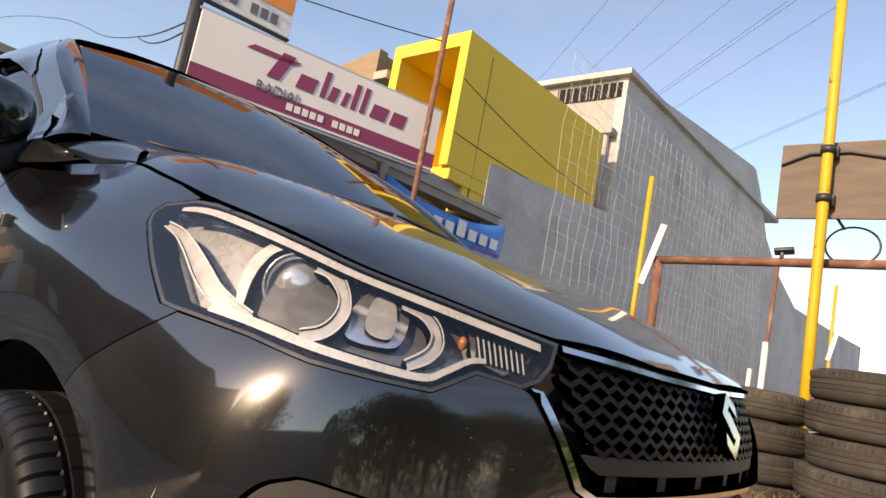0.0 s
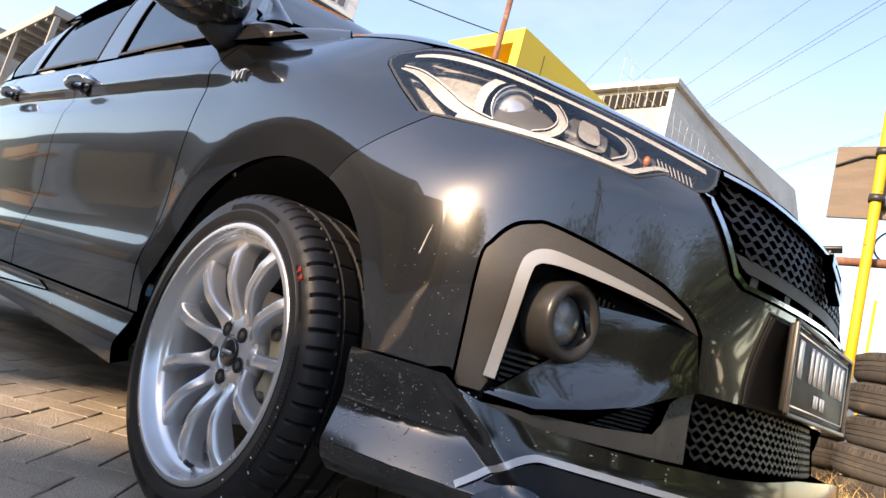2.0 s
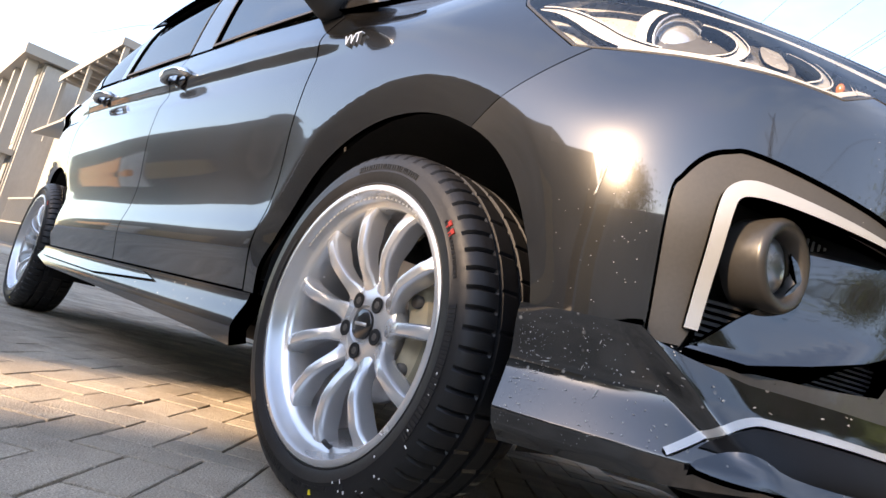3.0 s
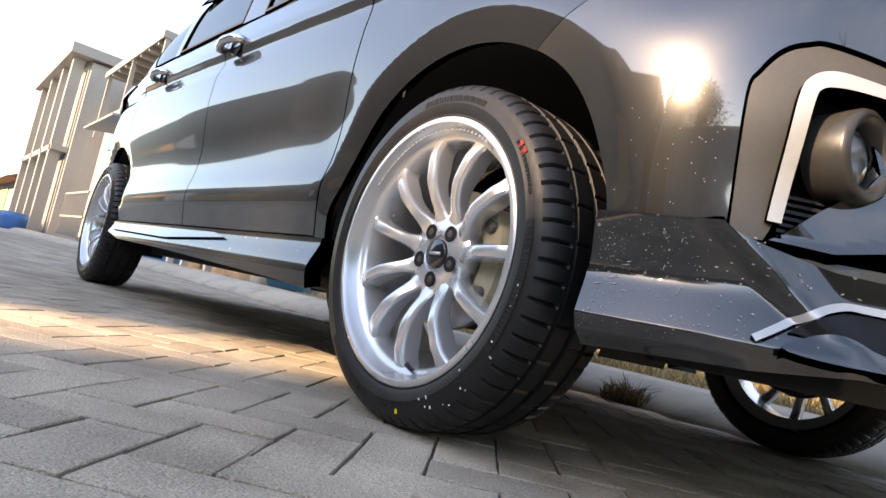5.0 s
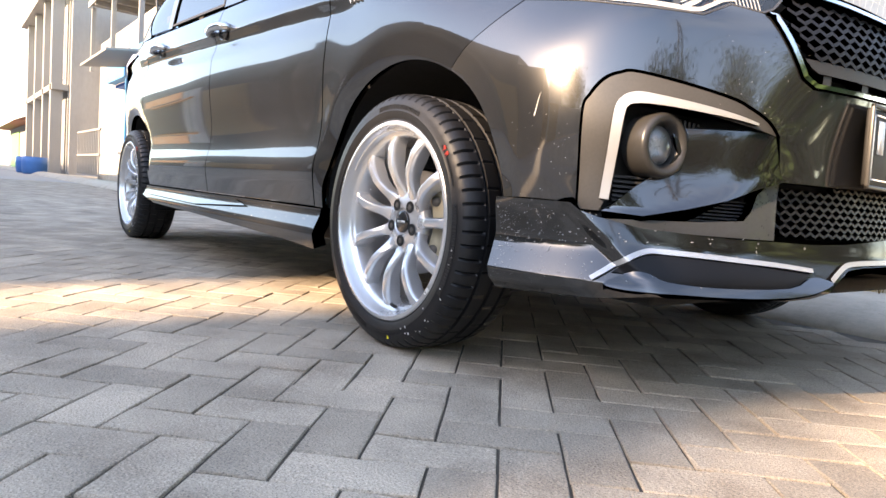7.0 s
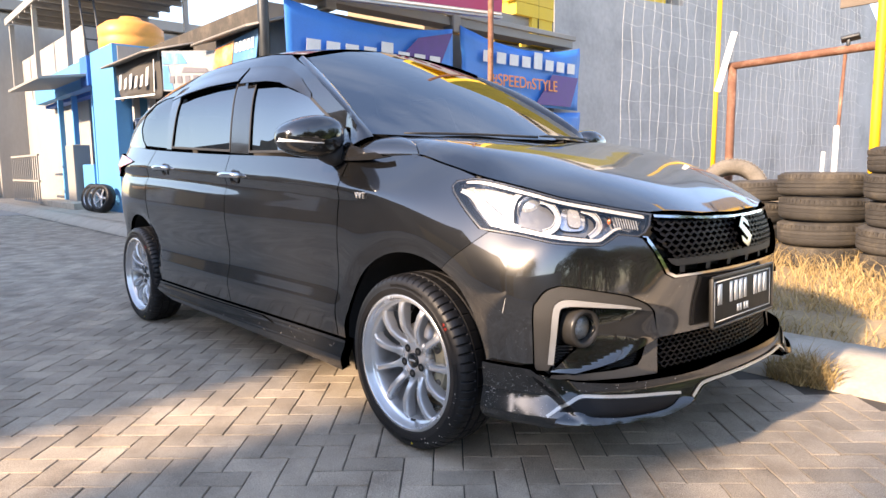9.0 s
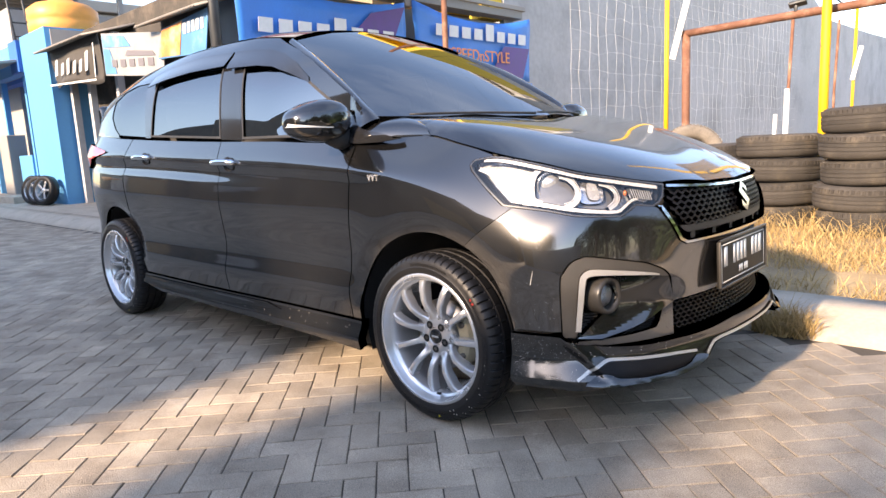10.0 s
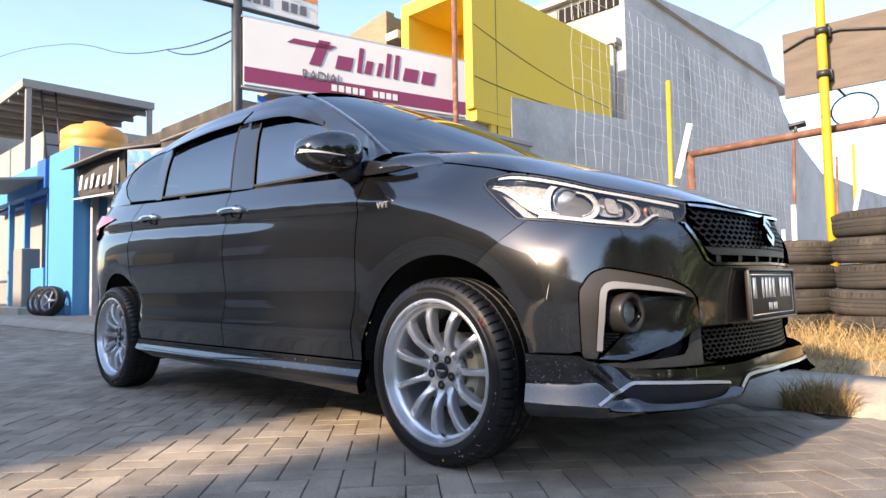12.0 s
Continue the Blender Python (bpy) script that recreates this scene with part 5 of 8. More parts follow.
# --- door mirrors
for sd in (1, -1):
    bm = bmesh.new()
    r = bmesh.ops.create_uvsphere(bm, u_segments=28, v_segments=16, radius=1.0)
    for v in bm.verts:
        p = v.co.copy()
        p = Vector([math.copysign(abs(c) ** 0.78, c) for c in p])
        x = max(p.x, -0.45) * 0.088
        y = p.y * 0.125
        z = p.z * (0.080 - 0.018 * smooth(0.2, -1.0, p.y)) + 0.006 * p.y
        v.co = Vector((x + 0.02 * p.y, (y - 0.905), z + 1.098))
        v.co.y *= sd
        v.co.x += -0.475
    bmesh.ops.recalc_face_normals(bm, faces=bm.faces[:])
    mirror = part("door_mirror", bm, PAINT, car, "black door mirror with a clear indicator strip")
    bm = bmesh.new()
    rows = []
    for k in range(3):
        row = []
        for i in range(11):
            a = -1.0 + 1.02 * i / 10
            py, pz = math.sin(a * 1.45), -0.08 - 0.075 * (k - 1) * (1 - 0.75 * i / 10) - 0.16 * (i / 10)
            px = math.sqrt(max(0.0, 1 - py * py - pz * pz))
            p = Vector([math.copysign(abs(c) ** 0.78, c) for c in (px, py, pz)])
            p = Vector((p.x * 0.088, p.y * 0.125, p.z * (0.080 - 0.018 * smooth(0.2, -1.0, p.y)) + 0.006 * p.y)) * 1.035
            row.append(bm.verts.new((p.x + 0.02 * p.y / 0.125 - 0.475, (p.y - 0.905) * sd, p.z + 1.098)))
        rows.append(row)
    for a, b in zip(rows, rows[1:]):
        for i in range(10):
            bm.faces.new((a[i], a[i + 1], b[i + 1], b[i]))
    bmesh.ops.recalc_face_normals(bm, faces=bm.faces[:])
    part("indicator_strip", bm, LIGHT_BAR, mirror, "clear indicator strip")
    part("mirror_glass", box((-0.517, -0.985 if sd > 0 else 0.835, 1.055), (-0.513, -0.835 if sd > 0 else 0.985, 1.135), 0.0015), CHROME, mirror)
    bm = bmesh.new()
    add_tube(bm, [(-0.46, -0.79 * sd, 1.030), (-0.462, -0.82 * sd, 1.032), (-0.465, -0.86 * sd, 1.045)], [0.05, 0.042, 0.036], 12)
    part("mirror_foot", bm, BLACK_PLASTIC, mirror)
    patch("mirror_base", [(-0.180, 1.018), (-0.26, 1.038), (-0.36, 1.058), (-0.415, 1.085), (-0.47, 1.140), (-0.525, 1.150), (-0.53, 1.036), (-0.46, 1.012), (-0.36, 1.006), (-0.26, 1.008)], lambda x, z: (x, cabin(x, z)[1] + 0.22 * smooth(-0.5, 0.0, x) * (x + 0.5), z), GLOSS_TRIM, mirror, sides=(sd,), lift=0.006, thick=0.02, inside=(-1.5, 0, 1.2))

# --- dark cabin inside
part("cabin_floor", box((-3.25, -0.72, 0.45), (-0.15, 0.72, 0.50), 0.02), SEAT_CLOTH, car, "dark cabin")
part("dashboard", box((-0.75, -0.70, 0.62), (-0.25, 0.70, 1.03), 0.08), SEAT_CLOTH, car, "dark dashboard")
for x in (-1.35, -2.15):
    for y in (-0.38, 0.38):
        bm = bmesh.new()
        add_box(bm, (x - 0.06, y - 0.25, 0.55), (x + 0.45, y + 0.25, 0.78), 0.06)
        add_box(bm, (-0.07, -0.24, 0.0), (0.07, 0.24, 0.62), 0.06, pose(x - 0.05, y, 0.70, 0, -14, 0))
        add_box(bm, (-0.05, -0.13, 0.0), (0.05, 0.13, 0.18), 0.05, pose(x - 0.22, y, 1.32, 0, -14, 0))
        part("seat", bm, SEAT_CLOTH, car, "dark cloth seat")
st = Matrix.Translation((-0.82, -0.36, 0.98)) @ pose(0, 0, 0, 0, 65, 0)
bm = bmesh.new()
ring = [(0.18 * math.cos(2 * math.pi * i / 28), 0.18 * math.sin(2 * math.pi * i / 28), 0) for i in range(29)]
add_tube(bm, ring, 0.015, 8, caps=False)
bmesh.ops.transform(bm, matrix=st, verts=bm.verts[:])
part("steering_wheel", bm, BLACK_PLASTIC, car)


# ---------------------------------------------------------------- wheels
def tyre_mesh(R=0.308, seg=448, old=False):
    """Tyre about z, outside at +z, with ribs, shoulder cuts and a stepped sidewall."""
    bm = bmesh.new()
    k = R / 0.308
    half = [(0.2385, 0.070), (0.2390, 0.0940), (0.2410, 0.0985), (0.2430, 0.0975), (0.250, 0.1005), (0.262, 0.1020), (0.264, 0.1008), (0.276, 0.0995), (0.288, 0.0950), (0.2965, 0.0880), (0.302, 0.0790), (0.3055, 0.0660), (0.3070, 0.0500),
            (0.3070, 0.0475), (0.3005, 0.0460), (0.3005, 0.0390), (0.3075, 0.0375), (0.3080, 0.0070), (0.3015, 0.0055)]
    prof = half + [(r, -z) for r, z in half[::-1]]
    rings = []
    for i in range(seg):
        a = 2 * math.pi * i / seg
        ring = []
        for r, z in prof:
            az, rr = abs(z), r
            if 0.05 <= az < 0.0965 and r > 0.29 and i % 7 == 0:
                rr -= 0.0065
            elif az < 0.038 and r > 0.304 and (i + (6 if z > 0 else 0)) % 14 == 0:
                rr -= 0.003
            ring.append(bm.verts.new((rr * k * math.cos(a), rr * k * math.sin(a), z)))
        rings.append(ring)
    n = len(prof)
    for i in range(seg):
        a, b = rings[i], rings[(i + 1) % seg]
        for j in range(n - 1):
            bm.faces.new((a[j], a[j + 1], b[j + 1], b[j]))
    bmesh.ops.recalc_face_normals(bm, faces=bm.faces[:])
    return bm


def polar(r, a, z):
    return Vector((r * math.cos(a), r * math.sin(a), z))


def arc_bar(bm, r0, r1, a0, a1, z, h=0.0012, n=4):
    """A short raised bar bent round the axle, as sidewall lettering."""
    lo, hi = [], []
    for i in range(n + 1):
        a = a0 + (a1 - a0) * i / n
        lo.append((bm.verts.new(polar(r0, a, z)), bm.verts.new(polar(r0, a, z + h))))
        hi.append((bm.verts.new(polar(r1, a, z)), bm.verts.new(polar(r1, a, z + h))))
    for i in range(n):
        bm.faces.new((lo[i][1], hi[i][1], hi[i + 1][1], lo[i + 1][1]))
        bm.faces.new((lo[i][0], lo[i][1], lo[i + 1][1], lo[i + 1][0]))
        bm.faces.new((hi[i][1], hi[i][0], hi[i + 1][0], hi[i + 1][1]))
    bm.faces.new((lo[0][0], hi[0][0], hi[0][1], lo[0][1]))
    bm.faces.new((lo[n][0], lo[n][1], hi[n][1], hi[n][0]))


N_SPOKE = 11


SPOKE_TOP = curve([(0.0, 0.044), (0.14, 0.052), (0.32, 0.070), (0.55, 0.0815), (0.78, 0.0800), (0.92, 0.0720), (1.0, 0.0655)])


def spoke(bm, a0):
    """One straight spoke that arches outwards between the sunken hub and the barrel."""
    n, rings = 18, []
    for i in range(n + 1):
        t = i / n
        r = 0.052 + (0.2125 - 0.052) * t
        w = 0.0108 + 0.0095 * smooth(0.34, 0.02, t) ** 1.5 + 0.0012 * smooth(0.5, 0.9, t) + 0.006 * smooth(0.88, 1.0, t)
        top = SPOKE_TOP(t)
        deep = 0.030 + 0.010 * smooth(0.3, 0.7, t)
        sec = [(-1.12, top - deep), (-1.06, top - 0.012), (-0.97, top - 0.0055), (-0.74, top - 0.0014), (-0.3, top), (0.3, top), (0.74, top - 0.0014), (0.97, top - 0.0055), (1.06, top - 0.012), (1.12, top - deep)]
        row = []
        for f, z in sec:
            p = Vector((r, f * w, z))
            row.append(bm.verts.new((p.x * math.cos(a0) - p.y * math.sin(a0), p.x * math.sin(a0) + p.y * math.cos(a0), z)))
        rings.append(row)
    for p, q in zip(rings, rings[1:]):
        for j in range(len(p) - 1):
            bm.faces.new((p[j], p[j + 1], q[j + 1], q[j]))


def build_wheel():
    w = empty("wheel", parent=car)
    tyre = part("tyre", tyre_mesh(), RUBBER, w, "new black tyre")
    tyre.data.set_sharp_from_angle(angle=radians(28))
    bm = bmesh.new()
    rng = random.Random(3)
    for c0, span, r0, r1 in ((1.15, 0.62, 0.266, 0.276), (2.6, 0.45, 0.243, 0.251), (-0.55, 0.75, 0.262, 0.277), (-1.6, 0.5, 0.268, 0.274), (3.9, 0.6, 0.264, 0.276), (0.35, 0.35, 0.268, 0.274)):
        a = c0
        while a < c0 + span:
            d = rng.uniform(0.008, 0.022)
            arc_bar(bm, r0, r1, a, a + d, 0.1003 if r0 > 0.26 else 0.0995, 0.0011, 2)
            a += d + 0.009
    tagged(part("sidewall_bar", bm, RUBBER, tyre, "raised black bars", flat=True), kind="stuff")
    bm = bmesh.new()
    for r0, r1, a0, a1 in ((0.268, 0.280, 0.66, 0.69), (0.268, 0.280, 0.605, 0.635)):
        arc_bar(bm, r0, r1, a0, a1, 0.0992, 0.002, 2)
    part("red_mark", bm, RED_MARK, tyre, "red paint mark", flat=True)
    bm = bmesh.new()
    arc_bar(bm, 0.272, 0.282, -1.415, -1.395, 0.0978, 0.002, 2)
    part("yellow_mark", bm, YELLOW_MARK, tyre, "yellow paint dot", flat=True)
    bm = bmesh.new()
    rng = random.Random(8)
    for i in range(14):
        a, r = rng.uniform(-1.2, -0.1), rng.uniform(0.250, 0.290)
        arc_bar(bm, r, r + rng.uniform(0.001, 0.006), a, a + rng.uniform(0.003, 0.012), 0.1018 - max(0, r - 0.27) * 0.30, 0.0008, 1)
    tagged(part("white_scuff", bm, WHITE_MARK, tyre, "white scuffs", flat=True), kind="stuff")
    rim = part("rim", lathe([(0.2265, 0.082), (0.2345, 0.0905), (0.2385, 0.0930), (0.2395, 0.0965), (0.2365, 0.0990), (0.2285, 0.0990), (0.2265, 0.0960), (0.2245, 0.0900), (0.2185, 0.0740), (0.2150, 0.0690), (0.2095, 0.0670), (0.2050, 0.0600), (0.2010, 0.030), (0.1960, -0.01), (0.1960, -0.07), (0.215, -0.088), (0.228, -0.095)], 96), SILVER_CUT, w, "bright machined rim lip")
    rim.data.set_sharp_from_angle(angle=radians(40))
    bm = bmesh.new()
    for i in range(30):
        a0 = radians(58 + i * 3.0)
        arc_bar(bm, 0.2185, 0.2230, a0, a0 + radians(1.8), 0.0840, 0.0008, 1)
    tagged(part("rim_bar", bm, SILVER, rim, flat=True), kind="stuff")
    bm = bmesh.new()
    add_tube(bm, [polar(0.2105, radians(-84), 0.060), polar(0.206, radians(-83), 0.074), polar(0.200, radians(-82), 0.084)], [0.0045, 0.004, 0.0045], 8)
    part("valve", bm, BLACK_PLASTIC, rim, "black valve")
    for i in range(N_SPOKE):
        bm = bmesh.new()
        spoke(bm, 2 * math.pi * i / N_SPOKE + 0.05)
        bmesh.ops.recalc_face_normals(bm, faces=bm.faces[:])
        s = part("spoke", bm, SILVER, w)
        s.data.set_sharp_from_angle(angle=radians(32))
    hub = part("hub", lathe([(0.082, 0.012), (0.082, 0.030), (0.078, 0.0400), (0.068, 0.0460), (0.046, 0.0490), (0.040, 0.051), (0.034, 0.050), (0.031, 0.046), (0.0, 0.046)], 60), SILVER, w)
    hub.data.set_sharp_from_angle(angle=radians(35))
    part("centre_cap", lathe([(0.027, 0.045), (0.027, 0.0515), (0.025, 0.053), (0.0, 0.0535)], 36), GLOSS_TRIM, hub, "black centre cap")
    bm = bmesh.new()
    add_box(bm, (-0.016, -0.003, 0.0530), (0.016, 0.003, 0.0545))
    part("cap_bar", bm, SATIN, hub)
    for i in range(5):
        p = polar(0.0470, 2 * math.pi * i / 5 + 0.9, 0)
        # no pocket is cut: a raised black disc paints its shade
        part("lug_shade_disc", lathe([(0.0146, 0.0430), (0.0144, 0.0440), (0.0136, 0.0446), (0.0122, 0.0440), (0.0, 0.0440)], 20, Matrix.Translation((p.x, p.y, 0.0078))), DARK_CAVITY, hub, "black disc for the shade of a lug hole")
        part("lug_nut", lathe([(0.0085, 0.0405), (0.0085, 0.0465), (0.006, 0.048), (0.0, 0.048)], 6, Matrix.Translation((p.x, p.y, 0.0045))), STEEL_DARK, hub, "dark lug nut", flat=True)
    part("brake_disc", lathe([(0.128, -0.012), (0.128, 0.006), (0.075, 0.006), (0.068, 0.016), (0.0, 0.016)], 60), DISC, w, "steel brake disc")
    bm = bmesh.new()
    for i in range(9):
        a = radians(-35 + 70 * i / 8)
        sec = [polar(r, a, z) for r, z in ((0.095, -0.012), (0.095, 0.026), (0.112, 0.034), (0.145, 0.032), (0.152, 0.020), (0.152, -0.012))]
        row = [bm.verts.new(p) for p in sec]
        if i:
            for j in range(5):
                bm.faces.new((prev[j], prev[j + 1], row[j + 1], row[j]))
        prev = row
    bmesh.ops.recalc_face_normals(bm, faces=bm.faces[:])
    cal = part("caliper", bm, CALIPER, w, "dusty yellowish brake caliper")
    cal.data.set_sharp_from_angle(angle=radians(35))
    for a in (-26, 26):
        p = polar(0.128, radians(a), 0.03)
        part("caliper_bolt", lathe([(0.011, -0.01), (0.011, 0.012), (0.0, 0.012)], 12, Matrix.Translation(p)), STEEL_DARK, cal)
    bm = bmesh.new()
    add_tube(bm, [polar(0.0, 0, -0.09), polar(0.0, 0, -0.02)], [0.12, 0.12], 24)
    part("hub_carrier", bm, DARK_CAVITY, w)
    return w


HUB_Y = 0.758
RW = pose(0, 0, 0, 90, 0, 0)
wheel = build_wheel()
wheel.matrix_basis = Matrix.Translation((0, -HUB_Y, 0.306)) @ RW
for x, side, turn in ((-2.74, 1, 62), (0.0, -1, 140), (-2.74, -1, 20)):
    m = Matrix.Translation((x, -HUB_Y * side, 0.306)) @ (Matrix.Identity(4) if side > 0 else pose(0, 0, 0, 0, 0, 180)) @ RW @ pose(0, 0, 0, 0, 0, turn if side < 0 else 8)
    copy_thing(wheel, m)


# ---------------------------------------------------------------- ground and surroundings
CONCRETE = material("kerb_concrete", (0.463, 0.4, 0.32), 0.85, var=0.18, scale=3, fine=50, bump=0.2, second=(0.302, 0.267, 0.213), second_at=(0.52, 0.72), second_scale=4)
PAVER = material("grey_paver", (0.386, 0.325, 0.253), 0.88, var=0.38, scale=5, fine=230, bump=0.9, random_amt=0.19, world_place=True, specks=0.8, second=(0.267, 0.213, 0.16), second_at=(0.50, 0.72), second_scale=3.5)
JOINT = material("joint_sand", (0.078, 0.067, 0.053), 0.95, var=0.3, scale=10, fine=120, bump=0.2)
ASPHALT = material("far_paving", (0.32, 0.302, 0.276), 0.85, var=0.15, scale=1.2, fine=30, bump=0.15)
SOIL = material("dry_soil", (0.267, 0.196, 0.115), 0.95, var=0.25, scale=3, fine=40, bump=0.4, second=(0.374, 0.276, 0.152), second_at=(0.45, 0.65), second_scale=2)
STRAW = material("dry_grass", (0.38, 0.265, 0.115), 0.8, var=0.25, scale=4, fine=40, random_amt=0.35)
STRAW_DARK = material("browned_grass", (0.213, 0.152, 0.0711), 0.85, var=0.25, scale=4, fine=40, random_amt=0.4)
RENDER_GREY = material("grey_render", (0.43, 0.435, 0.44), 0.9, var=0.18, scale=0.5, fine=9, bump=0.12, second=(0.31, 0.317, 0.322), second_at=(0.48, 0.72), second_scale=0.6)
RENDER_LIGHT = material("light_render", (0.32, 0.312, 0.296), 0.9, var=0.10, scale=0.7, fine=12, bump=0.1, second=(0.257, 0.25, 0.234), second_at=(0.5, 0.75), second_scale=0.5, stretch=(1, 1, 0.4))
WHITE_WALL = material("white_wall", (0.279, 0.272, 0.255), 0.8, var=0.06, scale=1, fine=20)
YELLOW_WALL = material("yellow_wall", (0.711, 0.489, 0.0534), 0.75, var=0.06, scale=0.6, fine=14, second=(0.658, 0.463, 0.0889), second_at=(0.5, 0.8), second_scale=0.8)
BLUE_WALL = material("sky_blue_wall", (0.0667, 0.293, 0.569), 0.7, var=0.07, scale=0.8, fine=12)
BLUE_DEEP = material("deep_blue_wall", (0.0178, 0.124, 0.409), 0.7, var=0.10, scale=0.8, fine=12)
RUST = material("rusty_pipe", (0.17, 0.075, 0.045), 0.75, var=0.3, scale=6, fine=60, bump=0.2, second=(0.30, 0.17, 0.12), second_at=(0.5, 0.7), second_scale=6)
YELLOW_PIPE = material("yellow_pipe", (0.587, 0.356, 0.0133), 0.55, var=0.12, scale=5, fine=60, second=(0.178, 0.0889, 0.0356), second_at=(0.62, 0.68), second_scale=9)
BOARD = material("weathered_board", (0.267, 0.196, 0.124), 0.85, var=0.2, scale=3, fine=40, stretch=(1, 1, 6), bump=0.1)
ROOF_SHEET = material("corrugated_sheet", (0.234, 0.218, 0.195), 0.6, metal=0.2, var=0.2, scale=3, fine=30)
DARK_STEEL = material("dark_steel", (0.05, 0.055, 0.06), 0.5, metal=0.5, var=0.2)
NET = material("net_cord", (0.72, 0.72, 0.70), 0.8, var=0.1)
SIGN_WHITE = material("sign_white", (0.693, 0.676, 0.658), 0.45, var=0.05, scale=1)
SIGN_PLUM = material("sign_plum", (0.23, 0.035, 0.095), 0.45, var=0.06, scale=1)
SIGN_ORANGE = material("sign_orange", (0.85, 0.27, 0.06), 0.45, var=0.06)
SIGN_GREY = material("sign_grey", (0.14, 0.13, 0.14), 0.5, var=0.06)
BANNER_BLUE = material("banner_blue", (0.02, 0.20, 0.62), 0.5, var=0.15, scale=1.5)
BANNER_PURPLE = material("banner_purple", (0.10, 0.04, 0.22), 0.5, var=0.12)
BANNER_DARK = material("banner_dark", (0.06, 0.055, 0.05), 0.7, var=0.2)
TANK_ORANGE = material("orange_tank", (0.693, 0.293, 0.0622), 0.5, var=0.08)
BARREL_BLUE = material("blue_barrel", (0.03, 0.16, 0.42), 0.5, var=0.1)
ROOF_TILE = material("red_roof_tile", (0.28, 0.10, 0.05), 0.8, var=0.25, scale=2, fine=20)
LEAF = material("leaf", (0.05, 0.09, 0.025), 0.6, var=0.4, scale=3, fine=20, random_amt=0.4)
BARK = material("bark", (0.12, 0.09, 0.06), 0.9, var=0.3, scale=8, fine=40, bump=0.3)
CABLE = material("black_cable", (0.02, 0.02, 0.02), 0.7, var=0.1)


def structure(ob, label="", category=""):
    return tagged(ob, label, category, kind="structure")


def plate_ob(name, lo, hi, mat, label, category, bevel=0.0):
    return structure(part(name, box(lo, hi, bevel), mat, flat=True), label, category)


# ground: one sheet to the horizon
bm = bmesh.new()
add_box(bm, (-1500, -1500, -0.5), (1500, 1500, -0.030))
structure(part("ground", bm, ASPHALT, flat=True), "grey paved ground reaching to the horizon", "ground")
plate_ob("road", (-16, -6.5, -0.028), (3.2, 0.87, -0.0052), JOINT, "grey herringbone block paving with sandy joints", "paving")
plate_ob("road_far", (-90, -8.0, -0.029), (-16.0, 0.87, -0.004), ASPHALT, "grey paved road running past the shops", "road")
TARMAC = material("dark_tarmac", (0.10, 0.097, 0.09), 0.9, var=0.2, scale=2, fine=60, bump=0.2)
plate_ob("road_near", (3.2, -12.0, -0.029), (60, 0.87, -0.004), TARMAC, "dark tarmac road beyond the parked car", "road")

# kerb: a low ramped concrete edge
bm = bmesh.new()
xs = [-90, -40, -20] + [-16 + 0.35 * i for i in range(72)] + [12, 30, 60]
rows = []
for x in xs:
    j = lambda k, a: a * noise.noise(Vector((x * 1.7, k, 0)))
    rows.append([bm.verts.new(p) for p in ((x, 0.862 + j(1, 0.008), -0.03), (x, 0.866 + j(1, 0.012), 0.012 + j(2, 0.008)), (x, 0.945 + j(3, 0.02), 0.062 + j(4, 0.01)), (x, 1.06 + j(5, 0.015), 0.108 + j(6, 0.01)), (x, 1.26 + j(7, 0.02), 0.125 + j(8, 0.008)), (x, 1.275, 0.05))])
for a, b in zip(rows, rows[1:]):
    for k in range(5):
        bm.faces.new((a[k], b[k], b[k + 1], a[k + 1]))
bmesh.ops.recalc_face_normals(bm, faces=bm.faces[:])
structure(part("kerb", bm, CONCRETE), "pale ramped concrete kerb, stained and chipped", "kerb")

# field behind the kerb
bm = bmesh.new()
nx_, ny_ = 110, 70
grid = []
for j in range(ny_ + 1):
    row = []
    for i in range(nx_ + 1):
        x, y = -6.9 + 22 * i / nx_, 1.262 + 30 * (j / ny_) ** 1.6
        row.append(bm.verts.new((x, y, 0.105 + 0.035 * noise.noise(Vector((x * 1.4, y * 1.4, 3))) + 0.02 * noise.noise(Vector((x * 5, y * 5, 1))))))
    grid.append(row)
for a, b in zip(grid, grid[1:]):
    for i in range(nx_):
        bm.faces.new((a[i], a[i + 1], b[i + 1], b[i]))
structure(part("field", bm, SOIL), "dry bare soil of the sports ground", "ground")
plate_ob("pavement", (-60, 1.27, -0.03), (-6.9, 9.0, 0.09), CONCRETE, "concrete forecourt before the shops", "pavement")


def grass(name, spots, mat, rng, label):
    """Bent blades of dry grass: spots are (x, y, z, height, lean)."""
    vs, fs = [], []
    for x, y, z, h, lean in spots:
        a = rng.uniform(0, 2 * math.pi)
        dx, dy = math.cos(a), math.sin(a)
        w = rng.uniform(0.0015, 0.0035)
        b = rng.uniform(0, 2 * math.pi)
        lx, ly = math.cos(b) * lean * h, math.sin(b) * lean * h
        k = len(vs)
        vs += [(x - dx * w, y - dy * w, z), (x + dx * w, y + dy * w, z), (x + lx * 0.35 - dx * w * 0.8, y + ly * 0.35 - dy * w * 0.8, z + h * 0.55), (x + lx * 0.35 + dx * w * 0.8, y + ly * 0.35 + dy * w * 0.8, z + h * 0.55), (x + lx, y + ly, z + h * (1 - 0.3 * lean))]
        fs += [(k, k + 1, k + 3, k + 2), (k + 2, k + 3, k + 4)]
    me = bpy.data.meshes.new(name)
    me.from_pydata(vs, [], fs)
    me.materials.append(mat)
    return tagged(new(name, me), label, "grass", kind="stuff")


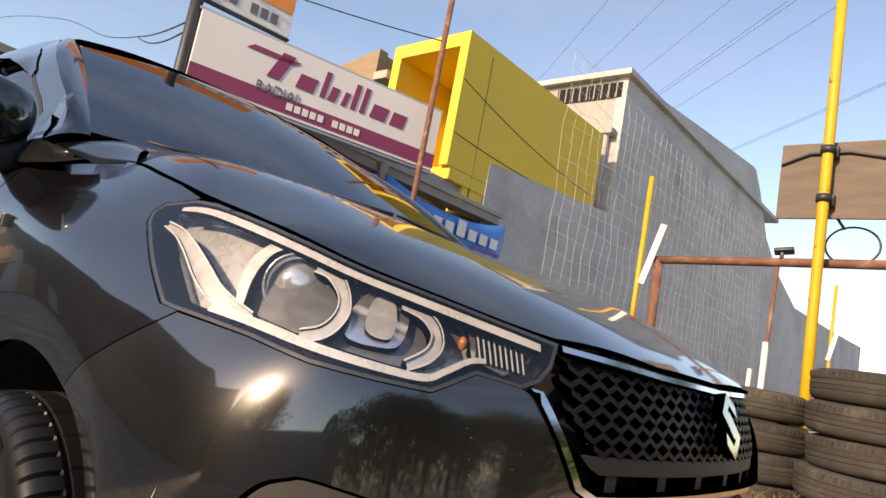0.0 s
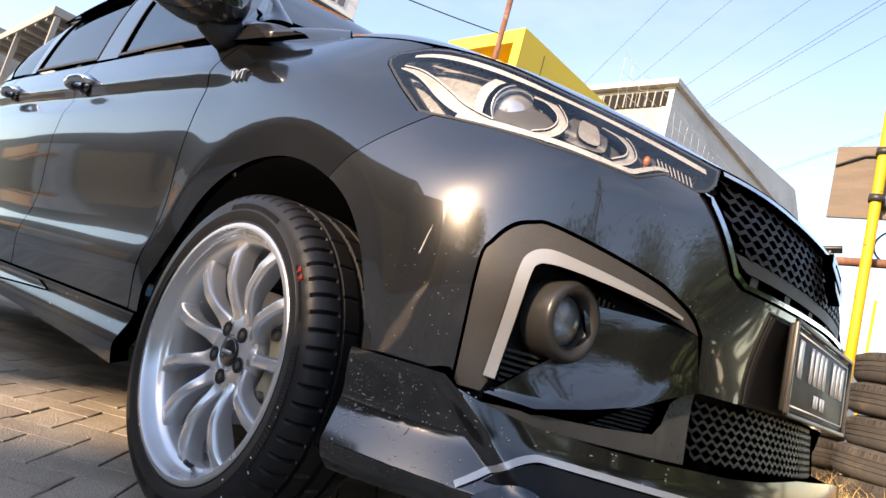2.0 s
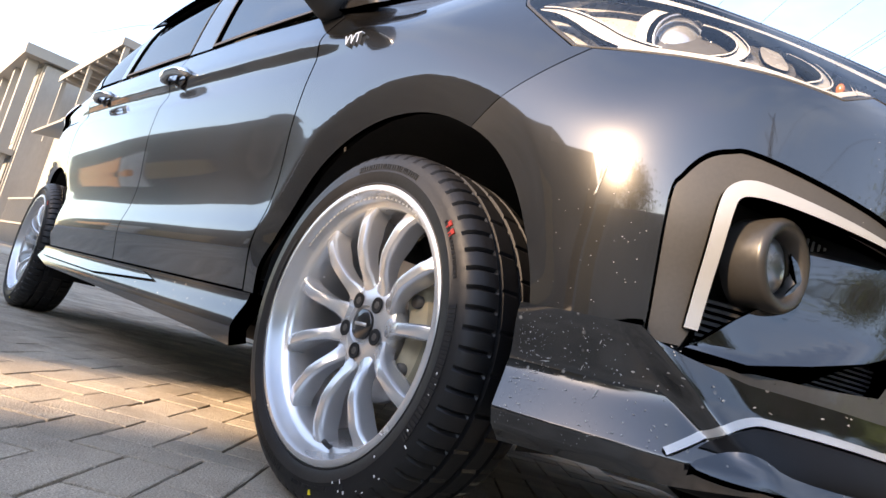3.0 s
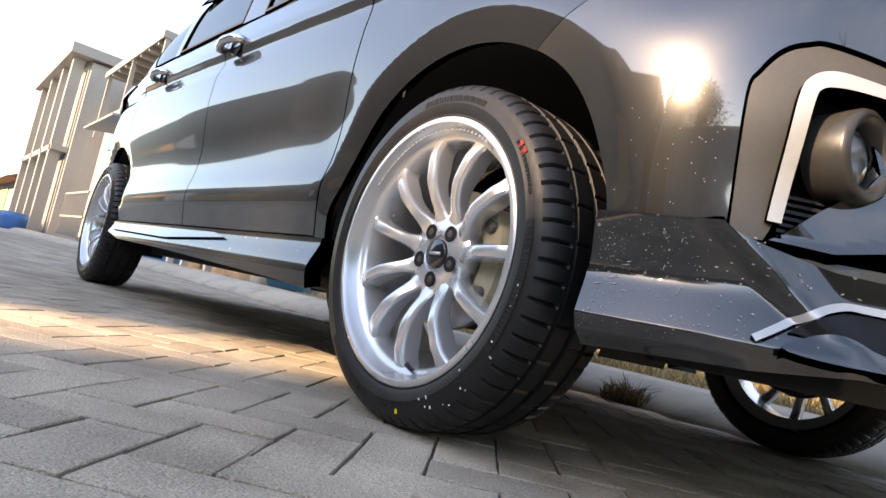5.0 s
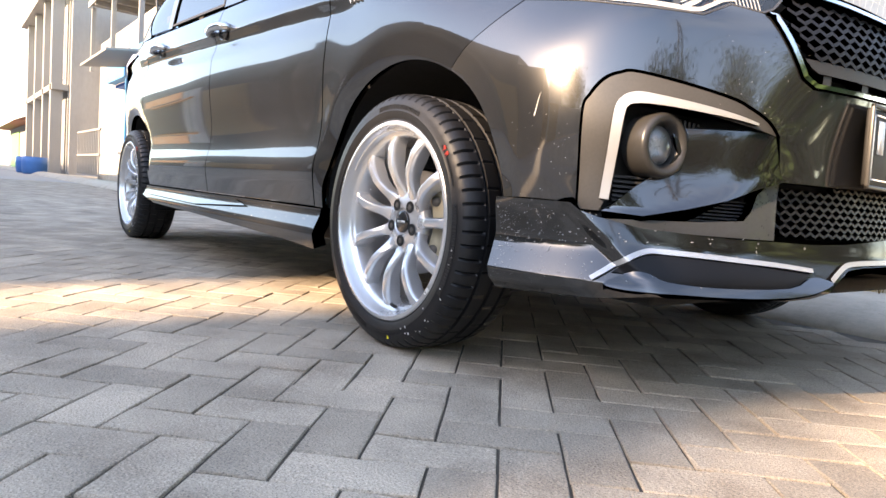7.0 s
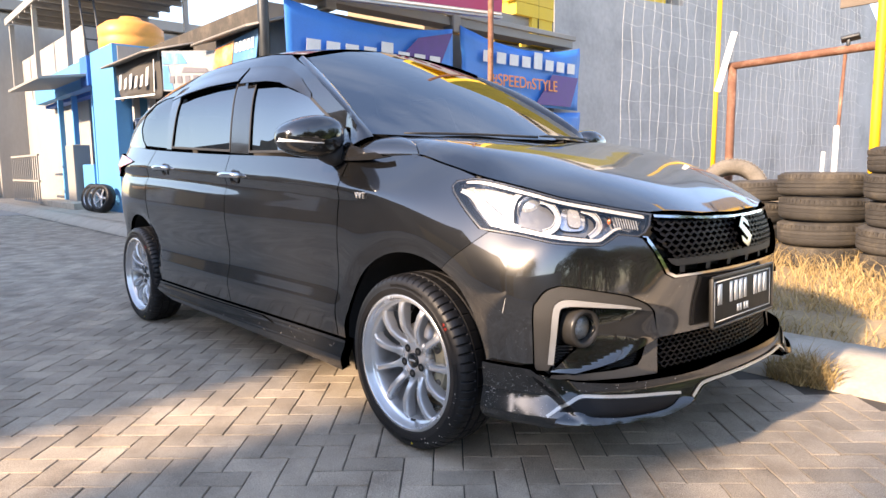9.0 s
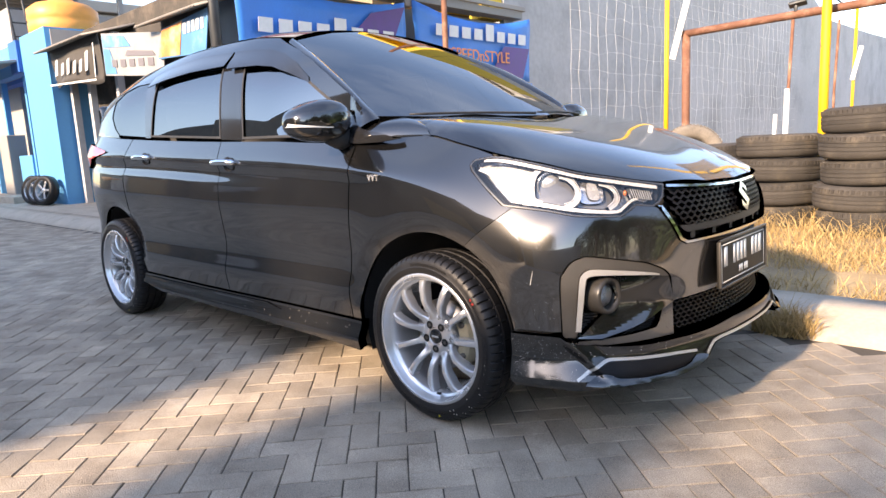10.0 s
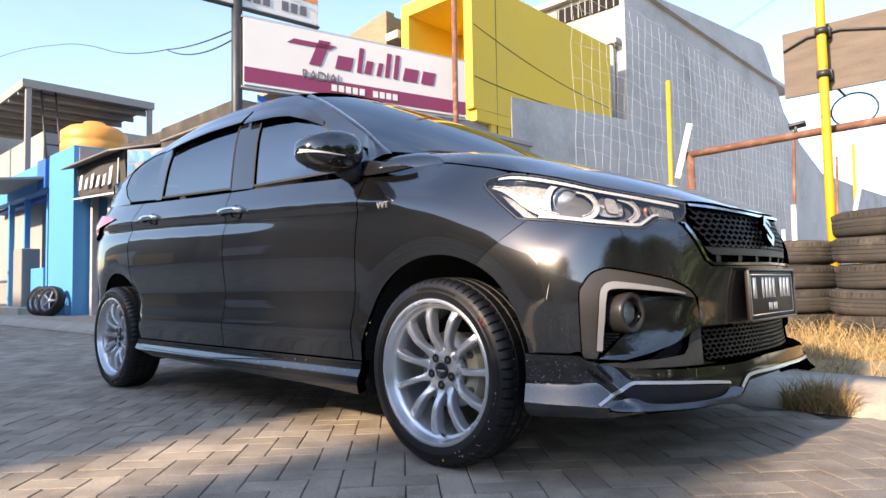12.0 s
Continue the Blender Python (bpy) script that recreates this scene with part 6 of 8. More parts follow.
rng = random.Random(11)
spots = []
while len(spots) < 26000:
    x, y = rng.uniform(-4.5, 3.2), 1.27 + 3.6 * rng.random() ** 1.3
    d = noise.noise(Vector((x * 1.1, y * 1.1, 9))) + 0.5 * noise.noise(Vector((x * 4, y * 4, 2)))
    band = -0.35 if 1.55 + 0.1 * math.sin(x * 3) < y < 1.85 else 0.25
    if d + band < rng.uniform(-0.5, 0.5):
        continue
    spots.append((x, y, 0.085, rng.uniform(0.04, 0.17) * (1.0 + 0.9 * smooth(2.6, 3.4, y)), rng.uniform(0.3, 1.5)))
grass("dry_grass", spots, STRAW, rng, "dry straw-coloured grass between kerb and tyres")
spots = [(rng.uniform(-6.5, 8), rng.uniform(4.5, 16), 0.09, rng.uniform(0.05, 0.25), rng.uniform(0.3, 1.2)) for _ in range(9000)]
grass("far_grass", spots, STRAW, rng, "sparse dry grass of the sports ground")
for n_, (x0, y0, r0, cnt, hh) in enumerate(((0.70, 0.90, 0.15, 1100, 0.24), (-0.72, 0.90, 0.11, 800, 0.15), (-2.9, 0.90, 0.10, 500, 0.13))):
    sp = []
    for _ in range(cnt):
        a, r = rng.uniform(0, 2 * math.pi), r0 * math.sqrt(rng.random())
        sp.append((x0 + 1.0 * r * math.cos(a), y0 + 0.45 * r * math.sin(a) - 0.02, 0.0, hh * rng.uniform(0.3, 1.0) * (1.15 - r / r0 * 0.5), rng.uniform(0.2, 1.3)))
    tagged(grass("grass_tuft", sp[: cnt * 2 // 3], STRAW if n_ == 0 else STRAW_DARK, rng, "tuft of dry grass at the kerb's foot"), kind="stuff")

# --- tyre stacks
def old_tyre(rubber=OLD_RUBBER):
    t = empty("old_tyre")
    tagged(t, "worn grey car tyre in a stack on dry grass", "tyre", "stacked old tyres")
    bm = bmesh.new()
    half = [(0.215, 0.065), (0.225, 0.085), (0.26, 0.098), (0.30, 0.100), (0.330, 0.088), (0.345, 0.070), (0.350, 0.050), (0.3505, 0.036), (0.3455, 0.034), (0.3455, 0.029), (0.3510, 0.027), (0.352, 0.004), (0.347, 0.002)]
    add_lathe(bm, half + [(r, -z) for r, z in half[::-1]] + [(0.205, -0.05), (0.205, 0.05)], 60, close=True)
    ob = part("carcass", bm, rubber, t)
    ob.data.set_sharp_from_angle(angle=radians(50))
    bm = bmesh.new()
    for i in range(60):
        a = 2 * math.pi * i / 60
        m = Matrix.Translation(polar(0.349, a, 0.062)) @ pose(0, 0, 0, 0, 0, math.degrees(a))
        add_box(bm, (-0.006, -0.010, -0.016), (0.004, 0.010, 0.016), 0.0, m)
    part("tread_block", bm, rubber, t, flat=True)
    return t


first = old_tyre()
rng = random.Random(5)
made = 0
for cx, cy, n_t, base in ((-0.22, 3.98, 4, 0.10), (0.52, 3.66, 5, 0.10), (-1.00, 4.30, 4, 0.02), (-1.42, 4.92, 1, 0.08)):
    z = base
    for i in range(n_t):
        z += 0.102
        m = Matrix.Translation((cx + rng.uniform(-0.025, 0.025), cy + rng.uniform(-0.025, 0.025), z)) @ pose(0, 0, 0, rng.uniform(-2, 2), rng.uniform(-2, 2), rng.uniform(0, 360))
        if made:
            copy_thing(first, m)
        else:
            first.matrix_basis = m
        made += 1
        z += 0.100
PALE_RUBBER = material("sun_bleached_rubber", (0.17, 0.15, 0.125), 0.9, var=0.3, fine=60, bump=0.25, second=(0.09, 0.08, 0.068), second_at=(0.5, 0.75), second_scale=5)
pale = old_tyre(PALE_RUBBER)
tagged(pale, "worn pale tyre leaning upright behind a stack", "tyre", "stacked old tyres")
pale.matrix_basis = Matrix.Translation((-1.36, 4.80, 0.69)) @ pose(0, 0, 0, 0, 0, 24) @ pose(0, 0, 0, 72, 0, 0)

# --- football goal
goal = empty("football_goal")
tagged(goal, "rusty pipe football goal frame standing on the field", "goal frame")
part("post", tube([(-1.56, 5.13, 0.05), (-1.555, 5.13, 1.0), (-1.56, 5.13, 2.06)], 0.045, 14), RUST, goal)
part("crossbar", tube([(-1.60, 5.13, 2.06), (-0.7, 5.02, 2.065), (0.4, 4.86, 2.06), (1.6, 4.72, 2.06)], 0.040, 14), RUST, goal)
part("post", tube([(1.56, 4.72, 0.05), (1.56, 4.72, 2.06)], 0.045, 14), RUST, goal)
mid = tagged(empty("thin_post"), "thin rusty post wrapped with white tape under the goal bar", "post")
part("pipe", tube([(-0.46, 4.98, 0.05), (-0.44, 4.98, 1.2), (-0.41, 4.97, 2.02)], 0.016, 10), RUST, mid)
part("tape", tube([(-0.455, 4.98, 0.3), (-0.445, 4.98, 1.35)], 0.026, 10), WHITE_MARK, mid, "white tape")
part("tape", tube([(-0.56, 4.94, 0.3), (-0.54, 4.94, 1.1)], 0.018, 10), WHITE_MARK, mid, "white tape")
flood = tagged(empty("floodlight"), "small dark floodlight fixed on the rusty bar", "lamp")
part("head", box((-0.08, -0.04, -0.015), (0.08, 0.05, 0.02), 0.008, pose(-0.37, 4.96, 2.165, -18, -8, 10)), DARK_STEEL, flood)
part("bracket", box((-0.40, 4.94, 2.09), (-0.37, 4.97, 2.16), 0.006), DARK_STEEL, flood)
part_ob = part("white_plank", box((-0.035, -0.012, -0.32), (0.035, 0.012, 0.32), 0.004, pose(-1.60, 5.05, 2.10, 0, 15, 0)), WHITE_MARK, flat=True)
tagged(part_ob, "white plank tied to the goal corner", "plank")

# --- basketball stand seen from behind
hoop = tagged(empty("basketball_stand"), "yellow pipe stand with a weathered wooden backboard, seen from behind", "basketball hoop")
part("pole", tube([(-0.035, 4.68, 0.05), (-0.045, 4.68, 1.5), (-0.05, 4.68, 3.2), (-0.06, 4.68, 5.2)], 0.043, 16), YELLOW_PIPE, hoop)
OLD_BOARD = material("grey_brown_board", (0.15, 0.12, 0.095), 0.85, var=0.3, scale=3, fine=40, stretch=(1, 1, 6), bump=0.1)
part("backboard", box((-0.43, 4.80, 2.42), (0.62, 4.83, 3.09), 0.004), OLD_BOARD, hoop, "weathered brown backboard", flat=True)
for z in (2.56, 2.98):
    part("clamp", lathe([(0.047, -0.03), (0.060, -0.03), (0.060, 0.03), (0.047, 0.03)], 20, Matrix.Translation((-0.048, 4.68, z)), close=True), DARK_STEEL, hoop)
    part("bracket", box((-0.09, 4.72, z - 0.05), (0.02, 4.80, z + 0.05), 0.008), DARK_STEEL, hoop)
part("brace", tube([(-0.42, 4.79, 2.90), (-0.2, 4.78, 2.99), (0.1, 4.78, 2.99), (0.55, 4.79, 2.88)], 0.012, 8), DARK_STEEL, hoop)
part("ring", tube([(0.13 + 0.20 * math.cos(2 * math.pi * i / 32), 5.02, 2.24 + 0.165 * math.sin(2 * math.pi * i / 32)) for i in range(33)], 0.009, 8, caps=False), DARK_STEEL, hoop, "dark iron ring")
part("ring_arm", tube([(0.03, 4.83, 2.44), (0.06, 5.02, 2.39)], 0.012, 8), DARK_STEEL, hoop)

# --- thin yellow net poles and the net before the grey wall
for x, y, zt, r in ((-2.81, 7.4, 3.72, 0.035), (-0.82, 9.8, 2.75, 0.024)):
    p = part("net_pole", tube([(x, y, 0.05), (x + 0.02, y, zt)], r, 12), YELLOW_PIPE)
    tagged(p, "thin yellow steel pole standing in the field", "pole", "yellow net poles")
stub = part("rusty_pipe", tube([(-1.07, 9.8, 0.05), (-1.07, 9.8, 1.5), (-1.04, 9.8, 2.58)], 0.02, 10), RUST)
tagged(stub, "thin rusty pipe standing in the field", "pole")
slat = part("white_plank", box((-0.03, -0.01, -0.26), (0.03, 0.01, 0.26), 0.003, pose(-0.765, 9.76, 1.88, 0, 12, 0)), WHITE_MARK, flat=True)
tagged(slat, "white plank tied to a thin yellow pole", "plank")
bm = bmesh.new()
for i in range(40):
    y = 10.6 + i * 0.42
    pts = [(-6.45 + 0.10 * noise.noise(Vector((y, k * 0.8, 4))), y + 0.05 * noise.noise(Vector((y * 2, k * 0.6, 7))), 0.2 + k * (7.6 / 14)) for k in range(15)]
    add_tube(bm, pts, 0.0026, 4, caps=False)
for j in range(19):
    z = 0.35 + j * 0.42
    pts = [(-6.45 + 0.10 * noise.noise(Vector((10.6 + k * 0.6, z, 4))), 10.6 + k * 0.6, z + 0.13 * noise.noise(Vector((k * 0.7, z * 2, 2)))) for k in range(30)]
    add_tube(bm, pts, 0.0042, 4, caps=False)
tagged(part("ball_net", bm, NET), "pale cord ball net hanging before the grey wall", "net", kind="stuff")

# --- walls beyond the field
structure(part("wall_grey", slab([(14.3, 0), (14.3, 9.02), (20, 9.70), (26.0, 10.36), (26.4, 10.36), (27.3, 9.7), (29, 8.0), (31.5, 6.9), (35.2, 5.95), (45, 6.1), (56, 6.4), (56, 0)], -0.3, "x", -7.0), RENDER_GREY, flat=True), "tall grey rendered wall with a broken sloping end", "wall")
structure(part("wall_low", slab([(8.92, 0), (8.92, 4.66), (14.32, 5.08), (14.32, 0)], -0.12, "x", -6.98), RENDER_GREY, flat=True), "grey rendered boundary wall", "wall")
hall = tagged(empty("grey_hall"), "grey rendered hall with a louvred strip below its flat roof", "building")
part("wall", box((-14.0, 14.32, 0), (-7.02, 14.5, 8.98)), RENDER_LIGHT, hall, flat=True)
part("roof", box((-14.2, 14.1, 9.0), (-6.85, 30, 9.16)), RENDER_GREY, hall, flat=True)
# the wall is not cut; a black sheet paints the shade between the bars
part("louvre_shade", box((-9.2, 14.27, 8.42), (-7.15, 14.33, 8.86)), DARK_CAVITY, hall, "black sheet for the shade in the louvre opening", flat=True)
for i in range(9):
    part("louvre_bar", box((-9.15 + i * 0.23, 14.24, 8.42), (-9.12 + i * 0.23, 14.28, 8.86)), RENDER_LIGHT, hall, flat=True)
part("downpipe", tube([(-7.35, 14.1, 4.9), (-7.35, 14.1, 7.3)], 0.09, 12), RENDER_GREY, hall, "grey downpipe")
part("pipe_head", box((-7.5, 13.95, 7.25), (-7.1, 14.25, 7.42), 0.02), RENDER_LIGHT, hall, flat=True)

yb = tagged(empty("yellow_building"), "bright yellow box-shaped upper storey with a deep framed opening", "building")
part("side_wall", box((-7.22, 7.65, 4.2), (-7.0, 13.4, 6.95)), YELLOW_WALL, yb, flat=True)
part("roof_slab", box((-9.1, 7.65, 6.66), (-7.225, 13.4, 6.95)), YELLOW_WALL, yb, flat=True)
part("far_side_wall", box((-9.1, 7.65, 4.2), (-8.86, 13.4, 6.655)), YELLOW_WALL, yb, flat=True)
part("back_wall", box((-8.855, 9.4, 4.2), (-7.225, 9.55, 6.655)), YELLOW_WALL, yb, flat=True)
part("floor_slab", box((-9.1, 7.75, 3.95), (-7.0, 13.4, 4.19)), YELLOW_WALL, yb, flat=True)
part("column", box((-7.35, 8.25, 3.4), (-7.02, 8.9, 4.66)), YELLOW_WALL, yb, flat=True)
gable = part("tiled_gable", slab([(-12.6, -0.2), (-12.6, 5.2), (-9.4, 6.35), (-9.2, 6.1), (-9.2, -0.2)], 1.5, "y", 9.5), BOARD, flat=True)
tagged(gable, "brown old house gable behind the yellow storey", "building")
brown_house = tagged(empty("brown_house"), "old brown house with a rough gable behind the billboard", "building")
part("gable_wall", slab([(-12.5, 0), (-12.5, 6.52), (-9.55, 6.98), (-9.55, 0)], 0.25, "y", 7.6), BOARD, brown_house, "rough brick gable", flat=True)
part("side_wall", box((-9.75, 7.86, 0), (-9.55, 11.5, 6.9)), BOARD, brown_house, flat=True)
part("balcony_slab", box((-9.54, 7.55, 6.22), (-9.12, 9.4, 6.40)), CONCRETE, brown_house, "concrete balcony slab", flat=True)
part("balcony_wall", box((-9.54, 9.3, 6.41), (-9.12, 9.5, 7.6)), RENDER_GREY, brown_house, flat=True)

# --- shop with banners facing the field
shop = tagged(empty("tyre_shop"), "low white tyre shop with a flat awning edge and blue banners", "building")
part("side_wall", box((-9.5, 2.45, 0.09), (-7.05, 8.9, 3.35)), RENDER_LIGHT, shop, flat=True)
# dark brown with the shade of the open fronts put into its colour
SHOP_SHADE = material("shop_front_shade", (0.055, 0.048, 0.04), 0.9, var=0.4, scale=2, fine=20, second=(0.11, 0.09, 0.07), second_at=(0.5, 0.7), second_scale=2)
part("shop_front", box((-9.5, 2.37, 0.09), (-7.03, 2.447, 3.33)), SHOP_SHADE, shop, "flat sheet painted dark for the shade of the open shop front", flat=True)
part("awning_slab", box((-7.1, 2.75, 3.42), (-6.75, 9.25, 3.56), 0.01), WHITE_WALL, shop, "white awning edge", flat=True)
part("awning_gutter", box((-6.78, 2.75, 3.57), (-6.70, 9.3, 3.66), 0.01), RENDER_LIGHT, shop, flat=True)
part("parapet", box((-7.3, 3.4, 3.57), (-7.1, 8.9, 3.95)), WHITE_WALL, shop, flat=True)
for y in (3.3, 5.85):
    part("bracket", box((-6.95, y - 0.09, 3.30), (-6.68, y + 0.09, 3.62), 0.02), WHITE_WALL, shop, flat=True)


def banner(name, y0, y1, z0, z1, x, sag, label):
    """A hanging vinyl sheet with folds."""
    bm = bmesh.new()
    n, rows = 28, []
    for k in range(9):
        v = k / 8
        row = []
        for i in range(n + 1):
            u = i / n
            zz = z1 + (z0 - z1) * v - sag * 4 * u * (1 - u) * (1 - v)
            row.append(bm.verts.new((x + 0.03 * math.sin(u * 15 + v * 3) * (0.3 + v) + 0.03 * noise.noise(Vector((u * 7, v * 3, y0))), y0 + (y1 - y0) * u, zz)))
        rows.append(row)
    for a, b in zip(rows, rows[1:]):
        for i in range(n):
            bm.faces.new((a[i], a[i + 1], b[i + 1], b[i]))
    ob = part(name, bm, BANNER_BLUE)
    so = ob.modifiers.new("thickness", "SOLIDIFY")
    so.thickness = 0.004
    return tagged(ob, label, "banner", "blue banners")


def word_shapes(parent, y0, y1, z, h, x, mat, n=8, thick=0.004, slant=0.25):
    """A maker's word drawn as plain rounded bars."""
    w = (y1 - y0) / n
    for i in range(n):
        a = y0 + i * w
        tall = 1.55 if i in (4,) and n > 6 else 1.0
        bm = slab([(a + 0.12 * w, z), (a + 0.82 * w, z), (a + 0.82 * w + slant * h * 0.3, z + h * tall), (a + 0.12 * w + slant * h * 0.3, z + h * tall)], -thick, "x", x)
        part("bar", bm, mat, parent, flat=True)


b1 = banner("vinyl_banner", 2.5, 5.72, 1.7, 3.34, -6.66, 0.16, "blue and purple vinyl banner with white bars, hung under the awning")
word_shapes(b1, 2.75, 5.4, 2.62, 0.20, -6.58, WHITE_MARK, 8)
part("purple_field", slab([(4.3, 2.55), (5.3, 2.55), (5.66, 3.25), (4.9, 3.08)], -0.004, "x", -6.60), BANNER_PURPLE, b1, flat=True)
b2 = banner("vinyl_banner", 5.9, 9.35, 2.15, 3.42, -6.66, 0.22, "blue vinyl banner with white bars and an orange slogan")
word_shapes(b2, 6.35, 9.15, 2.86, 0.20, -6.58, WHITE_MARK, 8)
part("purple_field", slab([(7.9, 2.2), (9.0, 2.2), (9.25, 2.8), (8.4, 2.8)], -0.004, "x", -6.605), BANNER_PURPLE, b2, flat=True)
text_part("slogan", "#SPEEDnSTYLE", 0.30, pose(-6.57, 7.55, 2.56, 90, 0, 90), SIGN_ORANGE, b2, 0.004)
b3 = banner("vinyl_banner", 6.4, 9.45, 1.0, 2.12, -6.70, 0.05, "lower blue and purple vinyl banner with white bars")
word_shapes(b3, 6.9, 9.2, 1.55, 0.18, -6.60, WHITE_MARK, 8)

# --- pole sign
sign = tagged(empty("pole_sign"), "white and plum billboard on a dark steel post", "sign")
SD = Vector((-5.68 + 6.60, 5.89 - 2.26, 0)).normalized()
ang = math.degrees(math.atan2(SD.y, SD.x))
SM = Matrix.Translation((-6.60, 2.26, 3.42)) @ pose(0, 0, 0, 0, 0, ang)     # x runs along the board, -y faces the road end
part("post", tube([(-6.72, 2.22, 0.05), (-6.72, 2.22, 6.2)], 0.075, 18), DARK_STEEL, sign, "dark steel post")
W_, H_ = 3.745, 0.96
part("board", box((0, 0, 0), (W_, 0.16, H_), 0.01, SM), SIGN_WHITE, sign, "white board", flat=True)
part("frame", box((-0.03, 0.02, -0.04), (W_ + 0.03, 0.14, -0.002), 0.005, SM), SATIN, sign, flat=True)
part("frame", box((-0.03, 0.02, H_ + 0.002), (W_ + 0.03, 0.14, H_ + 0.04), 0.005, SM), SATIN, sign, flat=True)
part("plum_band", box((0.0, -0.006, 0.045), (W_, -0.001, 0.26), 0.0, SM), SIGN_PLUM, sign, flat=True)


def board_bar(x0, x1, z0, z1, mat, slant=0.0, off=-0.010):
    bm = bmesh.new()
    f = bm.faces.new([bm.verts.new((x, off, z)) for x, z in ((x0, z0), (x1, z0), (x1 + slant, z1), (x0 + slant, z1))])
    r = bmesh.ops.extrude_face_region(bm, geom=[f])
    bmesh.ops.translate(bm, vec=(0, 0.006, 0), verts=[v for v in r["geom"] if isinstance(v, bmesh.types.BMVert)])
    bmesh.ops.recalc_face_normals(bm, faces=bm.faces[:])
    bmesh.ops.transform(bm, matrix=SM, verts=bm.verts[:])
    part("bar", bm, mat, sign, flat=True)


# the maker's word as plum shapes: one swept initial, then bars
board_bar(0.62, 1.28, 0.72, 0.79, SIGN_PLUM, 0.10)
board_bar(0.95, 1.13, 0.45, 0.84, SIGN_PLUM, 0.16)
for x0, x1, z1 in ((1.36, 1.62, 0.66), (1.72, 1.80, 0.84), (1.84, 1.96, 0.66), (2.05, 2.13, 0.66), (2.20, 2.28, 0.84), (2.35, 2.43, 0.84), (2.52, 2.78, 0.66), (2.86, 3.10, 0.66)):
    board_bar(x0, x1, 0.45, z1, SIGN_PLUM, 0.05)
text_part("word", "RADIAL", 0.19, SM @ pose(1.16, -0.012, 0.285, 90, 0, 0), SIGN_GREY, sign, 0.004)
for i in range(10):
    if i != 5:
        board_bar(1.30 + i * 0.115, 1.385 + i * 0.115, 0.10, 0.20, SIGN_WHITE, 0.0, -0.016)
up = Matrix.Translation((-6.95, 1.05, 4.56)) @ pose(0, 0, 0, 0, 0, 82)
part("upper_board", box((0, -0.10, 0), (2.45, -0.02, 1.1), 0.01, up), SIGN_WHITE, sign, "white and orange upper board", flat=True)
part("orange_field", box((0.02, -0.108, 0.34), (2.43, -0.102, 1.08), 0.0, up), SIGN_ORANGE, sign, flat=True)
part("foot_rail", box((-0.02, -0.105, -0.03), (2.47, -0.02, -0.003), 0.004, up), DARK_STEEL, sign, flat=True)
for i in range(9):
    if i != 5:
        part("bar", box((0.98 + i * 0.145, -0.108, 0.10), (1.085 + i * 0.145, -0.102, 0.24), 0.0, up), SIGN_GREY, sign, flat=True)
brown = part("brown_post", tube([(-5.6, 5.5, 0.1), (-5.58, 5.52, 3.0), (-5.6, 5.55, 6.4)], 0.045, 12), RUST)
tagged(brown, "thin rust-brown steel post beside the billboard", "post")

# --- road front of the shops
def canopy(name, x0, x1, y0, z0, y1, z1, label):
    """A corrugated sheet roof on a slope from the wall to its front edge."""
    bm = bmesh.new()
    n = int((x1 - x0) / 0.035)
    rows = []
    for y, z in ((y0, z0), (y1, z1)):
        rows.append([bm.verts.new((x0 + (x1 - x0) * i / n, y, z + 0.016 * (1 if i % 2 else -1))) for i in range(n + 1)])
    for i in range(n):
        bm.faces.new((rows[0][i], rows[0][i + 1], rows[1][i + 1], rows[1][i]))
    ob = part(name, bm, ROOF_SHEET)
    so = ob.modifiers.new("thickness", "SOLIDIFY")
    so.thickness = 0.012
    return structure(ob, label, "canopy")


# the wall's dark colour carries the shade under the canopy
plate_ob("wall_shops", (-13.3, 2.9, 0.09), (-9.5, 3.1, 3.6), SHOP_SHADE, "weathered wooden shop front wall, coloured dark for the canopy's shade", "wall")
canopy("canopy_1", -8.6, -6.7, 1.95, 2.90, 3.3, 3.35, "corrugated canopy over the tyre shop's front")
canopy("canopy_2", -13.3, -10.7, 1.95, 3.10, 3.4, 3.5, "corrugated canopy over the neighbouring shop")
for x in (-13.15, -12.2, -10.85):
    p = part("shop_post", box((x - 0.06, 2.5, 0.09), (x + 0.06, 2.62, 3.2)), RENDER_GREY, flat=True)
    tagged(p, "weathered grey canopy post", "post", "canopy posts")
bm = bmesh.new()
rows = []
for k in range(9):
    v = k / 8
    row = []
    for i in range(19):
        u = i / 18
        x = -13.22 + 2.50 * u
        z = 3.162 - v * (0.70 + 0.14 * u + 0.03 * math.sin(9 * u + 0.6))
        row.append(bm.verts.new((x, 2.22 + 0.07 * math.sin(7 * u + 2 * v) * (0.2 + v), z)))
    rows.append(row)
for a, b in zip(rows, rows[1:]):
    for i in range(18):
        bm.faces.new((a[i], a[i + 1], b[i + 1], b[i]))
db = part("dark_banner", bm, BANNER_DARK)
so = db.modifiers.new("thickness", "SOLIDIFY")
so.thickness = 0.006
tagged(db, "slack dark grey cloth banner with pale bars under the canopy", "banner")
for i, h in enumerate((0.30, 0.22, 0.28, 0.22, 0.22, 0.34)):
    x = -12.72 + i * 0.31
    z = 2.60 - i * 0.012
    part("bar", slab([(x, z), (x + 0.13, z + 0.02), (x + 0.22, z + h), (x + 0.09, z + h - 0.02)], -0.006, "y", 2.118), WHITE_MARK, db, flat=True)
part("hem", slab([(-13.10, 2.455), (-10.75, 2.345), (-10.75, 2.375), (-13.10, 2.485)], -0.006, "y", 2.13), WHITE_MARK, db, flat=True)
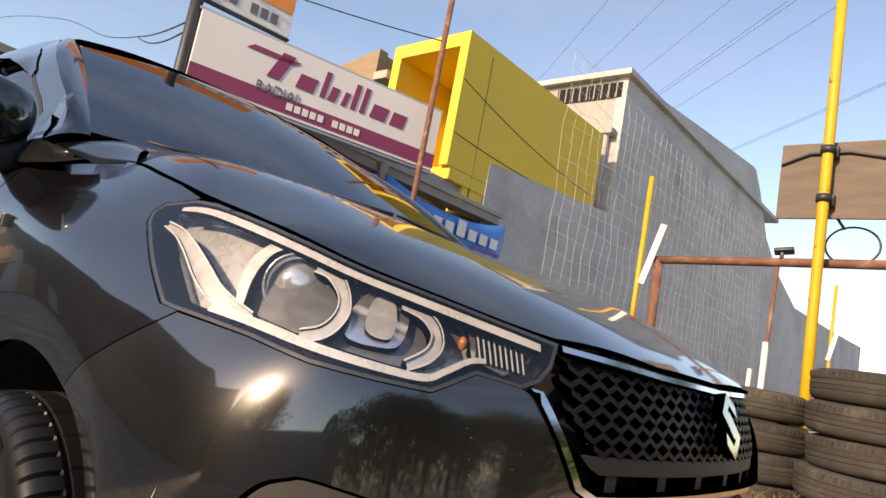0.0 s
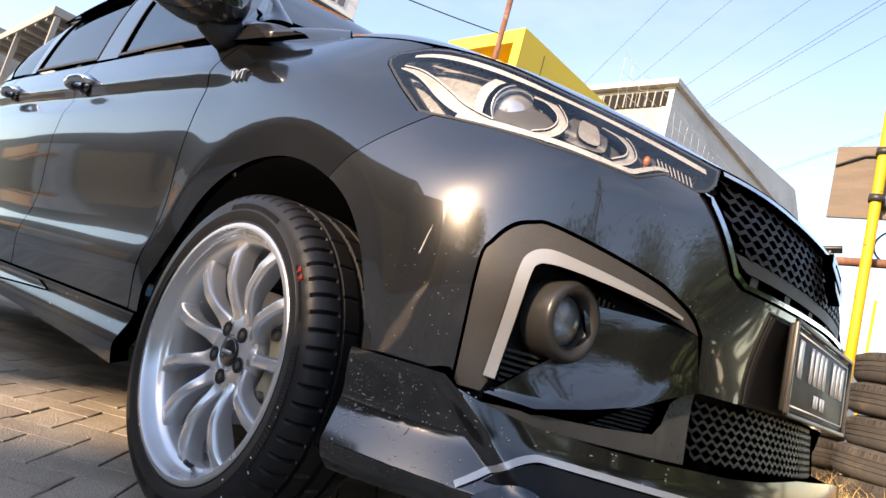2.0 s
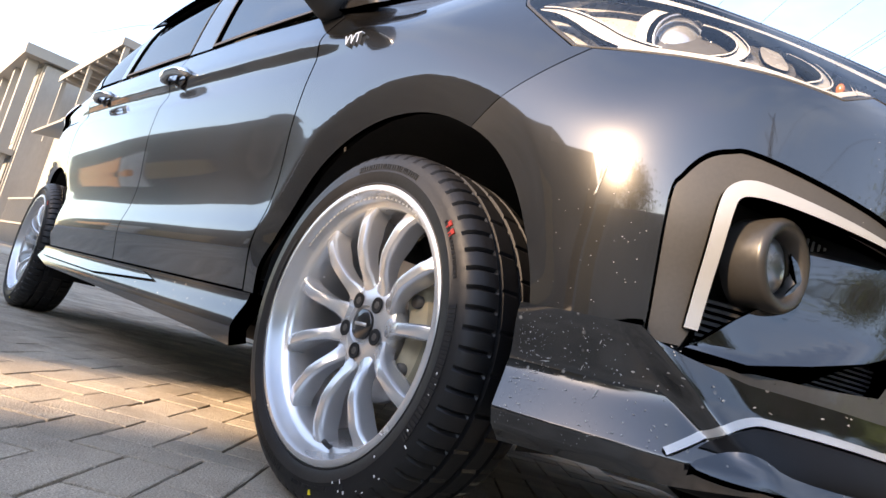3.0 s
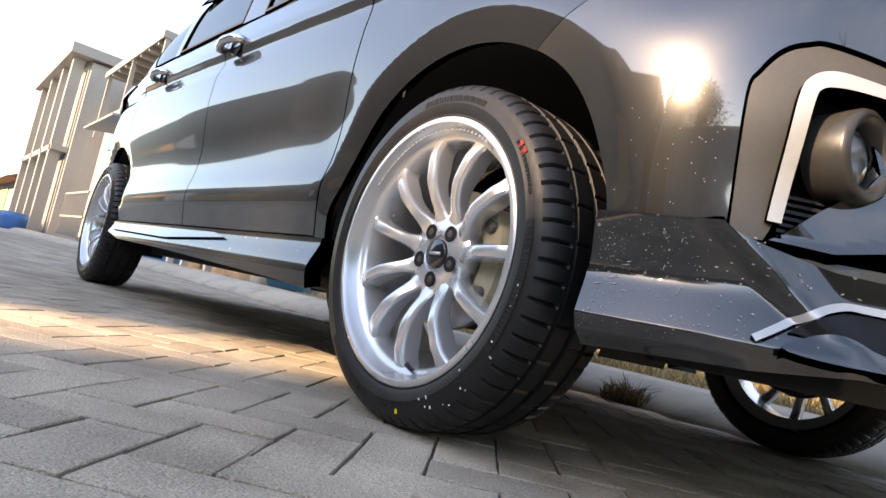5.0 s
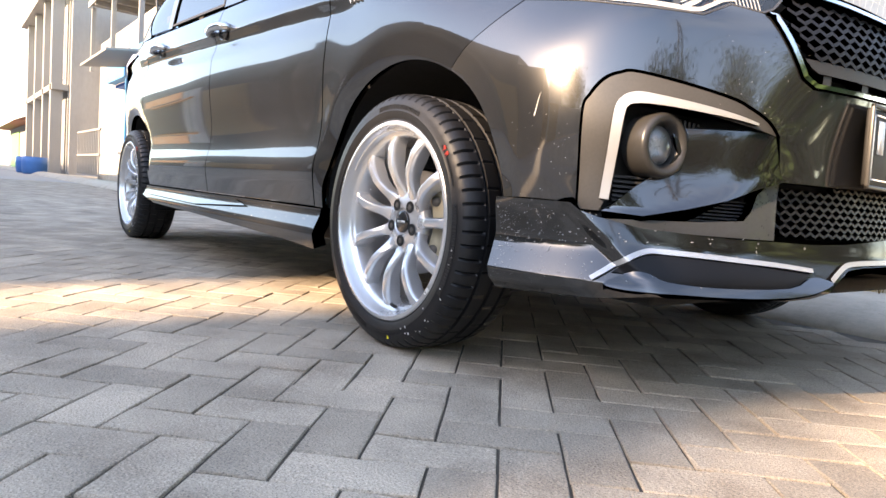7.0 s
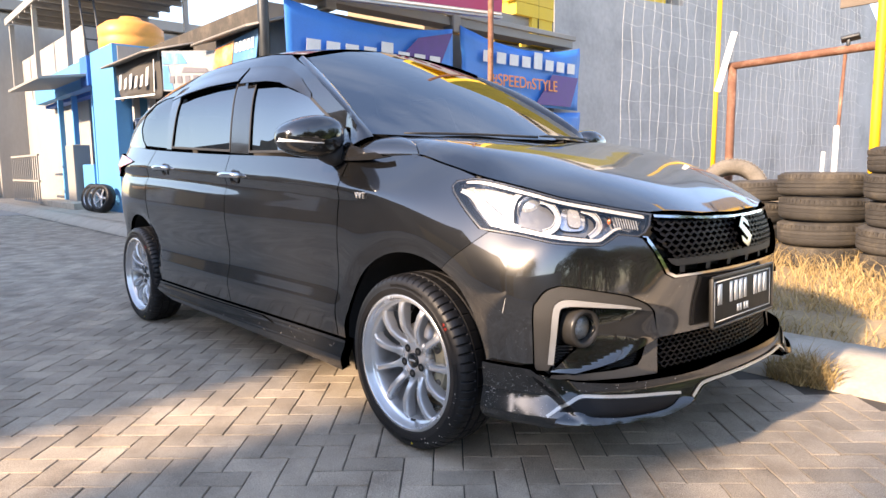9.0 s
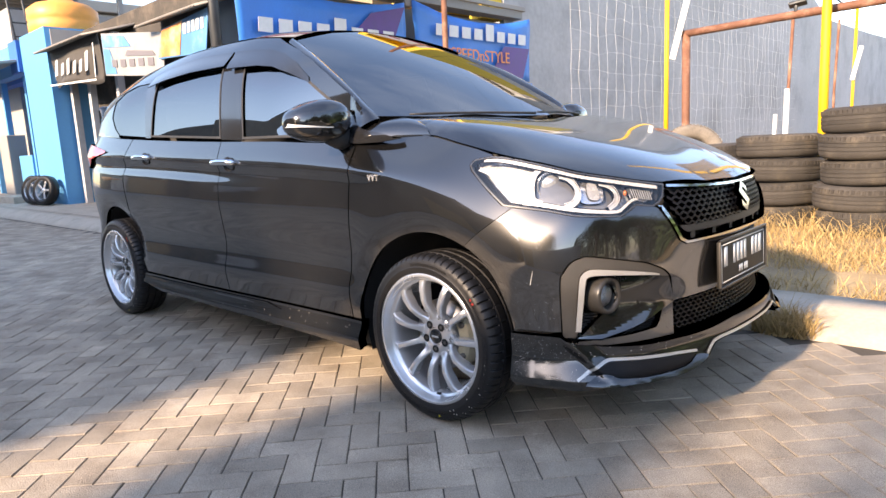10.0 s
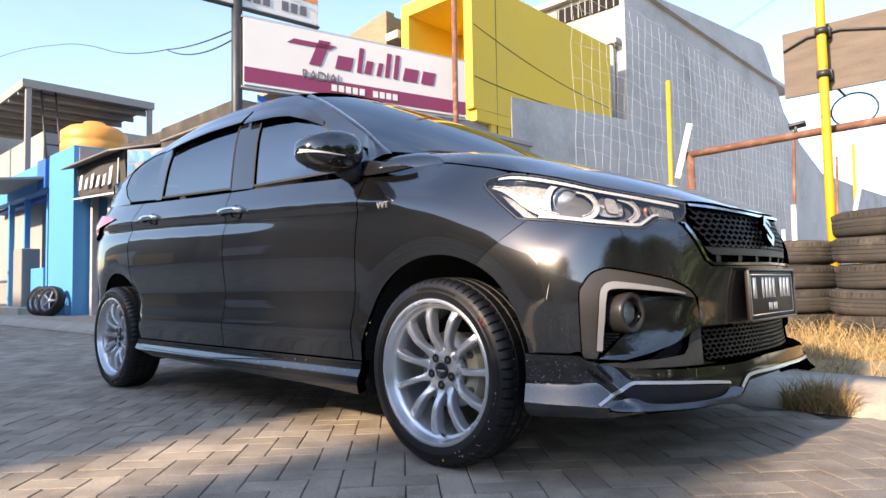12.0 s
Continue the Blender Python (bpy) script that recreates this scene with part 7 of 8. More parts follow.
part("hem", slab([(-10.78, 2.40), (-10.75, 2.40), (-10.70, 2.98), (-10.73, 2.98)], -0.006, "y", 2.13), WHITE_MARK, db, flat=True)
POSTER_GREY = material("faded_poster", (0.27, 0.275, 0.275), 0.5, var=0.15, scale=3, second=(0.18, 0.20, 0.22), second_at=(0.5, 0.7), second_scale=2.5)
POSTER_BLUE = material("poster_blue", (0.07, 0.22, 0.42), 0.5, var=0.25, scale=3, second=(0.25, 0.38, 0.48), second_at=(0.52, 0.7), second_scale=2.5)
POSTER_FIRE = material("poster_orange", (0.62, 0.22, 0.06), 0.5, var=0.3, scale=4, second=(0.70, 0.45, 0.22), second_at=(0.45, 0.65), second_scale=4)
pb = part("poster", slab([(-10.50, 2.40), (-8.30, 2.18), (-8.20, 2.80), (-10.50, 3.10)], 0.01, "y", 2.20), POSTER_GREY, flat=True)
tagged(pb, "faded grey and blue poster with dark bars below the canopy", "poster")
part("field", slab([(-10.46, 2.86), (-9.35, 2.74), (-9.6, 2.94), (-10.46, 3.06)], -0.006, "y", 2.196), POSTER_BLUE, pb, flat=True)
part("field", slab([(-10.46, 2.42), (-10.0, 2.38), (-10.2, 2.80), (-10.46, 2.84)], -0.006, "y", 2.196), POSTER_BLUE, pb, flat=True)
for i in range(5):
    x = -10.15 + i * 0.34
    part("bar", slab([(x, 2.50 - i * 0.03), (x + 0.20, 2.48 - i * 0.03), (x + 0.20, 2.60 - i * 0.03), (x, 2.62 - i * 0.03)], -0.006, "y", 2.194), SIGN_GREY, pb, flat=True)
part("bar", slab([(-9.6, 2.62), (-8.5, 2.50), (-8.6, 2.58), (-9.5, 2.70)], -0.006, "y", 2.194), SIGN_GREY, pb, flat=True)
pc = part("poster", slab([(-8.35, 2.42), (-6.92, 2.34), (-6.74, 2.90), (-8.15, 2.82)], 0.01, "y", 2.16), POSTER_BLUE, flat=True)
tagged(pc, "blue and orange printed poster below the canopy", "poster")
part("field", slab([(-8.32, 2.44), (-7.65, 2.40), (-7.50, 2.84), (-8.13, 2.80)], -0.006, "y", 2.156), POSTER_FIRE, pc, flat=True)
for i in range(5):
    x = -7.48 + i * 0.125
    part("bar", slab([(x, 2.66), (x + 0.08, 2.66), (x + 0.10, 2.80), (x + 0.02, 2.80)], -0.006, "y", 2.154), WHITE_MARK, pc, flat=True)

blue = tagged(empty("blue_shop"), "sky-blue painted shop with a deep blue doorway and a small awning", "building")
part("front_wall", box((-14.9, 2.2, 0.09), (-13.3, 5.2, 3.64)), BLUE_WALL, blue, flat=True)
part("side_face", box((-13.298, 2.3, 2.6), (-13.27, 5.2, 3.60)), RENDER_LIGHT, blue, "bare grey side", flat=True)
part("parapet", box((-21, 2.25, 2.95), (-14.905, 2.5, 3.60)), BLUE_WALL, blue, flat=True)
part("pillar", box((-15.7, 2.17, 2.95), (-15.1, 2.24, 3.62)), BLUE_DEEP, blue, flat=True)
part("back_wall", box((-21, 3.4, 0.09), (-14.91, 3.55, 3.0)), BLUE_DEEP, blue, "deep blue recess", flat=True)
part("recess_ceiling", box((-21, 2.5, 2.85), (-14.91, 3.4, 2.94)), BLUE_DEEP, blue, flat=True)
for x in (-15.4, -17.2, -18.6):
    part("door_frame", box((x - 0.06, 2.3, 0.09), (x + 0.06, 2.42, 2.9)), BLUE_WALL, blue, flat=True)
part("awning", box((-18.6, 1.2, 0), (-15.2, 2.25, 0.06), 0.01, pose(0, 0, 2.86, 8, 0, 0)), WHITE_WALL, blue, "small white awning", flat=True)
part("counter", box((-16.4, 2.25, 0.09), (-15.45, 2.45, 1.15), 0.01), BLUE_WALL, blue, flat=True)
cab = part("white_cabinet", box((-17.3, 2.1, 0.09), (-16.6, 2.5, 1.65), 0.02), WHITE_WALL, flat=True)
tagged(cab, "white metal cabinet standing by the blue doorway", "cabinet")
step_ = part("door_step", box((-19, 1.75, 0.09), (-15.4, 2.2, 0.24), 0.01), CONCRETE, flat=True)
structure(step_, "pale concrete step before the blue shop", "step")
gate = tagged(empty("white_gate"), "white painted steel bar gate beside the blue shop", "gate")
for i in range(14):
    part("bar", box((-21.6 + i * 0.26, 1.62, 0.15), (-21.57 + i * 0.26, 1.65, 1.42)), WHITE_WALL, gate, flat=True)
for z in (0.15, 0.72, 1.40):
    part("rail", box((-21.65, 1.61, z), (-18.1, 1.66, z + 0.05)), WHITE_WALL, gate, flat=True)


def spare_wheel(x, y, turn):
    t = tagged(empty("spare_wheel", Matrix.Translation((x, y, 0.40)) @ pose(0, 0, 0, 78, 0, turn)), "black tyre on a silver spoked wheel leaning by the blue wall", "wheel", "wheels by the shop")
    part("tyre", lathe([(0.205, 0.085), (0.235, 0.10), (0.28, 0.095), (0.305, 0.07), (0.31, 0.0), (0.305, -0.07), (0.28, -0.095), (0.235, -0.10), (0.205, -0.085)], 40), RUBBER, t)
    part("rim", lathe([(0.21, 0.085), (0.20, 0.075), (0.19, 0.03), (0.19, -0.06)], 40), SILVER, t)
    for i in range(5):
        bm = bmesh.new()
        add_box(bm, (0.03, -0.022, 0.045), (0.20, 0.022, 0.065), 0.006, pose(0, 0, 0, 0, 0, i * 72))
        part("spoke", bm, SILVER, t, flat=True)
    part("hub", lathe([(0.06, 0.04), (0.055, 0.07), (0.0, 0.072)], 20), SILVER, t)


for x, turn in ((-14.45, 18), (-14.05, 24), (-13.65, 20)):
    spare_wheel(x, 1.92, turn)

# --- buildings farther down the road
tank = tagged(empty("water_tank"), "orange plastic water tank on the shop roof", "tank")
part("shell", lathe([(0.62, 3.72), (0.69, 3.78), (0.69, 3.98), (0.67, 4.01), (0.69, 4.05), (0.69, 4.26), (0.54, 4.38), (0.26, 4.46), (0.22, 4.52), (0.0, 4.54)], 40, Matrix.Translation((-14.45, 2.98, -0.08))), TANK_ORANGE, tank)
bb = tagged(empty("grey_house"), "grey rendered two-storey house with a steel-framed roof terrace", "building")
part("wall", box((-25.2, 2.75, 0.05), (-17.4, 12, 4.75)), RENDER_LIGHT, bb, flat=True)
part("terrace_roof", box((-24, 2.2, 5.78), (-17.0, 5.4, 5.86)), ROOF_SHEET, bb, "terrace roof sheet", flat=True)
part("roof_edge", box((-24, 2.16, 5.70), (-16.96, 2.2, 5.90)), WHITE_WALL, bb, flat=True)
part("roof_edge", box((-17.0, 2.16, 5.70), (-16.95, 5.4, 5.90)), WHITE_WALL, bb, flat=True)
for x, y in ((-17.05, 2.3), (-17.05, 5.3), (-20.5, 2.3), (-23.8, 2.3)):
    part("post", box((x - 0.06, y - 0.06, 4.0 if y > 3 else 3.6), (x + 0.06, y + 0.06, 5.7)), WHITE_WALL, bb, flat=True)
for i in range(7):
    part("roof_beam", box((-17.6 - i * 0.9, 2.2, 5.62), (-17.52 - i * 0.9, 5.4, 5.76)), WHITE_WALL, bb, flat=True)
ladder = tagged(empty("ladder"), "dark steel ladder up to the roof terrace", "ladder")
for y in (2.62, 2.95):
    part("rail", tube([(-16.6, y, 3.6), (-17.2, y, 5.75)], 0.025, 8), DARK_STEEL, ladder)
for k in range(6):
    part("rung", tube([(-16.7 - k * 0.1, 2.62, 3.95 + k * 0.34), (-16.7 - k * 0.1, 2.95, 3.95 + k * 0.34)], 0.018, 8), DARK_STEEL, ladder)
wh = tagged(empty("white_house"), "white two-storey house with columns and a projecting roof edge", "building")
part("wall", box((-34, 1.8, 0.0), (-25.25, 11, 6.4)), WHITE_WALL, wh, flat=True)
part("flank", box((-25.245, 1.85, 0.0), (-25.0, 11, 6.3)), RENDER_LIGHT, wh, "grey flank wall", flat=True)
part("roof_edge", box((-34.5, 1.1, 6.4), (-24.8, 11, 6.75)), WHITE_WALL, wh, flat=True)
part("balcony", box((-34, 1.3, 3.0), (-25.2, 1.795, 3.2)), WHITE_WALL, wh, flat=True)
for x in (-33.5, -30.6, -27.8, -25.6):
    part("column", box((x - 0.18, 1.3, 0.0), (x + 0.18, 1.66, 6.4)), WHITE_WALL, wh, flat=True)
for x, z in ((-32, 3.5), (-29.2, 3.5), (-26.7, 3.5), (-32, 0.5), (-29.2, 0.5)):
    part("window", box((x - 0.6, 1.77, z), (x + 0.6, 1.805, z + 1.9)), RENDER_GREY, wh, "dark window", flat=True)
hs = tagged(empty("small_house"), "low house with a red tiled roof down the road", "building")
part("wall", box((-52, 2.0, 0), (-38, 9, 2.6)), RENDER_LIGHT, hs, flat=True)
part("roof", slab([(1.2, 2.5), (9.5, 2.5), (5.4, 4.6)], 15, "x", -53), ROOF_TILE, hs, flat=True)
part("front", box((-50, 1.95, 0.0), (-45, 2.0, 2.2)), material("green_shutter", (0.20, 0.40, 0.16), 0.7), hs, "green shutter", flat=True)
for x, y in ((-26.6, 1.0), (-28.9, 1.0)):
    bt = part("blue_barrel", lathe([(0.0, 0.0), (0.36, 0.0), (0.40, 0.06), (0.42, 0.40), (0.40, 0.62), (0.36, 0.62), (0.34, 0.5), (0.0, 0.5)], 28, Matrix.Translation((x, y, 0.0))), BARREL_BLUE)
    tagged(bt, "cut blue plastic barrel used as a planter", "barrel", "blue barrels")
slope = part("far_house", slab([(-2.0, 0.0), (4.0, 0.0), (4.0, 3.4), (1.0, 5.0), (-2.0, 3.4)], 6, "y", 44), BOARD, flat=True)
tagged(slope, "low brown house at the far end of the field", "building")
bb_ = part("blue_basin", lathe([(0.0, 0.02), (0.30, 0.02), (0.36, 0.14), (0.38, 0.14), (0.38, 0.16), (0.33, 0.15), (0.28, 0.04), (0.0, 0.04)], 32, Matrix.Translation((-6.2, 2.0, 0.10))), BLUE_WALL)
tagged(bb_, "blue plastic basin on the forecourt", "basin")
stone = part("concrete_block", box((-6.95, 1.75, 0.09), (-6.65, 2.0, 0.36), 0.03), CONCRETE)
tagged(stone, "pale concrete block on the forecourt", "block")

# --- cables
def cable(name, pts, sag, r=0.012):
    a, b = Vector(pts[0]), Vector(pts[1])
    line = [a.lerp(b, i / 24) - Vector((0, 0, sag * 4 * (i / 24) * (1 - i / 24))) for i in range(25)]
    ob = part(name, tube(line, r, 5, caps=False), CABLE)
    return tagged(ob, "thin black overhead cable", "cable", "overhead cables")


for run, sag in ((((-6.7, 2.2, 4.22), (-12, 3.58, 5.68)), 0.06), (((-12, 3.58, 5.68), (-20, 5.3, 8.17)), 0.08), (((-20, 5.3, 8.17), (-27, 5.78, 10.38)), -0.12), (((-27, 5.78, 10.38), (-34, 5.41, 11.6)), -0.10), (((-34, 5.41, 11.6), (-46, 4.4, 13.4)), 0.2)):
    cable("cable", run, sag)
cable("cable", ((-6.7, 2.2, 4.10), (-12, 3.58, 5.66)), 0.16)
cable("cable", ((-6.7, 2.3, 5.0), (-5.6, 5.55, 5.4)), 0.05, 0.009)
cable("cable", ((-6.995, 7.7, 4.86), (-6.995, 12.87, 4.93)), 0.12, 0.009)
cable("cable", ((-6.995, 7.7, 5.95), (-6.995, 13.35, 5.24)), 0.15, 0.008)
cable("cable", ((-7.0, 8.44, 6.75), (-7.012, 8.44, 3.5)), 0.0, 0.012)


def pylon(x, y):
    """A lattice mast with three arms."""
    bm = bmesh.new()
    for sx_, sy_ in ((-1, -1), (-1, 1), (1, -1), (1, 1)):
        add_tube(bm, [(x + 3 * sx_, y + 3 * sy_, -0.1), (x + 0.9 * sx_, y + 0.9 * sy_, 26), (x, y, 46)], 0.12, 5)
    for k in range(14):
        z0, z1 = k * 3.0, k * 3.0 + 3.0
        w0, w1 = 3 - 2.1 * min(1, z0 / 26), 3 - 2.1 * min(1, z1 / 26)
        for a, b in (((-w0, -w0), (w1, -w1)), ((w0, -w0), (w1, w1)), ((w0, w0), (-w1, w1)), ((-w0, w0), (-w1, -w1))):
            add_tube(bm, [(x + a[0], y + a[1], z0), (x + b[0], y + b[1], z1)], 0.06, 4)
    for z in (32, 37, 42):
        add_tube(bm, [(x - 6, y - 2, z), (x, y, z + 1), (x + 6, y + 2, z)], 0.12, 5)
    ob = part("pylon", bm, STEEL_DARK)
    return tagged(ob, "steel lattice power pylon far behind the field", "pylon", "pylons")


pylon(-96.5, 116.9)
pylon(57.0, -11.0)
line_d, line_n = Vector((-0.768, 0.640, 0)), Vector((0.640, 0.768, 0))
for off, z in ((31.0, 30.0), (27.7, 30.0), (28.5, 30.4), (27.5, 34.0), (36.8, 26.0), (37.1, 26.4), (18.5, 34.0), (23.0, 34.4)):
    ends = [line_n * off + line_d * k + Vector((0, 0, z + 3.0)) for k in (149, -51)]
    cable("cable", tuple(tuple(e) for e in ends), 3.0, 0.016)

# --- houses across the road, which shade it, and trees along it
# brown set low so these shaded fronts reflect dark in the doors
OPP = material("dark_brown_wall", (0.13, 0.122, 0.112), 0.85, var=0.3, scale=0.5, fine=6, second=(0.19, 0.175, 0.155), second_at=(0.5, 0.7), second_scale=0.4)
opp1 = tagged(empty("house_row"), "plain brown houses across the road", "building")
part("wall", box((-3.2, -16, 0), (-1.03, -9.0, 4.40)), OPP, opp1, flat=True)
part("wall", box((-9.49, -16, 0), (-3.21, -9.0, 5.4)), OPP, opp1, flat=True)
OPP_DARK = material("dark_shuttered_wall", (0.09, 0.09, 0.092), 0.85, var=0.3, scale=0.5, fine=6, second=(0.09, 0.085, 0.08), second_at=(0.5, 0.7), second_scale=0.4)
opp0 = tagged(empty("house_row"), "low dark houses with one taller house further along the road", "building")
part("wall", box((-60, -18, 0), (-18.01, -11.0, 6.4)), OPP_DARK, opp0, flat=True)
part("tall_wall", box((-18.0, -16, 0), (-9.5, -9.0, 5.6)), OPP, opp0, "taller pale brown house front", flat=True)
part("door", box((-6.2, -9.0, 0), (-3.4, -8.95, 2.6)), BOARD, opp1, flat=True)
part("window", box((-15.5, -9.0, 1.0), (-13.4, -8.96, 2.4)), RENDER_GREY, opp0, flat=True)
OPP_LIGHT = material("grey_plaster_wall", (0.30, 0.29, 0.27), 0.85, var=0.15, scale=0.5, fine=6, second=(0.24, 0.23, 0.21), second_at=(0.5, 0.7), second_scale=0.4)
opp2 = tagged(empty("house_row"), "plain grey plastered house across the road", "building")
part("wall", box((-0.48, -16, 0), (0.80, -9.0, 4.30)), OPP_LIGHT, opp2, flat=True)
part("yard_wall", box((0.81, -9.3, 0), (12.0, -9.0, 2.1)), OPP_LIGHT, opp2, flat=True)
part("door", box((-0.3, -9.0, 0), (0.6, -8.95, 2.2)), BOARD, opp2, flat=True)
part("awning", box((-46.0, -11.9, 2.5), (-33.0, -10.4, 2.62), 0.0, pose(0, 0, 0.0, 0, 0, 0)), SIGN_ORANGE, opp0, "orange awning", flat=True)
part("sign_band", box((-52.0, -11.0, 2.9), (-38.0, -10.93, 4.1)), SIGN_ORANGE, opp0, "orange-red sign band", flat=True)
part("shutter", box((-30.5, -11.0, 0.2), (-25.0, -10.95, 2.9)), BOARD, opp0, "weathered wooden shutter", flat=True)
part("pale_front", box((-37.5, -11.0, 0.2), (-31.0, -10.95, 3.9)), RENDER_GREY, opp0, "grey rendered shop front", flat=True)


def hedge(x0, x1, y0, y1, h, count, seed, label):
    """A dense belt of shrubs: many leaves through its depth, ragged along the top."""
    rng = random.Random(seed)
    vs, fs = [], []
    while len(fs) < count:
        x, y = rng.uniform(x0, x1), rng.uniform(y0, y1)
        top = h * (0.72 + 0.5 * noise.noise(Vector((x * 0.35, y * 0.35, seed))))
        c = Vector((x, y, top * math.sqrt(rng.random())))
        u = Vector((rng.uniform(-1, 1), rng.uniform(-1, 1), rng.uniform(-1, 0.6))).normalized()
        v = u.orthogonal().normalized()
        a = rng.uniform(0.10, 0.24)
        k = len(vs)
        vs += [tuple(c - u * a), tuple(c + v * a * 0.5), tuple(c + u * a), tuple(c - v * a * 0.5)]
        fs.append((k, k + 1, k + 2, k + 3))
    me = bpy.data.meshes.new("hedge")
    me.from_pydata(vs, [], fs)
    me.materials.append(LEAF)
    return tagged(new("hedge", me), label, "hedge", kind="stuff")


hedge(18, 21, -20, 12, 6.5, 16000, 6, "tall dark green shrubs at the bend of the road")
hedge(31, 34, -30, 30, 5.0, 16000, 3, "dark green shrubs beyond the end of the road")
hedge(3.5, 14.5, 1.5, 3.4, 2.4, 13000, 5, "low dark green shrubs along the field's edge")
hedge(4.5, 30, -26, -23, 3.2, 9000, 4, "dark green shrubs across the side road")


def tree(x, y, h, r, seed, leaves=1100):
    """A street tree: tapered trunk, limbs and a crown of many small leaves."""
    rng = random.Random(seed)
    t = tagged(empty("tree"), "leafy street tree beside the road", "tree", "street trees")
    bm = bmesh.new()
    add_tube(bm, [(x, y, -0.02), (x + 0.06, y, h * 0.25), (x - 0.03, y + 0.05, h * 0.5), (x, y, h * 0.85)], [0.14, 0.11, 0.08, 0.03], 10)
    tips = []
    for i in range(13):
        a, z0 = rng.uniform(0, 6.28), h * rng.uniform(0.24, 0.6)
        e = Vector((x + r * 0.75 * math.cos(a), y + r * 0.75 * math.sin(a), z0 + h * rng.uniform(0.1, 0.35)))
        add_tube(bm, [(x, y, z0), ((x + e.x) / 2, (y + e.y) / 2, (z0 + e.z) / 2 + 0.1), e], [0.05, 0.035, 0.015], 6)
        tips.append(e)
    part("trunk", bm, BARK, t)
    vs, fs = [], []
    tips.append(Vector((x, y, h * 0.9)))
    for e in tips:
        for _ in range(leaves):
            d = Vector((rng.gauss(0, 1), rng.gauss(0, 1), rng.gauss(0, 0.8))) * r * 0.24
            c = e + d
            u = Vector((rng.uniform(-1, 1), rng.uniform(-1, 1), rng.uniform(-1, 0.3))).normalized()
            v = u.orthogonal().normalized()
            s = rng.uniform(0.05, 0.10)
            k = len(vs)
            vs += [tuple(c - u * s), tuple(c + v * s * 0.4), tuple(c + u * s), tuple(c - v * s * 0.4)]
            fs.append((k, k + 1, k + 2, k + 3))
    me = bpy.data.meshes.new("crown")
    me.from_pydata(vs, [], fs)
    me.materials.append(LEAF)
    ob = new("crown", me)
    ob.parent = t
    tagged(ob, kind="stuff")


for i, (x, y, h, r) in enumerate(((9.5, -3.8, 4.6, 2.0), (12.0, 1.9, 5.4, 2.5), (15.0, -3.4, 6.0, 2.6), (17.5, 2.6, 6.0, 2.8), (20.0, -2.2, 6.4, 2.8), (7.5, 5.2, 5.2, 2.3), (10.5, 7.0, 6.0, 2.6), (8.0, 10.0, 6.2, 2.6), (14.0, 10.5, 6.8, 3.0))):
    tree(x, y, h, r, 40 + i)
tree(2.1, -10.4, 5.2, 2.1, 60, 700)

# --- block paving in herringbone, laid at an angle to the road
PA = Vector((0.682, 0.731, 0)).normalized()
PB = Vector((-PA.y, PA.x, 0))
P0 = Vector((0.493, -1.304, 0))
UNIT, GAP = 0.0985, 0.0038


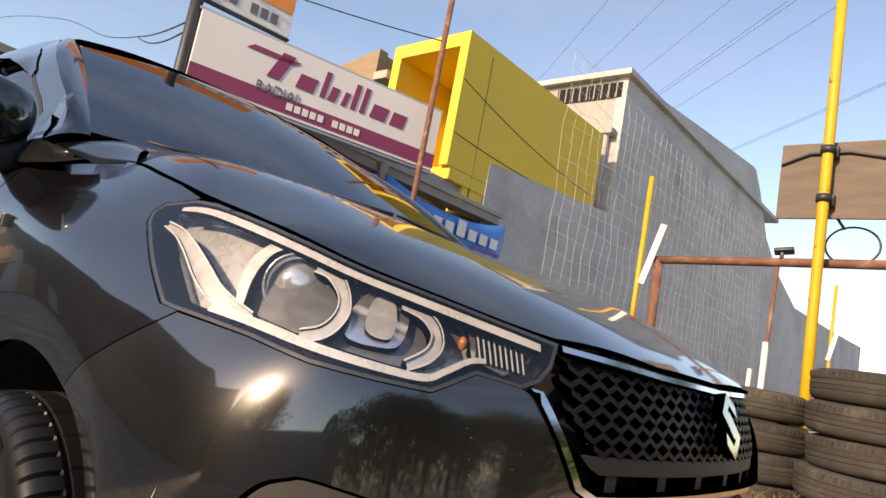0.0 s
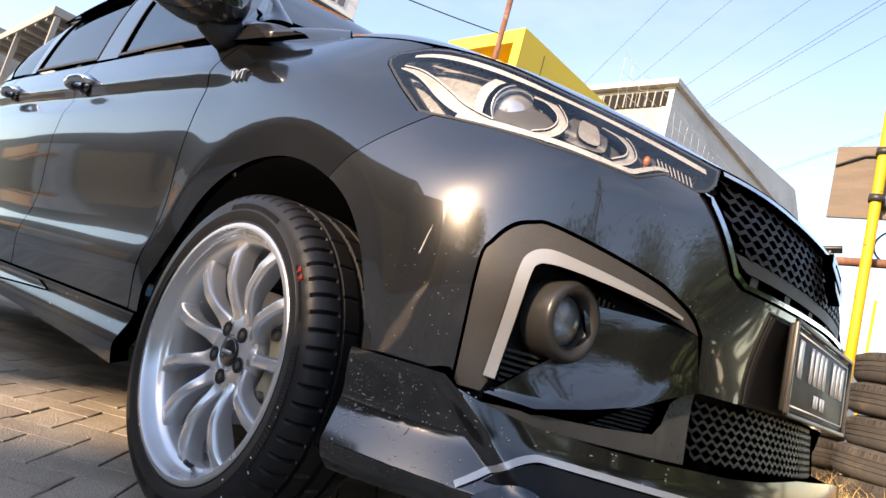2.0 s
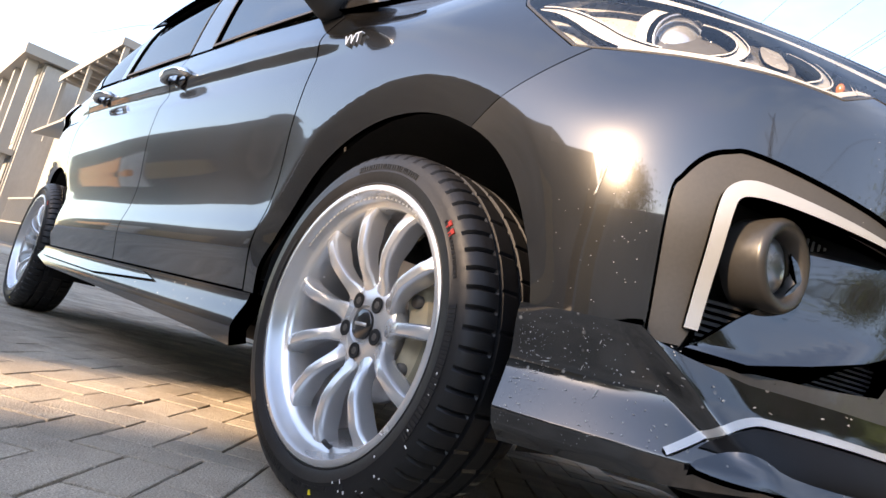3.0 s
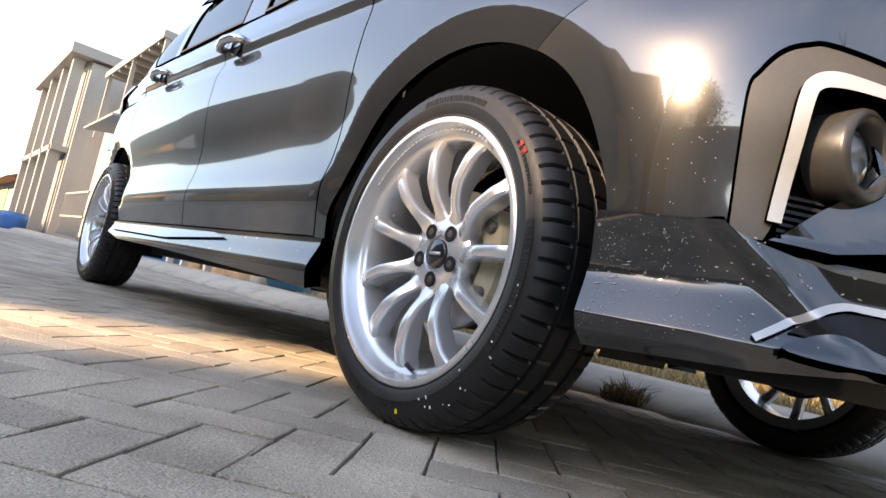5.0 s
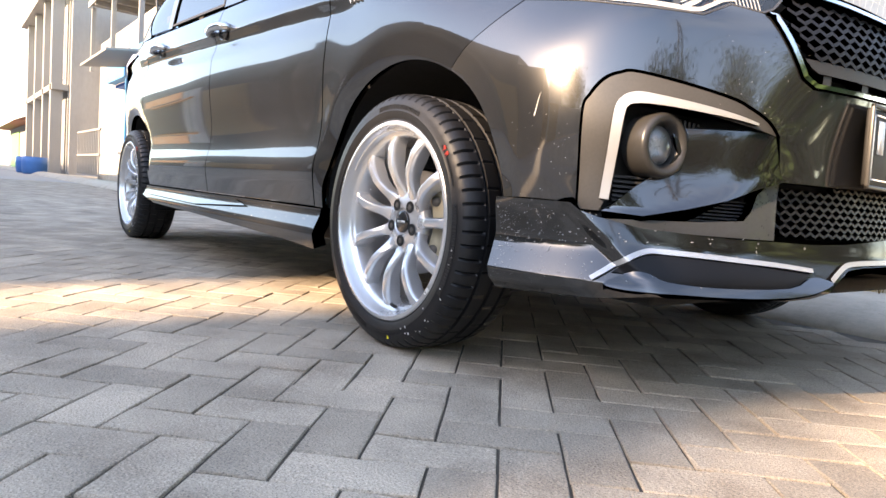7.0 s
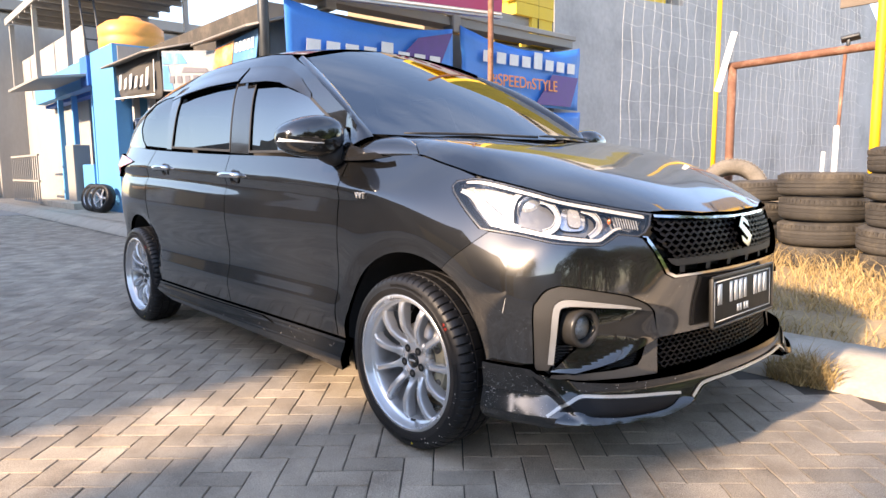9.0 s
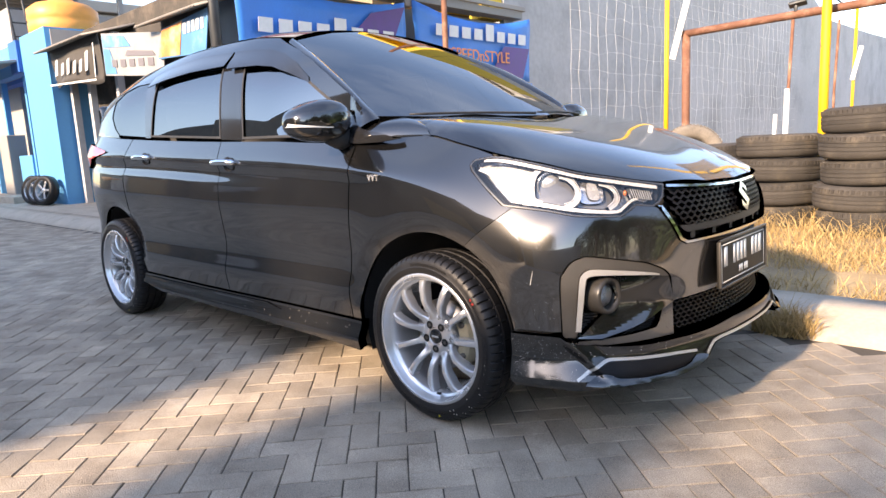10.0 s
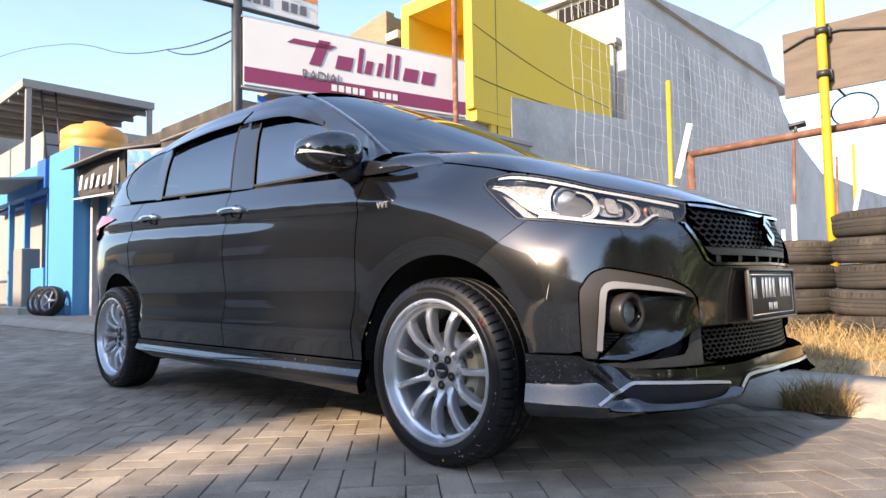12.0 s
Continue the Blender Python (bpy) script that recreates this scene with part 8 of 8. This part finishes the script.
def block_mesh(w, h, rng):
    """A paving block with worn, slightly crooked edges."""
    bm = bmesh.new()
    lo, hi = GAP / 2, -GAP / 2
    ring = []
    corners = [(lo, lo), (w + hi, lo), (w + hi, h + hi), (lo, h + hi)]
    for (ax, ay), (bx, by) in zip(corners, corners[1:] + corners[:1]):
        n = 4 if math.hypot(bx - ax, by - ay) > 0.12 else 2
        for i in range(n):
            ring.append((ax + (bx - ax) * i / n, ay + (by - ay) * i / n))
    low, edge, top = [], [], []
    for x, y in ring:
        dx, dy = w / 2 - x, h / 2 - y
        k = math.hypot(dx, dy)
        ux, uy = (math.copysign(1, dx) if abs(abs(dx) - w / 2 + lo) < 1e-6 else 0), (math.copysign(1, dy) if abs(abs(dy) - h / 2 + lo) < 1e-6 else 0)
        wob, wear = rng.uniform(-0.0004, 0.0013), rng.uniform(0.0008, 0.0024)
        if rng.random() < 0.10:
            wear += 0.004
        low.append(bm.verts.new((x + ux * wob, y + uy * wob, -0.02)))
        edge.append(bm.verts.new((x + ux * wob, y + uy * wob, -rng.uniform(0.0012, 0.0026))))
        top.append(bm.verts.new((x + ux * (wob + wear), y + uy * (wob + wear), 0)))
    n = len(ring)
    for i in range(n):
        j = (i + 1) % n
        bm.faces.new((low[i], low[j], edge[j], edge[i]))
        bm.faces.new((edge[i], edge[j], top[j], top[i]))
    bm.faces.new(top)
    bmesh.ops.transform(bm, matrix=Matrix.Translation((-w / 2, -h / 2, 0)), verts=bm.verts[:])
    return bm


def as_mesh(bm, name):
    me = bpy.data.meshes.new(name)
    bm.to_mesh(me)
    bm.free()
    me.materials.append(PAVER)
    return me


rng = random.Random(20)
long_a = [as_mesh(block_mesh(2 * UNIT, UNIT, rng), "paver") for _ in range(8)]
long_b = [as_mesh(block_mesh(UNIT, 2 * UNIT, rng), "paver") for _ in range(8)]
data = {id(m): ([tuple(v.co) for v in m.vertices], [tuple(p.vertices) for p in m.polygons]) for m in long_a + long_b}
road = bpy.data.objects["road"]
turn = Matrix((PA, PB, (0, 0, 1))).transposed().to_4x4()
vs, fs, near = [], [], []
rng = random.Random(21)
for a in range(-190, 130):
    for b in range(-150, 150):
        k = (a - b - 1) % 4
        if k not in (0, 3):
            continue
        me, da, db = (rng.choice(long_a), 2, 1) if k == 0 else (rng.choice(long_b), 1, 2)
        c = P0 + PA * ((a + da / 2) * UNIT) + PB * ((b + db / 2) * UNIT)
        if not (-15.9 < c.x < 3.12 and -6.42 < c.y < 0.80):
            continue
        m = Matrix.Translation((c.x, c.y, rng.uniform(-0.0012, 0.0008))) @ turn @ pose(0, 0, 0, rng.uniform(-0.7, 0.7), rng.uniform(-0.7, 0.7), rng.uniform(-0.6, 0.6))
        if -0.35 < c.x < 1.15 and -1.75 < c.y < -0.10 and len(near) < 300:
            near.append((me, m))
            continue
        k0 = len(vs)
        v0, f0 = data[id(me)]
        vs += [tuple(m @ Vector(v)) for v in v0]
        fs += [tuple(k0 + i for i in f) for f in f0]
me = bpy.data.meshes.new("paver_field")
me.from_pydata(vs, [], fs)
me.materials.append(PAVER)
field = new("paver_field", me)
field.parent = road
field["kind"] = "stuff"
for m_, mat_ in near:
    ob = new("paver", m_)
    ob.parent = road
    ob.matrix_basis = mat_
